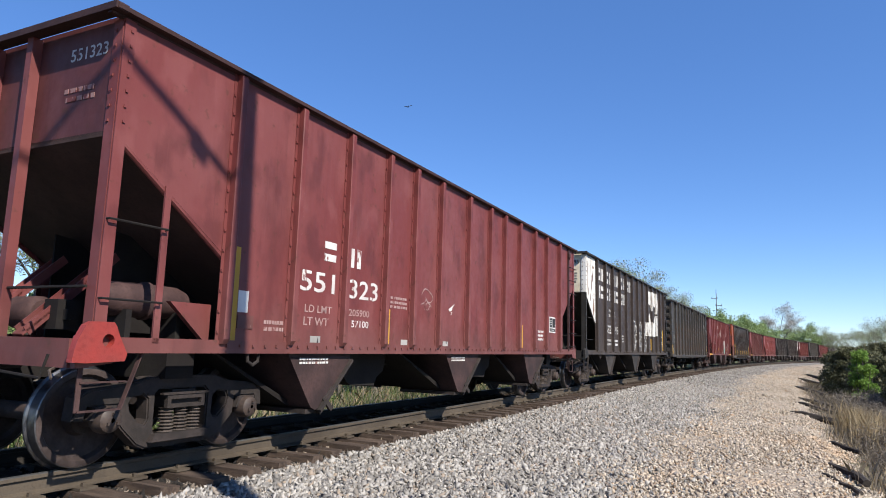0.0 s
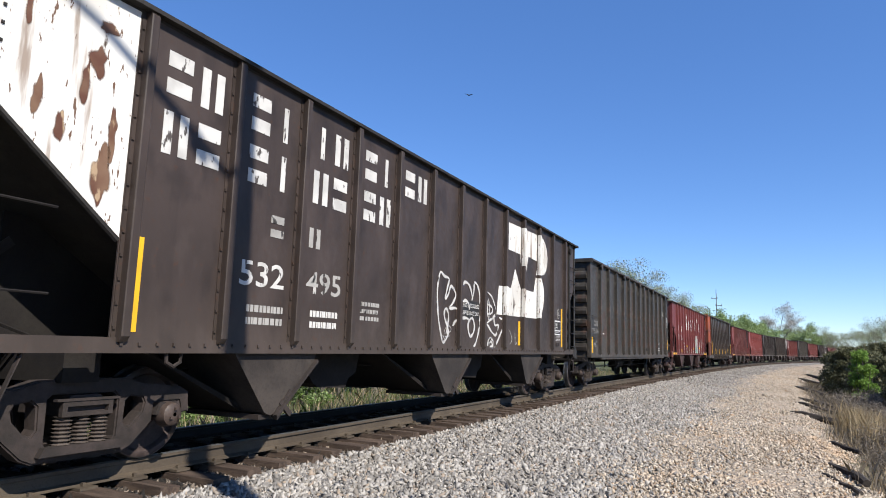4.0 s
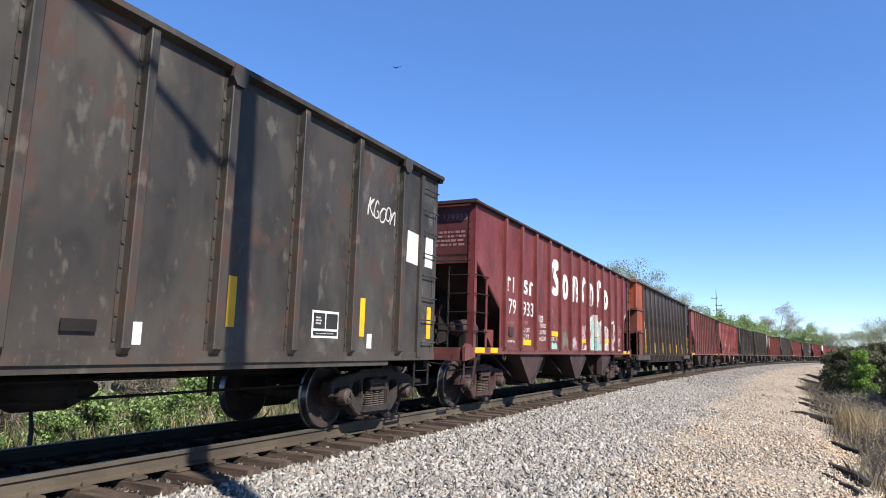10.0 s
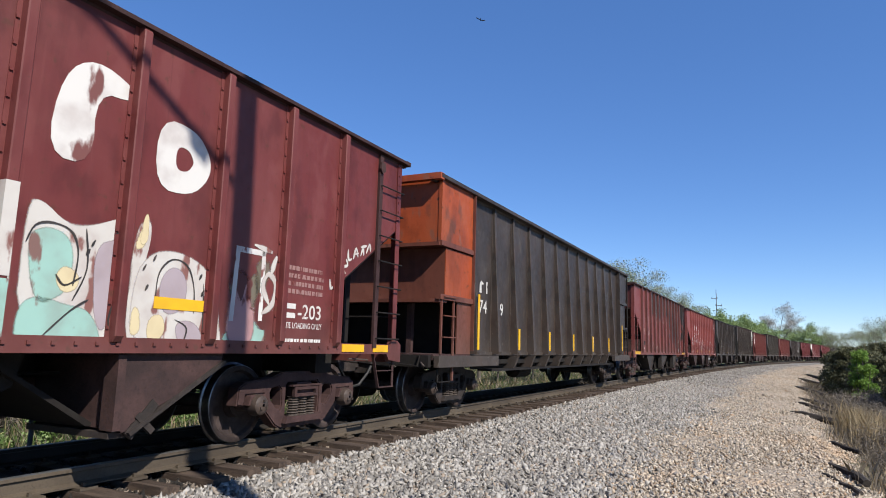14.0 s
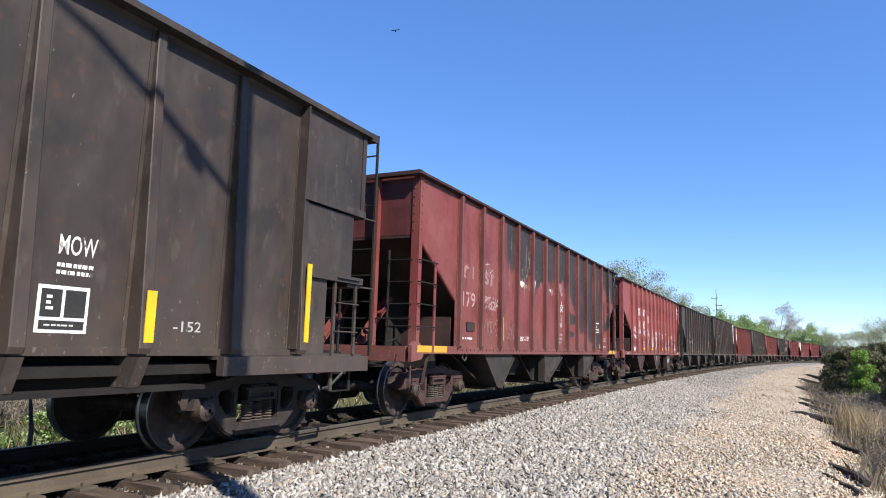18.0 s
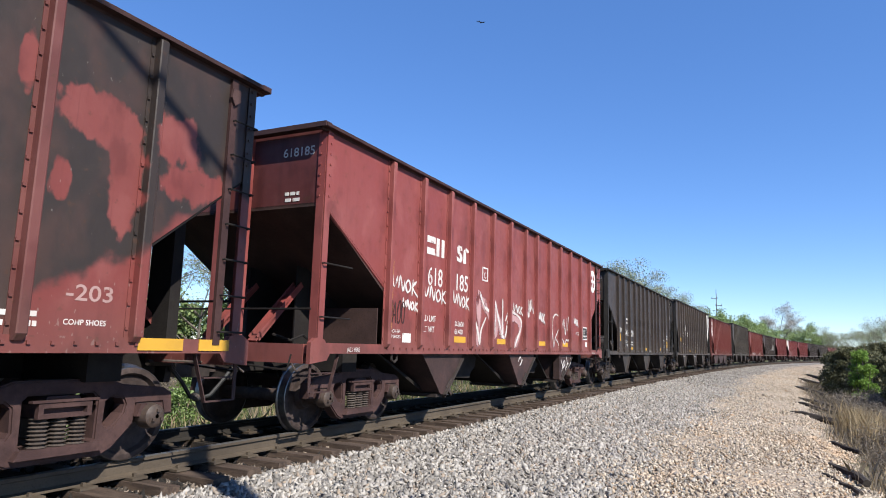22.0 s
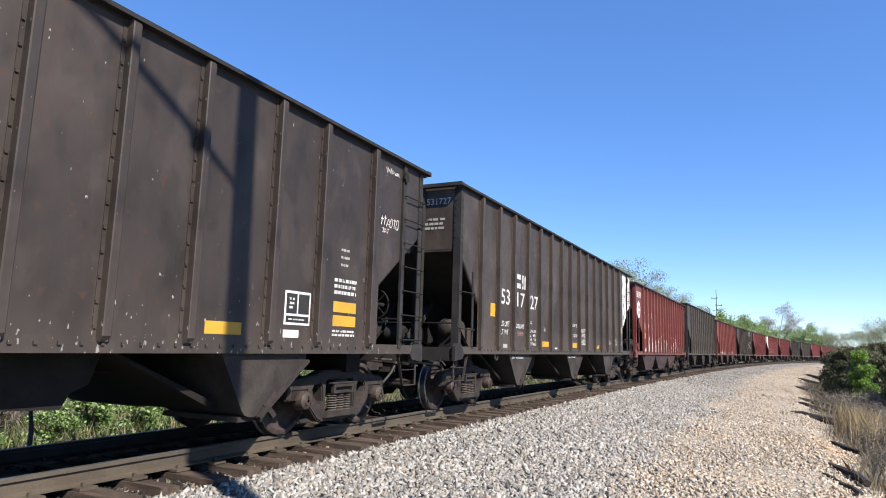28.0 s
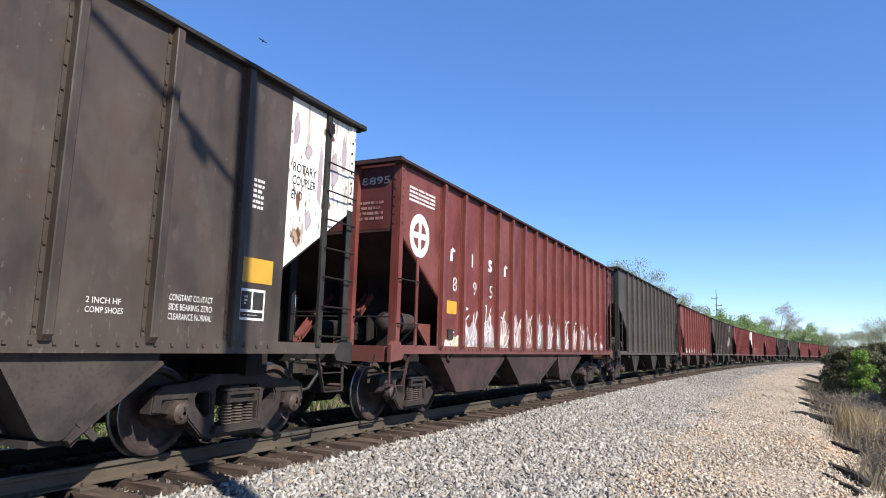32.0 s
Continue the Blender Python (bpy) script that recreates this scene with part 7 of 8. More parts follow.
for k, (x, z, w_, h_) in enumerate(((1.02, 3.52, 0.10, 0.22), (0.93, 3.30, 0.05, 0.3), (1.16, 2.55, 0.09, 0.35), (1.22, 2.95, 0.05, 0.4), (0.55, 3.05, 0.05, 0.25), (0.75, 2.86, 0.06, 0.2), (1.08, 3.85, 0.12, 0.12), (0.42, 3.75, 0.04, 0.3))):
    cloud(c, [blob(x, z, w_ * 2, h_ * 1.4, 700 + k, 14, 0.4)], M_SCALE, -1.5165, 0.05, "rust_patch")
shape(c, LOGO, M_WHITE, "painted_emblem", label="rust-streaked white painted emblem")
wrap_ribs(c, LOGO, M_WHITE)
plate(c, 8.46, 9.36, 1.72, 2.06, M_PLATE, "notice_panel")
letters(c, "OUTLET GATES DISABLED", 8.5, 1.93, 0.075, B, 0.82, -1.522), letters(c, "SCRAP TIE SERVICE ONLY", 8.5, 1.79, 0.075, B, 0.82, -1.522)
brush(c, [[(9.72, 1.67), (10.15, 1.84), (10.21, 1.9)], [(9.74, 1.67), (10.03, 1.5), (10.22, 1.45), (10.32, 1.55), (10.36, 1.66), (10.17, 1.66), (10.12, 1.82), (10.25, 1.85)], [(10.4, 1.82), (10.74, 1.77), (10.81, 1.77), (10.47, 1.46), (10.12, 1.13)],
          [(9.62, 1.39), (9.68, 1.22), (9.78, 1.12)], [(9.8, 1.22), (9.83, 1.33), (9.94, 1.38), (10.08, 1.32), (10.05, 1.13)], [(9.86, 1.26), (9.9, 1.31), (10.0, 1.31), (10.04, 1.23), (9.91, 1.21)]], M_SPRAYB, 0.042)
brush(c, [[(9.64, 2.14), (9.71, 2.16), (9.76, 2.07), (9.77, 1.8)], [(9.8, 2.17), (9.87, 2.0), (9.83, 1.74)], [(9.63, 2.01), (9.82, 2.05), (10.0, 2.0), (10.01, 1.9), (9.84, 1.86), (9.67, 1.9)], [(9.74, 2.3), (10.0, 2.21), (10.21, 1.98)]], M_SPRAYB, 0.034)
brush(c, [[(7.78, 1.25), (7.66, 1.50), (7.58, 1.72), (7.54, 1.94), (7.53, 2.21), (7.62, 2.46), (7.78, 2.41), (7.97, 2.38), (7.91, 2.22), (7.84, 2.03), (7.95, 2.10), (8.06, 2.26), (8.26, 2.13), (8.16, 1.98), (8.02, 1.87), (8.23, 1.88), (8.47, 1.88), (8.57, 1.93)],
          [(7.78, 1.25), (7.91, 1.32), (7.99, 1.43), (7.95, 1.54), (7.86, 1.65), (7.81, 1.74), (7.84, 1.83), (7.91, 1.84), (7.98, 1.74), (7.97, 1.59), (7.93, 1.47), (7.98, 1.40)]], M_SPRAYB, 0.04)
brush(c, [[(8.53, 2.31), (8.65, 2.39), (8.83, 2.36), (8.95, 2.24), (9.00, 2.11)], [(9.08, 2.41), (9.06, 2.23), (8.97, 2.07)], [(9.08, 2.44), (9.24, 2.38), (9.34, 2.22), (9.36, 2.04)], [(9.38, 1.81), (9.33, 1.51), (9.20, 1.27), (9.10, 1.21)], [(8.15, 1.56), (8.32, 1.67), (8.59, 1.72), (8.79, 1.72), (8.91, 1.66)], [(8.97, 1.74), (8.85, 1.67), (8.83, 1.53), (8.93, 1.40), (9.06, 1.45), (9.12, 1.58), (9.06, 1.71), (8.97, 1.74)], [(8.56, 2.02), (8.69, 2.05), (8.83, 2.00), (8.88, 1.89)]], M_SPRAYB, 0.045, "graffiti", -1.5195)
brush(c, [[(7.82, 1.42), (8.08, 1.46), (8.05, 1.55), (7.89, 1.52), (7.83, 1.44)], [(7.77, 1.39), (7.85, 1.33), (7.91, 1.38)], [(7.85, 1.36), (8.06, 1.38)]], M_SPRAYB, 0.009, "graffiti", -1.5195)
brush(c, [[(10.99, 1.6), (11.19, 1.4), (11.05, 1.27)], [(11.36, 1.55), (11.41, 1.29), (11.5, 1.33)]], M_CHALK, 0.02)
for x in (8.5, 11.66):
    plate(c, x - 0.06, x + 0.06, 1.26, 1.80, M_YELLOW)
plate(c, 1.575, 1.645, 1.25, 2.1, M_YELLOW), plate(c, 15.0, 15.1, 1.26, 2.28, M_YELLOW), placard(c, 14.42, 14.93, 1.57, 1.95, 17), letters(c, "1\u00bd INCH HF", 14.52, 1.50, 0.05, B, 0.34), letters(c, "COMP SHOES", 14.5, 1.42, 0.05, B, 0.4), plate(c, 14.5, 14.75, 1.28, 1.36, M_TRUCK, "card_holder", -1.53)
shape(c, [[(14.75 + 0.13 * math.cos(k * math.pi / 8), 2.13 + 0.13 * math.sin(k * math.pi / 8)) for k in range(16)]], M_CHALK, "stencil_ring"), shape(c, [[(14.75 + 0.112 * math.cos(k * math.pi / 8), 2.13 + 0.112 * math.sin(k * math.pi / 8)) for k in range(16)]], M_BLK2, "stencil_ring_field", -1.521), bars(c, 14.66, 14.84, 2.08, 2.18, 2, M_CHALK, 191, -1.524)
# --- third car, charcoal gondola
c = cars[2]
for x, z in ((4.98, 1.45), (8.22, 1.41), (11.36, 1.34), (13.86, 1.30)):
    plate(c, x - 0.06, x + 0.06, z, z + 0.53, M_YELLOW)
plate(c, 0.11, 0.36, 1.12, 1.63, M_YELLOW), plate(c, 15.79, 16.0, 1.31, 1.83, M_YELLOW)
mark(c, "ring", 0.55, 1.98, 0.16, 0.17, M_BRUSH), mark(c, "pair", 0.80, 1.98, 0.16, 0.17, M_BRUSH)
letters(c, "57536", 0.08, 1.74, 0.16, M_BRUSH, 1.0)
shape(c, [[(15.04, 2.50), (15.50, 2.47), (15.52, 2.97), (15.06, 3.0)]], M_TAG, "white_patch"), shape(c, [[(15.66, 2.49), (16.06, 2.48), (16.06, 2.98), (15.68, 3.0)]], M_TAG, "white_patch")
scrawl(c, 13.88, 14.66, 2.98, 3.28, 6, M_SPRAYB, 20, 0.022)
placard(c, 12.74, 13.30, 1.26, 1.60, 21), plate(c, 9.51, 9.82, 1.24, 1.34, M_UNDER, "card_holder", -1.54)
for x in (1.25, 3.70, 5.95, 8.10, 10.17, 14.0):
    plate(c, x, x + 0.12, 1.14, 1.34, M_TAG, "tag")
bars(c, 1.45, 1.62, 1.66, 1.92, 4, B, 22), bars(c, 1.7, 1.9, 1.72, 1.8, 1, B, 23), bars(c, 2.6, 2.72, 1.55, 1.85, 4, B, 24), bars(c, 3.7, 3.85, 1.5, 1.75, 3, M_CHALK, 241), bars(c, 5.0, 5.3, 1.5, 1.6, 1, M_CHALK, 242), scrawl(c, 0.45, 0.8, 1.3, 1.5, 3, M_CHALK, 243, 0.015)
# --- fourth car, maroon with large white lettering
c = cars[3]
for kind, x, z, w, h in (("band", 5.34, 2.57, 0.69, 1.01), ("ring", 6.37, 2.56, 0.55, 0.70), ("pair", 7.33, 2.57, 0.61, 0.75), ("post", 8.42, 2.62, 0.42, 0.82), ("ring", 9.26, 2.56, 0.56, 0.73), ("post", 10.20, 2.61, 0.75, 0.93), ("ring", 11.23, 2.58, 0.66, 0.68)):
    mark(c, kind, x, z, w, h, M_PEEL)
letters(c, "179", 2.11, 1.95, 0.32, W, 0.62), letters(c, "933", 3.16, 1.95, 0.32, W, 0.76)
mark(c, "post", 2.11, 2.42, 0.26, 0.34, W), mark(c, "bar", 2.42, 2.42, 0.27, 0.34, W), mark(c, "band", 3.22, 2.44, 0.28, 0.34, W), mark(c, "post", 3.6, 2.44, 0.27, 0.34, W)
plate(c, 2.28, 2.54, 1.45, 1.65, M_TRUCK, "card_holder", -1.53), letters(c, "TIE LOADING ONLY", 2.11, 1.72, 0.06, M_FADED, 0.56), letters(c, "2 INCH HF COMP SHOES", 2.13, 1.32, 0.045, W, 0.56), letters(c, "1009", 4.34, 1.84, 0.17, W, 0.32)
letters(c, "CAPY", 3.25, 1.74, 0.09, M_FADED), letters(c, "LD LMT", 3.2, 1.57, 0.10, W), letters(c, "LT WT", 3.2, 1.42, 0.10, W)
for z, s_ in ((1.72, "200000"), (1.56, "201800"), (1.40, "61200")):
    letters(c, s_, 4.4, z, 0.10, W, 0.5)
letters(c, "NEW 7-79", 5.32, 1.40, 0.11, W, 0.55), letters(c, "HT", 5.5, 1.72, 0.09, M_FADED), bars(c, 13.2, 13.9, 1.16, 1.26, 1, W, 271), letters(c, "MT", 8.55, 1.75, 0.18, M_CHALK)
for x0, x1, z0, z1 in ((3.12, 3.75, 1.27, 1.40), (5.36, 5.92, 1.53, 1.66), (8.31, 8.85, 1.41, 1.52), (11.35, 11.94, 1.47, 1.58)):
    plate(c, x0, x1, z0, z1, M_YELLOW, "reflector", -1.522)
for x0, x1 in ((0.46, 0.93), (1.24, 1.60), (14.34, 14.86), (15.1, 15.5)):
    plate(c, x0, x1, 1.09, 1.19, M_YELLOW, "reflector", -1.536)
def ragged(x0, x1, z0, tall, seed, rough=0.2, n_=12):
    """A patch with a ragged, dripping top and a straight foot."""
    r = random.Random(seed)
    top = [(x1 + (x0 - x1) * k / n_, z0 + tall * (math.sin(math.pi * (0.12 + 0.76 * k / n_)) ** 0.5) * (1 - rough * r.random())) for k in range(n_ + 1)]
    return [(x0, z0), (x1, z0)] + top


for k, (x0, x1, tall, m) in enumerate(((5.07, 5.95, 0.34, M_TEAL), (6.1, 6.95, 0.80, M_OLIVE), (7.12, 7.97, 0.55, M_PINK), (7.2, 7.9, 0.36, M_SPRAYM), (8.13, 8.98, 0.42, M_SPRAYM), (12.2, 12.9, 0.4, M_TEAL), (9.13, 9.45, 0.3, M_OLIVE), (5.1, 5.9, 0.16, M_SPRAYM), (12.25, 12.7, 0.9, M_PINK))):
    cloud(c, [ragged(x0, x1, 1.10, tall, 300 + k, 0.45)], m, -1.514 - 0.0003 * k, 0.09)
cloud(c, [[(8.21, 1.2), (8.21, 1.75), (8.36, 1.92), (8.58, 1.95), (8.72, 1.76), (8.83, 1.64), (8.81, 1.2)]], M_PINK, -1.5175)
cloud(c, [[(9.13, 2.05), (9.38, 2.22), (9.6, 2.3), (10.04, 2.37), (10.08, 1.10), (9.46, 1.10), (9.38, 1.45), (9.48, 1.71), (9.36, 1.9)], [(10.12, 1.08), (10.10, 2.22), (10.22, 2.26), (10.44, 2.10), (10.66, 2.12), (10.86, 2.20), (11.07, 2.30), (11.07, 1.08)],
          [(11.10, 1.08), (11.10, 1.74), (11.26, 1.98), (11.50, 2.04), (11.78, 2.0), (12.02, 1.86), (12.10, 1.4), (12.08, 1.08)]], M_SPRAYM, -1.516, 0.035)
cloud(c, [[(9.36, 2.05), (9.61, 2.14), (9.92, 2.15), (9.91, 1.91), (9.74, 1.84), (9.87, 1.2), (9.56, 1.2), (9.53, 1.71), (9.45, 1.91)], [(10.14, 1.94), (10.20, 2.02), (10.33, 2.06), (10.48, 2.01), (10.55, 1.86), (10.54, 1.66), (10.50, 1.52), (10.30, 1.42), (10.20, 1.56)],
          [(10.12, 1.42), (10.26, 1.52), (10.52, 1.46), (10.74, 1.42), (10.86, 1.20), (10.84, 1.08), (10.12, 1.08)]], M_TEAL, -1.5174, 0.035)
cloud(c, [[(10.70, 1.96), (10.92, 2.06), (11.02, 1.96), (11.0, 1.66), (10.92, 1.36), (10.84, 1.2), (10.74, 1.4)], [(11.38, 1.56), (11.40, 1.78), (11.54, 1.90), (11.70, 1.82), (11.74, 1.62), (11.66, 1.44), (11.48, 1.40)], [(7.3, 1.2), (7.35, 1.5), (7.6, 1.58), (7.75, 1.3)],
          [(11.58, 1.36), (11.82, 1.40), (11.98, 1.24), (11.92, 1.12), (11.66, 1.12)]], M_LILAC, -1.5175, 0.03)
cloud(c, [[(10.38, 1.66), (10.46, 1.78), (10.62, 1.70), (10.60, 1.56), (10.46, 1.52)], [(11.30, 1.40), (11.46, 1.44), (11.52, 1.26), (11.40, 1.14), (11.28, 1.2)], [(11.13, 2.0), (11.16, 2.3), (11.22, 2.34), (11.24, 2.05)]], M_CREAM, -1.5186, 0.025)
brush(c, [[(9.62, 2.12), (9.6, 1.8), (9.55, 1.3)], [(10.62, 2.08), (10.66, 1.75), (10.56, 1.48)], [(11.36, 1.55), (11.38, 1.80), (11.52, 1.94), (11.70, 1.90), (11.80, 1.70), (11.82, 1.45)], [(11.92, 1.75), (11.95, 1.3)], [(8.3, 1.5), (8.5, 1.65), (8.7, 1.5)],
          [(10.14, 1.9), (10.20, 2.04), (10.34, 2.08), (10.50, 2.03), (10.57, 1.86), (10.55, 1.6)], [(10.88, 2.08), (11.05, 2.1), (11.0, 1.7), (10.9, 1.35), (10.98, 1.2)], [(10.40, 1.68), (10.48, 1.60), (10.62, 1.68)], [(10.35, 1.2), (10.55, 1.4), (10.70, 1.5)], [(11.6, 1.38), (11.75, 1.3), (11.7, 1.12)]], M_OUTLINE, 0.013, "graffiti", -1.5195)
wrap_ribs(c, [[(9.5, 1.62), (10.4, 1.62), (10.4, 2.34), (9.5, 2.30)]], M_SPRAYM), wrap_ribs(c, [[(9.5, 1.18), (10.4, 1.18), (10.4, 1.6), (9.5, 1.6)]], M_TEAL)
cloud(c, [[(11.05, 1.1), (11.07, 2.18), (11.24, 2.32), (11.27, 2.1), (11.2, 1.85), (11.3, 1.7), (11.18, 1.5), (11.3, 1.1)], [(11.95, 1.12), (11.98, 1.5), (12.12, 1.62), (12.2, 1.3), (12.22, 1.12)]], M_SPRAYM, -1.5158, 0.05)
cloud(c, [[(11.08, 1.95), (11.12, 2.16), (11.24, 2.26), (11.22, 2.0)], [(11.1, 1.2), (11.12, 1.5), (11.22, 1.46), (11.24, 1.22)]], M_CREAM, -1.5164, 0.04)
cloud(c, [blob(12.5, 1.62, 0.5, 0.8, 741, 16, 0.35), blob(12.75, 1.9, 0.3, 0.5, 742, 16, 0.4)], M_OLIVE, -1.5146, 0.12)
brush(c, [[(14.40, 2.46), (14.42, 2.32), (14.50, 2.34)], [(14.53, 2.34), (14.59, 2.50), (14.64, 2.38)], [(14.56, 2.41), (14.66, 2.44)], [(14.70, 2.40), (14.76, 2.52), (14.78, 2.42)], [(14.70, 2.53), (14.86, 2.57)], [(14.84, 2.46), (14.92, 2.6), (14.95, 2.5)]], M_SPRAYM, 0.03)
brush(c, [[(6.3, 1.3), (6.4, 1.75), (6.6, 1.8), (6.7, 1.35)]], M_OLIVE, 0.03, "graffiti", -1.519)
brush(c, [[(x, z), (x + 0.03, z + 0.06)] for x, z in ((11.86, 1.78), (11.9, 1.62), (11.2, 1.8), (11.24, 1.62), (10.64, 1.86), (10.68, 1.94), (11.0, 1.3), (10.98, 1.22), (11.3, 1.9), (11.96, 1.5))], M_OUTLINE, 0.02, "graffiti", -1.5195)
brush(c, [[(12.78, 1.5), (12.95, 1.62), (12.98, 1.85), (12.86, 1.95), (12.78, 1.8), (12.9, 1.6)], [(12.9, 1.95), (12.98, 2.15), (13.05, 2.05)], [(14.2, 1.75), (14.25, 2.0)], [(12.6, 2.25), (12.9, 2.2)]], M_SPRAYM, 0.05, "graffiti", -1.5185)
brush(c, [[(14.02, 2.02), (14.05, 1.9), (14.12, 1.94)], [(14.16, 1.98), (14.22, 2.1), (14.28, 2.0)], [(14.36, 2.12), (14.30, 2.2), (14.4, 2.24), (14.36, 2.32)]], M_SPRAYM, 0.03, "graffiti", -1.5185)
brush(c, [[(5.35, 1.95), (5.45, 2.2), (5.5, 2.0)], [(5.7, 1.9), (5.8, 2.15), (5.85, 2.05)]], M_FADED, 0.03)
shape(c, [[(12.3, 1.4), (12.36, 1.4), (12.40, 2.2), (12.34, 2.2)], [(12.36, 2.14), (12.8, 2.14), (12.8, 2.2), (12.36, 2.2)], [(12.74, 1.42), (12.8, 1.42), (12.8, 2.2), (12.74, 2.2)]], W, "painted_outline")
mark(c, "ring", 13.19, 1.48, 0.18, 0.17, W), letters(c, "-203", 13.42, 1.48, 0.17, W, 0.45), letters(c, "TIE LOADING ONLY", 13.2, 1.36, 0.07, W, 0.7), bars(c, 13.2, 13.9, 1.75, 2.12, 4, M_FADED, 27)
# --- fifth car, stakes and orange end
c = cars[4]
plate(c, 1.64, 1.72, 1.15, 2.2, M_YELLOW, "reflector", -1.613)
for k in (2, 4, 6, 8, 10):
    plate(c, 1.72 + 1.111 * k - 0.05, 1.72 + 1.111 * k + 0.05, 1.16, 1.62, M_YELLOW, "reflector", -1.613)
plate(c, 15.02, 15.1, 1.2, 2.14, M_YELLOW, "reflector", -1.613)
on_stakes = set(c.children)
mark(c, "post", 2.12, 2.28, 0.2, 0.24, B), mark(c, "bar", 2.40, 2.28, 0.2, 0.24, B), letters(c, "74", 2.12, 1.88, 0.26, B, 0.4), letters(c, "9", 3.25, 1.88, 0.26, B)
letters(c, "MOW", 12.05, 1.86, 0.16, B, 0.34), bars(c, 12.05, 12.4, 1.68, 1.8, 2, B, 28), placard(c, 11.92, 12.36, 1.22, 1.60, 29), bars(c, 11.2, 11.5, 1.3, 1.65, 3, B, 30)
letters(c, "-152", 13.26, 1.27, 0.10, M_CHALK, 0.35)
for k in range(9):
    shape(c, [blob(15.25 + 0.09 * (k * 5 % 9), 2.3 + 0.17 * k, 0.025, 0.05, 310 + k, 8, 0.4)], M_CHALK, "paint_chip")
for ob in c.children:
    if ob not in on_stakes:
        ob.location.y += 0.09
# --- sixth car, patched
c = cars[5]
mark(c, "post", 1.95, 2.48, 0.22, 0.25, M_FADED), mark(c, "bar", 2.25, 2.48, 0.25, 0.25, M_FADED), mark(c, "band", 2.94, 2.44, 0.22, 0.26, M_FADED), mark(c, "post", 3.24, 2.44, 0.2, 0.26, M_FADED)
letters(c, "179", 1.92, 1.95, 0.27, M_DUSTY, 0.58), letters(c, "982", 2.94, 1.95, 0.27, M_FADED, 0.64)
scrawl(c, 2.95, 3.85, 1.42, 1.78, 7, M_FADED, 32, 0.016), scrawl(c, 4.15, 4.95, 1.36, 1.72, 8, M_FADED, 33, 0.016), scrawl(c, 2.9, 3.4, 2.6, 2.9, 3, M_DUSTY, 34, 0.02), scrawl(c, 2.9, 3.8, 1.95, 2.2, 4, M_DUSTY, 35, 0.03)
plate(c, 3.91, 4.03, 1.35, 1.85, M_AMBER), plate(c, 6.96, 7.06, 1.43, 1.93, M_AMBER)
for x0, x1 in ((0.2, 0.69), (0.78, 1.27), (13.9, 14.4), (14.6, 15.0)):
    plate(c, x0, x1, 1.09, 1.20, M_AMBER, "reflector", -1.536)
brush(c, [[(8.3 + 0.17 * math.sin(k * 0.8 * math.pi), 2.32 + 0.17 * math.cos(k * 0.8 * math.pi)), (8.3 + 0.17 * math.sin((k + 1) * 0.8 * math.pi), 2.32 + 0.17 * math.cos((k + 1) * 0.8 * math.pi))] for k in range(5)], M_STENCIL, 0.024, "painted_star")
brush(c, [[(8.27, 2.12), (8.26, 1.79)], [(8.19, 1.88), (8.26, 1.78), (8.34, 1.87)]], W, 0.022, "painted_arrow")
for z, s_ in ((2.06, "TIE SERVICE"), (1.96, "DOORS SHUT"), (1.86, "AND WELDED")):
    letters(c, s_, 7.99, z, 0.06, M_FADED, 0.5)
for z, s_ in ((1.56, "OUTLET DOORS"), (1.46, "PERMANENTLY"), (1.36, "LOCKED")):
    letters(c, s_, 8.02 if s_ != "LOCKED" else 8.1, z, 0.05, W, 0.38 if s_ != "LOCKED" else 0.22)
plate(c, 9.96, 10.05, 1.40, 1.92, M_AMBER)
for k, (x, z, wide, tall) in enumerate(((5.17, 2.66, 0.28, 0.13), (5.35, 2.62, 0.24, 0.10), (6.06, 2.74, 0.07, 0.2), (6.52, 2.74, 0.08, 0.2), (7.28, 2.70, 0.16, 0.09), (7.47, 2.67, 0.2, 0.16))):
    shape(c, [blob(x, z, wide, tall, 61 + k, 16, 0.42)], M_FADED if k % 2 else W, "paint_chip")
shape(c, [blob(8.22, 2.84, 0.22, 0.27, 68, 16, 0.3), blob(8.33, 2.69, 0.22, 0.12, 69, 16, 0.3), blob(8.96, 2.68, 0.14, 0.07, 70, 16, 0.4)], M_FADED, "paint_chip", -1.515)
chance = random.Random(75)
scratches = []
for k in range(26):
    x, z, tall = chance.choice((4.35, 5.0, 5.25, 5.45, 5.9)) + chance.uniform(-0.12, 0.2), chance.uniform(2.3, 3.4), chance.uniform(0.12, 0.45)
    scratches.append([(x, z), (x + chance.uniform(-0.03, 0.03), z + tall * 0.5), (x + chance.uniform(-0.04, 0.06), z + tall)])
brush(c, scratches, M_CHALK, 0.009, "scratch")
mark(c, "post", 4.95, 1.36, 0.08, 0.10, W), mark(c, "bar", 5.05, 1.36, 0.07, 0.10, W), mark(c, "band", 5.13, 1.36, 0.07, 0.10, W), mark(c, "post", 5.22, 1.36, 0.06, 0.10, W), letters(c, "-2 87", 5.31, 1.37, 0.10, W, 0.33)
letters(c, "-203", 13.2, 1.49, 0.13, M_DUSTY, 0.42), letters(c, "COMP SHOES", 13.2, 1.29, 0.045, W, 0.38)
placard(c, 12.18, 12.62, 1.76, 2.08, 35), bars(c, 1.9, 2.4, 1.32, 1.39, 1, W, 37), plate(c, 2.1, 2.45, 1.5, 1.66, M_TRUCK, "card_holder", -1.53)
bars(c, 12.7, 13.0, 1.25, 1.4, 2, W, 38)
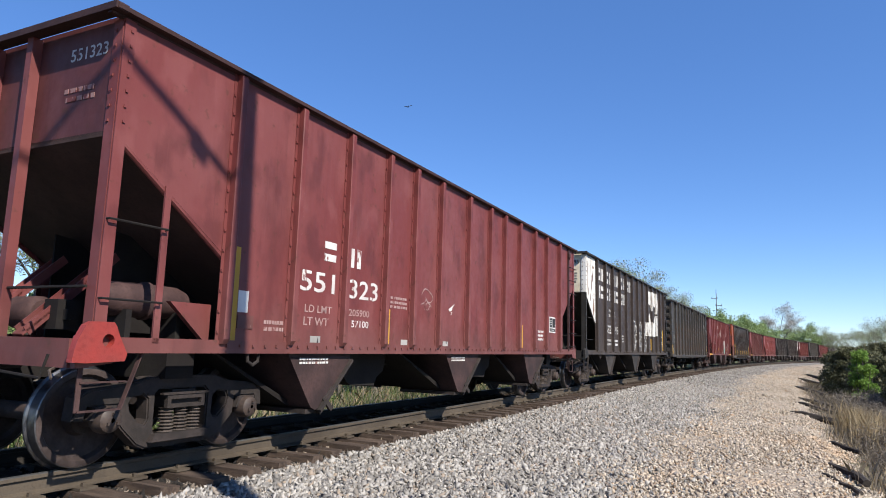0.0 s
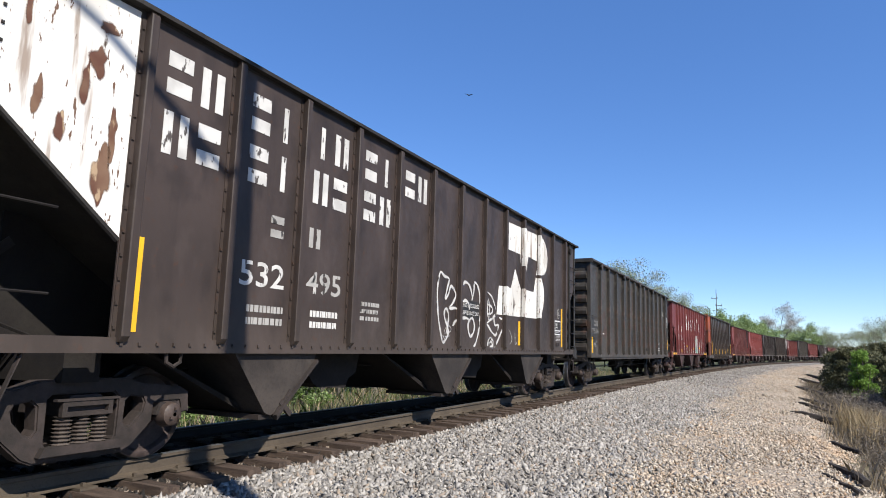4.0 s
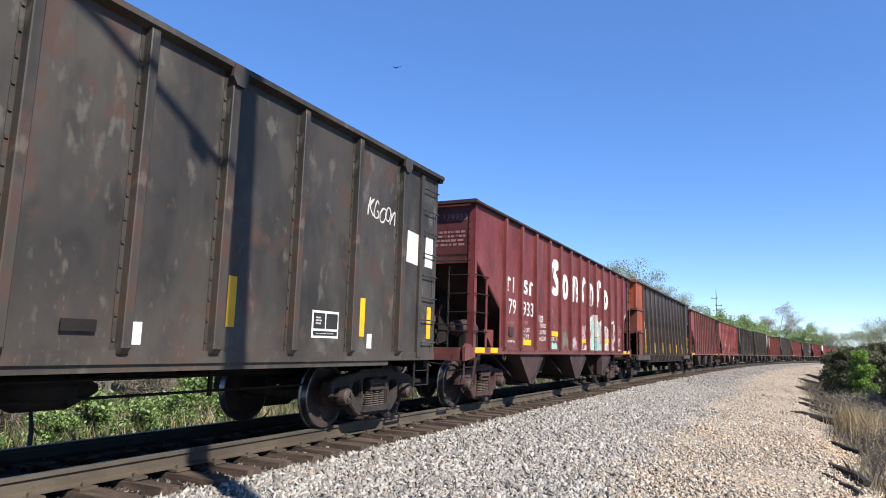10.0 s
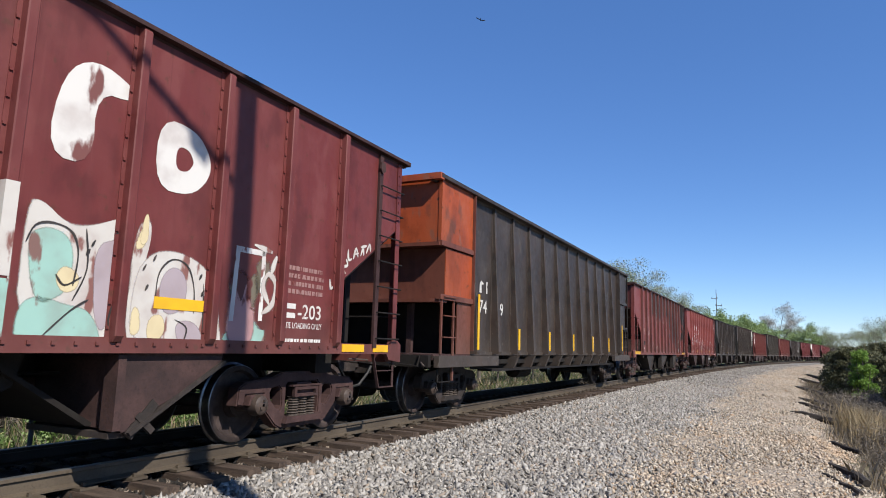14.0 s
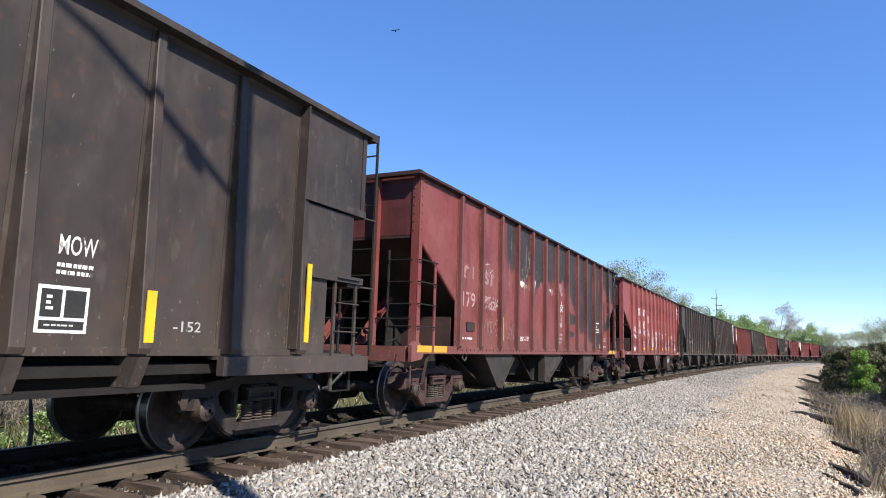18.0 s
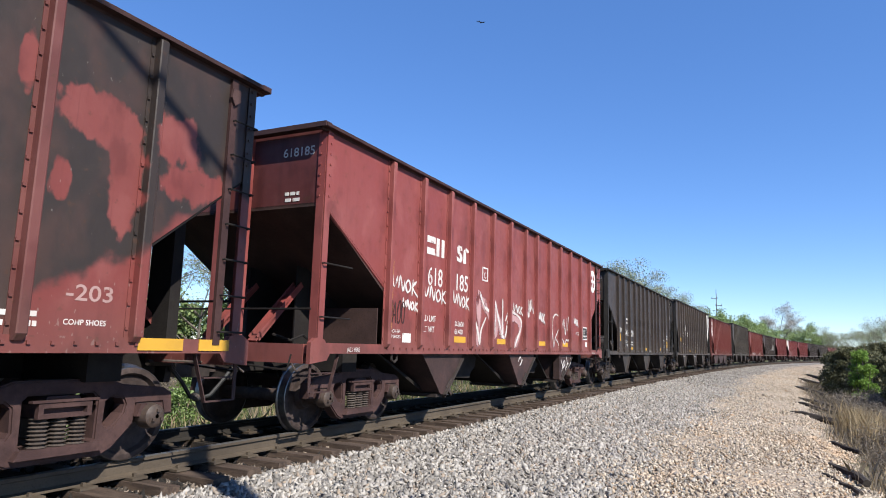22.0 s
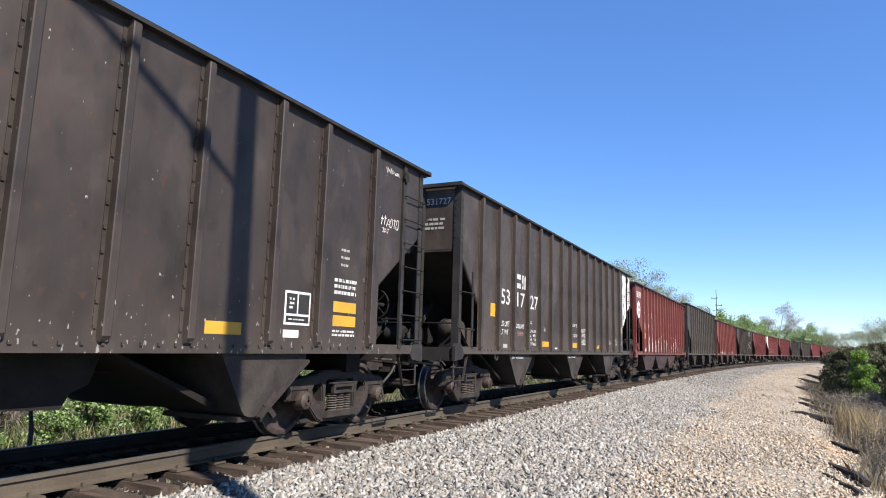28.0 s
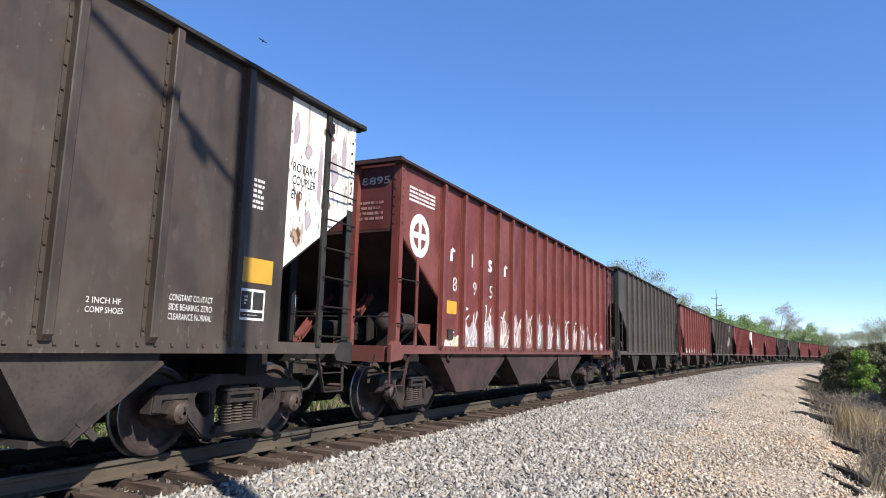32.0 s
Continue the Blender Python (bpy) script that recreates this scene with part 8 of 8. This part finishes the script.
# --- seventh car, white graffiti
c = cars[6]
c["half"] += 0.35
mark(c, "ring", 3.36, 2.72, 0.30, 0.31, W), mark(c, "pair", 3.70, 2.72, 0.30, 0.31, W), mark(c, "band", 4.51, 2.73, 0.25, 0.31, W), mark(c, "post", 4.79, 2.73, 0.24, 0.31, W)
letters(c, "618", 3.42, 2.21, 0.30, W, 0.54), letters(c, "185", 4.53, 2.21, 0.30, W, 0.50)
letters(c, "LD LMT", 3.3, 1.60, 0.10, W, 0.45), letters(c, "LT WT", 3.3, 1.42, 0.10, W, 0.4), letters(c, "202600", 4.5, 1.56, 0.09, W, 0.38), letters(c, "60400", 4.5, 1.42, 0.09, W, 0.34)
letters(c, "JACK HERE", 1.14, 1.09, 0.06, W, 0.3, -1.537), letters(c, "2 INCH HF", 2.2, 1.38, 0.05, W, 0.36), letters(c, "COMP SHOES", 2.14, 1.30, 0.05, W, 0.44)
plate(c, 2.22, 2.31, 1.43, 2.48, M_AMBER, "reflector", -1.512), plate(c, 2.64, 2.9, 1.24, 1.38, M_TAG, "tag"), plate(c, 14.375, 14.465, 1.44, 2.45, M_AMBER)
for x0, x1 in ((4.49, 4.98), (6.55, 7.03), (9.3, 9.8), (11.35, 11.85)):
    plate(c, x0, x1, 1.27, 1.38, M_AMBER)
placard(c, 13.50, 13.98, 1.50, 1.88, 41), plate(c, 13.78, 13.99, 1.29, 1.43, M_TAG, "tag"), letters(c, "RELEASE ROD", 14.5, 1.09, 0.05, W, 0.4, -1.537)
shape(c, [[(5.72, 2.5), (6.0, 2.5), (6.0, 2.53), (5.72, 2.53)], [(5.72, 2.75), (6.0, 2.75), (6.0, 2.78), (5.72, 2.78)], [(5.72, 2.53), (5.75, 2.53), (5.75, 2.75), (5.72, 2.75)], [(5.97, 2.53), (6.0, 2.53), (6.0, 2.75), (5.97, 2.75)]], W, "stencil_box"), letters(c, "C", 5.8, 2.56, 0.12, W)
for x0, x1, z0, z1 in ((2.28, 3.05, 2.04, 2.3), (3.3, 4.12, 1.97, 2.24), (4.42, 5.1, 1.94, 2.2), (7.5, 8.08, 1.99, 2.2), (9.27, 9.75, 1.88, 2.16), (2.62, 3.1, 1.77, 1.93), (12.5, 12.95, 1.92, 2.14)):
    tag(c, x0, x1, z0, z1, M_SPRAY, 0.034, (z1 - z0) * 0.3)
brush(c, [[(8.4, 2.06), (8.54, 1.96), (8.52, 2.34)], [(8.62, 2.05), (8.68, 2.32), (8.74, 2.1)], [(8.72, 2.36), (8.86, 2.02)]], M_SPRAY, 0.07)
scrawl(c, 2.2, 2.7, 1.5, 1.85, 5, M_CHORD, 230, 0.02)
disc(c, 14.75, 3.38, 0.36, M_TAG, M_RED7)
c["half"] -= 0.35
brush(c, [[(5.20, 2.30), (5.22, 1.82), (5.20, 1.43), (5.28, 1.22)], [(5.37, 2.15), (5.64, 1.91), (5.86, 1.75), (5.96, 1.43)], [(6.07, 2.15), (6.15, 1.72), (6.04, 1.38)], [(6.20, 1.92), (6.47, 1.50), (6.48, 1.85)], [(6.76, 1.88), (7.12, 1.85), (7.55, 1.78), (7.53, 1.50), (7.22, 1.24)]], M_PINK, 0.16, "graffiti", -1.5165)
brush(c, [[(5.09, 1.68), (5.19, 1.48), (5.28, 1.27), (5.35, 1.53), (5.59, 1.79)], [(5.26, 2.27), (5.38, 2.11), (5.57, 1.97), (5.85, 1.89), (5.96, 1.76)], [(6.04, 2.17), (6.06, 1.76), (6.03, 1.41)], [(6.06, 2.15), (6.23, 1.83), (6.49, 1.43)], [(6.49, 1.43), (6.49, 1.80), (6.48, 2.23)], [(6.65, 1.76), (6.86, 1.98), (7.22, 1.96), (7.60, 1.84), (7.64, 1.67), (7.43, 1.44), (7.22, 1.21)], [(6.32, 1.49), (6.64, 1.43), (6.77, 1.77)]], M_SPRAY, 0.055, "graffiti", -1.5185)
brush(c, [[(a + 0.07, b) for a, b in line] for line in ([(10.1, 1.23), (9.99, 1.61), (10.02, 1.97), (10.29, 2.11), (10.6, 2.01), (10.54, 1.75), (10.23, 1.48), (10.12, 1.22)], [(10.6, 1.99), (10.75, 2.07)])], M_SPRAY, 0.034)
brush(c, [[(10.91, 2.04), (11.03, 1.81)], [(11.0, 1.76), (11.11, 2.02), (11.25, 1.6), (11.36, 2.06)], [(11.46, 1.7), (11.54, 2.1), (11.64, 1.66)], [(11.62, 1.99), (11.79, 1.77), (11.72, 2.09)], [(10.96, 1.49), (11.17, 1.34), (11.33, 1.46), (11.55, 1.41)], [(10.34, 1.47), (10.58, 1.33), (10.63, 1.19)], [(11.48, 1.42), (11.74, 1.57)]], M_SPRAY, 0.034, "graffiti", -1.5185)
brush(c, [[(11.0, 0.92), (11.2, 0.72), (11.42, 0.86)], [(11.05, 0.6), (11.3, 0.9), (11.42, 0.62), (11.6, 0.82), (11.85, 0.78), (12.1, 1.0)], [(11.5, 1.0), (11.7, 0.72), (11.95, 0.96)]], M_SPRAY, 0.035, "graffiti", -1.4665)
brush(c, [[(7.6, 0.9), (7.75, 1.0), (7.85, 0.85)], [(7.7, 0.8), (7.9, 0.95)]], M_SPRAY, 0.03, "graffiti", -1.4665)
letters(c, "CUFT 3420", 12.35, 1.62, 0.09, W, 0.42), letters(c, "2 INCH HF", 12.7, 1.36, 0.06, W, 0.3), letters(c, "COMP SHOES", 12.66, 1.28, 0.06, W, 0.38)
# --- eighth car, plain black
c = cars[7]
c["half"] += 0.14
mark(c, "ring", 3.39, 2.24, 0.2, 0.24, B), mark(c, "pair", 4.0, 2.24, 0.2, 0.24, B)
letters(c, "541", 3.09, 1.78, 0.25, B, 0.6), letters(c, "200", 4.08, 1.78, 0.25, B, 0.64)
plate(c, 1.98, 2.37, 1.58, 1.84, M_AMBER)
c["half"] -= 0.14
plate(c, 3.95, 4.46, 1.26, 1.37, M_AMBER), plate(c, 7.1, 7.58, 1.25, 1.36, M_AMBER), plate(c, 7.9, 8.2, 1.25, 1.35, M_AMBER), plate(c, 8.31, 8.43, 1.14, 1.24, M_TAG, "tag"), plate(c, 10.83, 11.34, 1.26, 1.39, M_AMBER)
plate(c, 12.98, 13.5, 1.60, 1.74, M_AMBER), plate(c, 12.98, 13.5, 1.42, 1.56, M_AMBER)
letters(c, "LD LMT", 3.1, 1.52, 0.09, B, 0.4), letters(c, "LT WT", 3.1, 1.37, 0.09, B, 0.36), bars(c, 4.1, 4.5, 1.42, 1.6, 2, B, 51), bars(c, 12.98, 13.5, 1.82, 2.06, 3, B, 52)
placard(c, 12.02, 12.5, 1.40, 1.8, 53), plate(c, 12.02, 12.3, 1.25, 1.34, M_TAG, "tag"), bars(c, 12.98, 13.5, 1.28, 1.38, 2, B, 54), scrawl(c, 2.0, 2.4, 1.9, 2.1, 5, M_CHALK, 55, 0.03)
scrawl(c, 14.03, 14.56, 2.93, 3.10, 7, W, 56, 0.012)
letters(c, "2017", 14.10, 2.84, 0.075, W, 0.18)
brush(c, [[(14.14 + 0.013 * k, 3.80 + 0.035 * math.sin(1.9 * k) * (1 + 0.5 * math.sin(0.7 * k))) for k in range(17)], [(14.38 + 0.014 * k, 3.79 + 0.03 * math.cos(2.1 * k)) for k in range(12)]], B, 0.009, "graffiti")
half = c["half"]
ring = [(half - 0.32, -0.80 + 0.24 * math.cos(a), 1.85 + 0.24 * math.sin(a)) for a in (2 * math.pi * k / 20 for k in range(21))]
wheel = part("brake_wheel", Mesh().rod(ring, 0.014, 6), M_UNDER, c, "black spoked brake wheel")
for k in range(4):
    a = math.pi / 4 + k * math.pi / 2
    part("spoke", Mesh().bar((half - 0.32, -0.80, 1.85), (half - 0.32, -0.80 + 0.23 * math.cos(a), 1.85 + 0.23 * math.sin(a)), 0.022, 0.012), M_UNDER, wheel)
part("hub", Mesh().rod([(half - 0.36, -0.80, 1.85), (half - 0.1, -0.80, 1.85)], 0.035, 8), M_UNDER, wheel)
for k in range(3):
    bars(c, 13.1, 13.3, 2.2 + 0.1 * k, 2.26 + 0.1 * k, 1, M_CHALK, 580 + k)
# --- ninth car, white rear end
c = cars[8]
mark(c, "ring", 3.23, 2.54, 0.24, 0.32, B), mark(c, "pair", 3.56, 2.54, 0.25, 0.32, B)
letters(c, "53", 2.28, 2.13, 0.32, B, 0.5), letters(c, "17", 3.25, 2.13, 0.32, B, 0.5), letters(c, "27", 4.14, 2.13, 0.32, B, 0.56)
letters(c, "LD LMT", 2.28, 1.66, 0.11, B, 0.5), letters(c, "LT WT", 2.28, 1.48, 0.11, B, 0.44), letters(c, "12-9", 5.6, 1.62, 0.09, B, 0.26), letters(c, "H", 5.2, 1.62, 0.1, B)
letters(c, "203100", 3.2, 1.64, 0.1, B, 0.5), letters(c, "50900", 3.26, 1.47, 0.1, M_FADED, 0.42)
for z, s_ in ((1.76, "HT"), (1.57, "EXW 10-8"), (1.47, "IL    48-1"), (1.37, "IW    9-9"), (1.27, "CUFT 4000")):
    letters(c, s_, 4.12, z, 0.07, B, 0.14 if s_ == "HT" else 0.44)
plate(c, 2.42, 2.66, 1.16, 1.28, M_CHALK, "tag")
plate(c, 1.70, 1.95, 1.83, 2.1, M_AMBER, "reflector", -1.512), plate(c, 5.08, 5.6, 1.25, 1.38, M_AMBER), plate(c, 7.78, 8.28, 1.25, 1.39, M_AMBER), plate(c, 14.2, 14.68, 1.83, 2.1, M_AMBER)
shape(c, [[(10.6, 1.25), (10.95, 1.25), (11.0, 1.37), (10.8, 1.33)]], M_AMBER, "reflector")
for z, s_ in ((1.76, "OUTLET"), (1.61, "GATES"), (1.45, "DISABLED")):
    letters(c, s_, 8.72, z - 0.06, 0.12, B, 0.52)
letters(c, "SCRAP TIE", 7.80, 1.84, 0.09, B, 0.5), letters(c, "SERVICE ONLY", 7.72, 1.56, 0.08, B, 0.62), bars(c, 8.85, 9.3, 1.33, 1.39, 1, B, 73)
letters(c, "CONSTANT CONTACT", 13.27, 1.56, 0.06, B, 0.54), letters(c, "SIDE BEARING ZERO", 13.27, 1.47, 0.06, B, 0.54), letters(c, "CLEARANCE NORMAL", 13.27, 1.38, 0.06, B, 0.54)
letters(c, "2 INCH HF", 12.43, 1.48, 0.05, B, 0.33), letters(c, "COMP SHOES", 12.43, 1.40, 0.05, B, 0.36), placard(c, 14.18, 14.58, 1.42, 1.76, 74), bars(c, 14.28, 14.46, 2.64, 3.0, 6, B, 75)
plate(c, 6.14, 6.34, 1.12, 1.24, M_TAG, "tag"), plate(c, 13.1, 13.5, 1.13, 1.2, M_TAG, "tag")
for z, s_ in ((3.24, "ROTARY"), (3.08, "COUPLER"), (2.9, "END")):
    letters(c, s_, 14.92, z, 0.11, M_PLATE, 0.46 if s_ != "END" else 0.2)
for x in (3.1, 7.55):
    letters(c, "SCRAP TIE SERVICE ONLY", x, 0.96, 0.055, B, 0.75, -1.457)
for k, (x, z, w_, h_, m) in enumerate(((14.95, 3.75, 0.14, 0.5, M_LILAC), (15.05, 2.45, 0.22, 0.28, M_SCALE), (15.25, 2.7, 0.16, 0.3, M_LILAC), (15.45, 3.3, 0.12, 0.7, M_LILAC), (15.75, 3.45, 0.2, 0.5, M_LILAC), (15.6, 3.9, 0.3, 0.22, M_SCALE), (15.05, 2.9, 0.1, 0.35, M_SCALE), (15.95, 3.7, 0.12, 0.5, M_LILAC), (15.2, 3.55, 0.16, 0.24, M_LILAC), (15.62, 2.98, 0.2, 0.2, M_SCALE))):
    cloud(c, [blob(x, z, w_, h_, 720 + k, 14, 0.35)], m, -1.5165, 0.09, "grime_patch")
# --- tenth car, round emblem
c = cars[9]
disc(c, 0.83, 2.97, 0.36, M_TAG, M_RED10)
for k, kind in enumerate(("post", "bar", "band", "post")):
    mark(c, kind, 1.98 + 0.88 * k, 2.71, 0.2, 0.25, W)
for body, x in (("8", 2.12), ("9", 3.02), ("5", 3.84)):
    letters(c, body, x, 2.19, 0.25, W)
plate(c, 1.9, 2.3, 1.77, 2.0, M_AMBER), bars(c, 0.45, 1.35, 3.48, 3.75, 4, W, 81), plate(c, 1.94, 2.14, 1.32, 1.5, M_TRUCK, "card_holder", -1.53)
chance = random.Random(360)
# a washed ground between the ribs, then loose bright strokes over it
for k, (tall, under) in enumerate(((0.3, M_SPRAYM), (0.75, M_LILAC), (0.85, M_LILAC), (0.95, M_DUSTY), (0.95, M_DUSTY), (0.9, M_FADED), (0.95, M_BRUSH), (1.1, M_LILAC), (0.9, M_BRUSH), (0.8, M_LILAC), (0.85, M_DUSTY), (0.8, M_FADED), (0.75, M_LILAC), (0.6, M_DUSTY), (0.5, M_SPRAYM))):
    a, b = TENTH_RIBS[k] + 0.06, TENTH_RIBS[k + 1] - 0.06
    cloud(c, [ragged(a, b, 1.12, tall, 360 + k, 0.4, 8)], under, -1.514, 0.1)
    if k in (1, 2, 3, 8, 12, 13, 14):
        cloud(c, [ragged(a, b, 1.12, 0.3, 380 + k, 0.7, 8)], M_SPRAY, -1.5148, 0.06)
    lines = []
    for q in range(6 if 0 < k < 12 else 2):
        x, z = chance.uniform(a + 0.05, b - 0.2), chance.uniform(1.15, 1.4)
        line = [(x, z)]
        for _ in range(3):
            x, z = min(max(x + chance.uniform(-0.16, 0.24), a), b), min(z + chance.uniform(0.02, 0.36), 1.15 + tall)
            line.append((x, z))
        lines.append(line)
    brush(c, lines, M_SPRAY if k != 5 else M_SPRAYM, 0.038, "graffiti", -1.5185)
cloud(c, [[(4.3, 1.2), (4.3, 1.5), (4.75, 1.55), (4.78, 1.2)], [(2.0, 1.16), (2.05, 1.4), (2.55, 1.42), (2.6, 1.16)]], M_CREAM, -1.5172, 0.12)
# --- further cars
c = cars[11]
for k in range(8):
    shape(c, [ragged(2.0 + 1.3 * k, 2.8 + 1.3 * k, 1.13, 0.5, 380 + k, 0.85, 16)], M_SPRAY, "sprayed_patch")
shape(cars[12], LOGO, M_WHITE, "painted_emblem")
for k in range(4):
    mark(cars[12], "ring", 2.0 + 1.0 * k, 3.2, 0.3, 0.4, B)
scrawl(cars[12], 4.5, 6.0, 1.3, 2.0, 4, M_SPRAYB, 85, 0.05), scrawl(cars[14], 3, 8, 1.3, 2.0, 6, M_SPRAY, 86, 0.06)
# numbers stencilled on the leading ends
def end_text(car, body, y, z, height, width, mat):
    me = text_mesh(body, height, mat)
    w = max(v.co.x for v in me.vertices) - min(v.co.x for v in me.vertices)
    me.transform(Matrix.Diagonal((width / w, 1, 1, 1)))
    ob = part("lettering", me, None, car, "", (-car["half"] + car["wall"] - 0.005, y, z))
    ob.rotation_euler = (0, 0, -math.pi / 2)


def end_lines(car, y0, y1, z0, rows, mat, seed):
    """Small stencil lines on the end wall, as plain bars."""
    r = random.Random(seed)
    x = -car["half"] + car["wall"]
    for k in range(rows):
        m, y = Mesh(), y0 + r.uniform(0, 0.06)
        while y < y1 - 0.05:
            w = r.uniform(0.05, 0.14)
            m.box(x - 0.006, x - 0.001, y, min(y + w, y1), z0 - 0.085 * k, z0 - 0.085 * k + 0.045)
            y += w + 0.025
        part("stencil_line", m, mat, car)


for i, y0, y1, z0, rows, m in ((0, -1.2, -0.75, 3.42, 2, M_FADED), (1, -1.25, -0.55, 3.55, 4, M_BRUSH), (3, -1.3, -0.5, 3.42, 4, M_FADED), (6, -1.15, -0.85, 3.12, 2, W), (7, -1.2, -0.8, 3.5, 3, M_CHALK), (8, -1.2, -0.75, 3.55, 3, M_CHALK), (9, -1.2, -0.7, 3.4, 4, M_FADED)):
    end_lines(cars[i], y0, y1, z0, rows, m, 800 + i)
for i, s_ in ((0, "551323"), (1, "532495"), (3, "179933"), (6, "618185"), (7, "541200"), (8, "531727"), (9, "8895")):
    end_text(cars[i], s_, -0.78, RIM[i] - 0.36, 0.12, 0.52, M_PLATE if i == 1 else (M_FADED if i == 3 else W if i in (0, 6, 9) else B))

# --- a soaring vulture
bird = thing("vulture", "dark vulture soaring in a circle high above", "bird")
part("body", Mesh().rod([(0.32, 0, 0), (0.2, 0, 0.03), (-0.1, 0, 0.02), (-0.42, 0, 0)], 0.08, 8, radii=[0.03, 0.08, 0.09, 0.03]), M_HOSE, bird)
for sg in (-1, 1):
    part("wing", Mesh().slab([(0.16, 0.05), (0.2, 0.45), (0.1, 0.85), (-0.1, 0.9), (-0.14, 0.5), (-0.16, 0.05)], "z", 0.03, 0.05).data("wing", M_HOSE), None, bird).rotation_euler = (sg * 0.2 + (math.pi if sg < 0 else 0), 0, 0)
part("tail", Mesh().slab([(-0.38, -0.05), (-0.62, -0.12), (-0.62, 0.12), (-0.38, 0.05)], "z", 0.0, 0.015), M_HOSE, bird)



# ================= what moves =================
def travelled(t):
    return 4.3469 * t + 0.0080566 * t ** 2 + 0.00010735 * t ** 3 - 2.058e-6 * t ** 4


FLIGHT = [(0, 723, 189), (2, 755, 197), (3, 800, 203), (5.5, 872, 117), (7, 804, 89), (8, 723, 97), (9, 686, 114), (10, 703, 120), (11, 751, 117), (12, 804, 96), (13, 847, 67),
          (14.5, 852, 20), (16.5, 717, 21), (17.5, 695, 48), (19, 712, 67), (20, 756, 69), (21, 809, 64), (22, 850, 40), (23, 857, 2), (24.5, 820, -40), (26, 720, -60),
          (28, 620, -40), (30, 557, 12), (31, 509, 43), (32, 465, 73)]


def flight(t):
    """Where the vulture is at t seconds: bearings from the camera, and a slow circle in depth."""
    ts = [q[0] for q in FLIGHT]
    u, v = np.interp(t, ts, [q[1] for q in FLIGHT]), np.interp(t, ts, [q[2] for q in FLIGHT])
    m = look(EYE, AIM, ROLL).to_3x3()
    half = math.tan(radians(68.37) / 2)
    way = m @ Vector(((u / 784 - 1) * half, (441 - v) / 784 * half, -1))
    return EYE + way * (118 + 10 * math.sin(2 * math.pi * (t - 5.4) / 8.5))


def motions():
    for i, car in enumerate(cars):
        rows = []
        for k in range(33):
            s = FRONT[i] + LENGTH[i] / 2 - travelled(float(k))
            x, y, th = track(s)
            rows.append((float(k), pose(x, y, 0, 0, 0, math.degrees(th))))
        walk(car, rows)
    for sets in wheels:
        for w in sets:
            x = w.location.x
            rows = []
            for k in range(241):
                t = k * 32.0 / 240
                rows.append((t, pose(x, 0, WHEEL_R, 0, -math.degrees(travelled(t) / WHEEL_R) % 360, 0)))
            walk(w, rows)
    rows = []
    for k in range(65):
        t = k * 0.5
        d = flight(t + 0.6) - flight(t - 0.6)
        p = flight(t)
        rows.append((t, pose(p.x, p.y, p.z, 14, 0, math.degrees(math.atan2(d.y, d.x)))))
    walk(bird, rows)


motions()
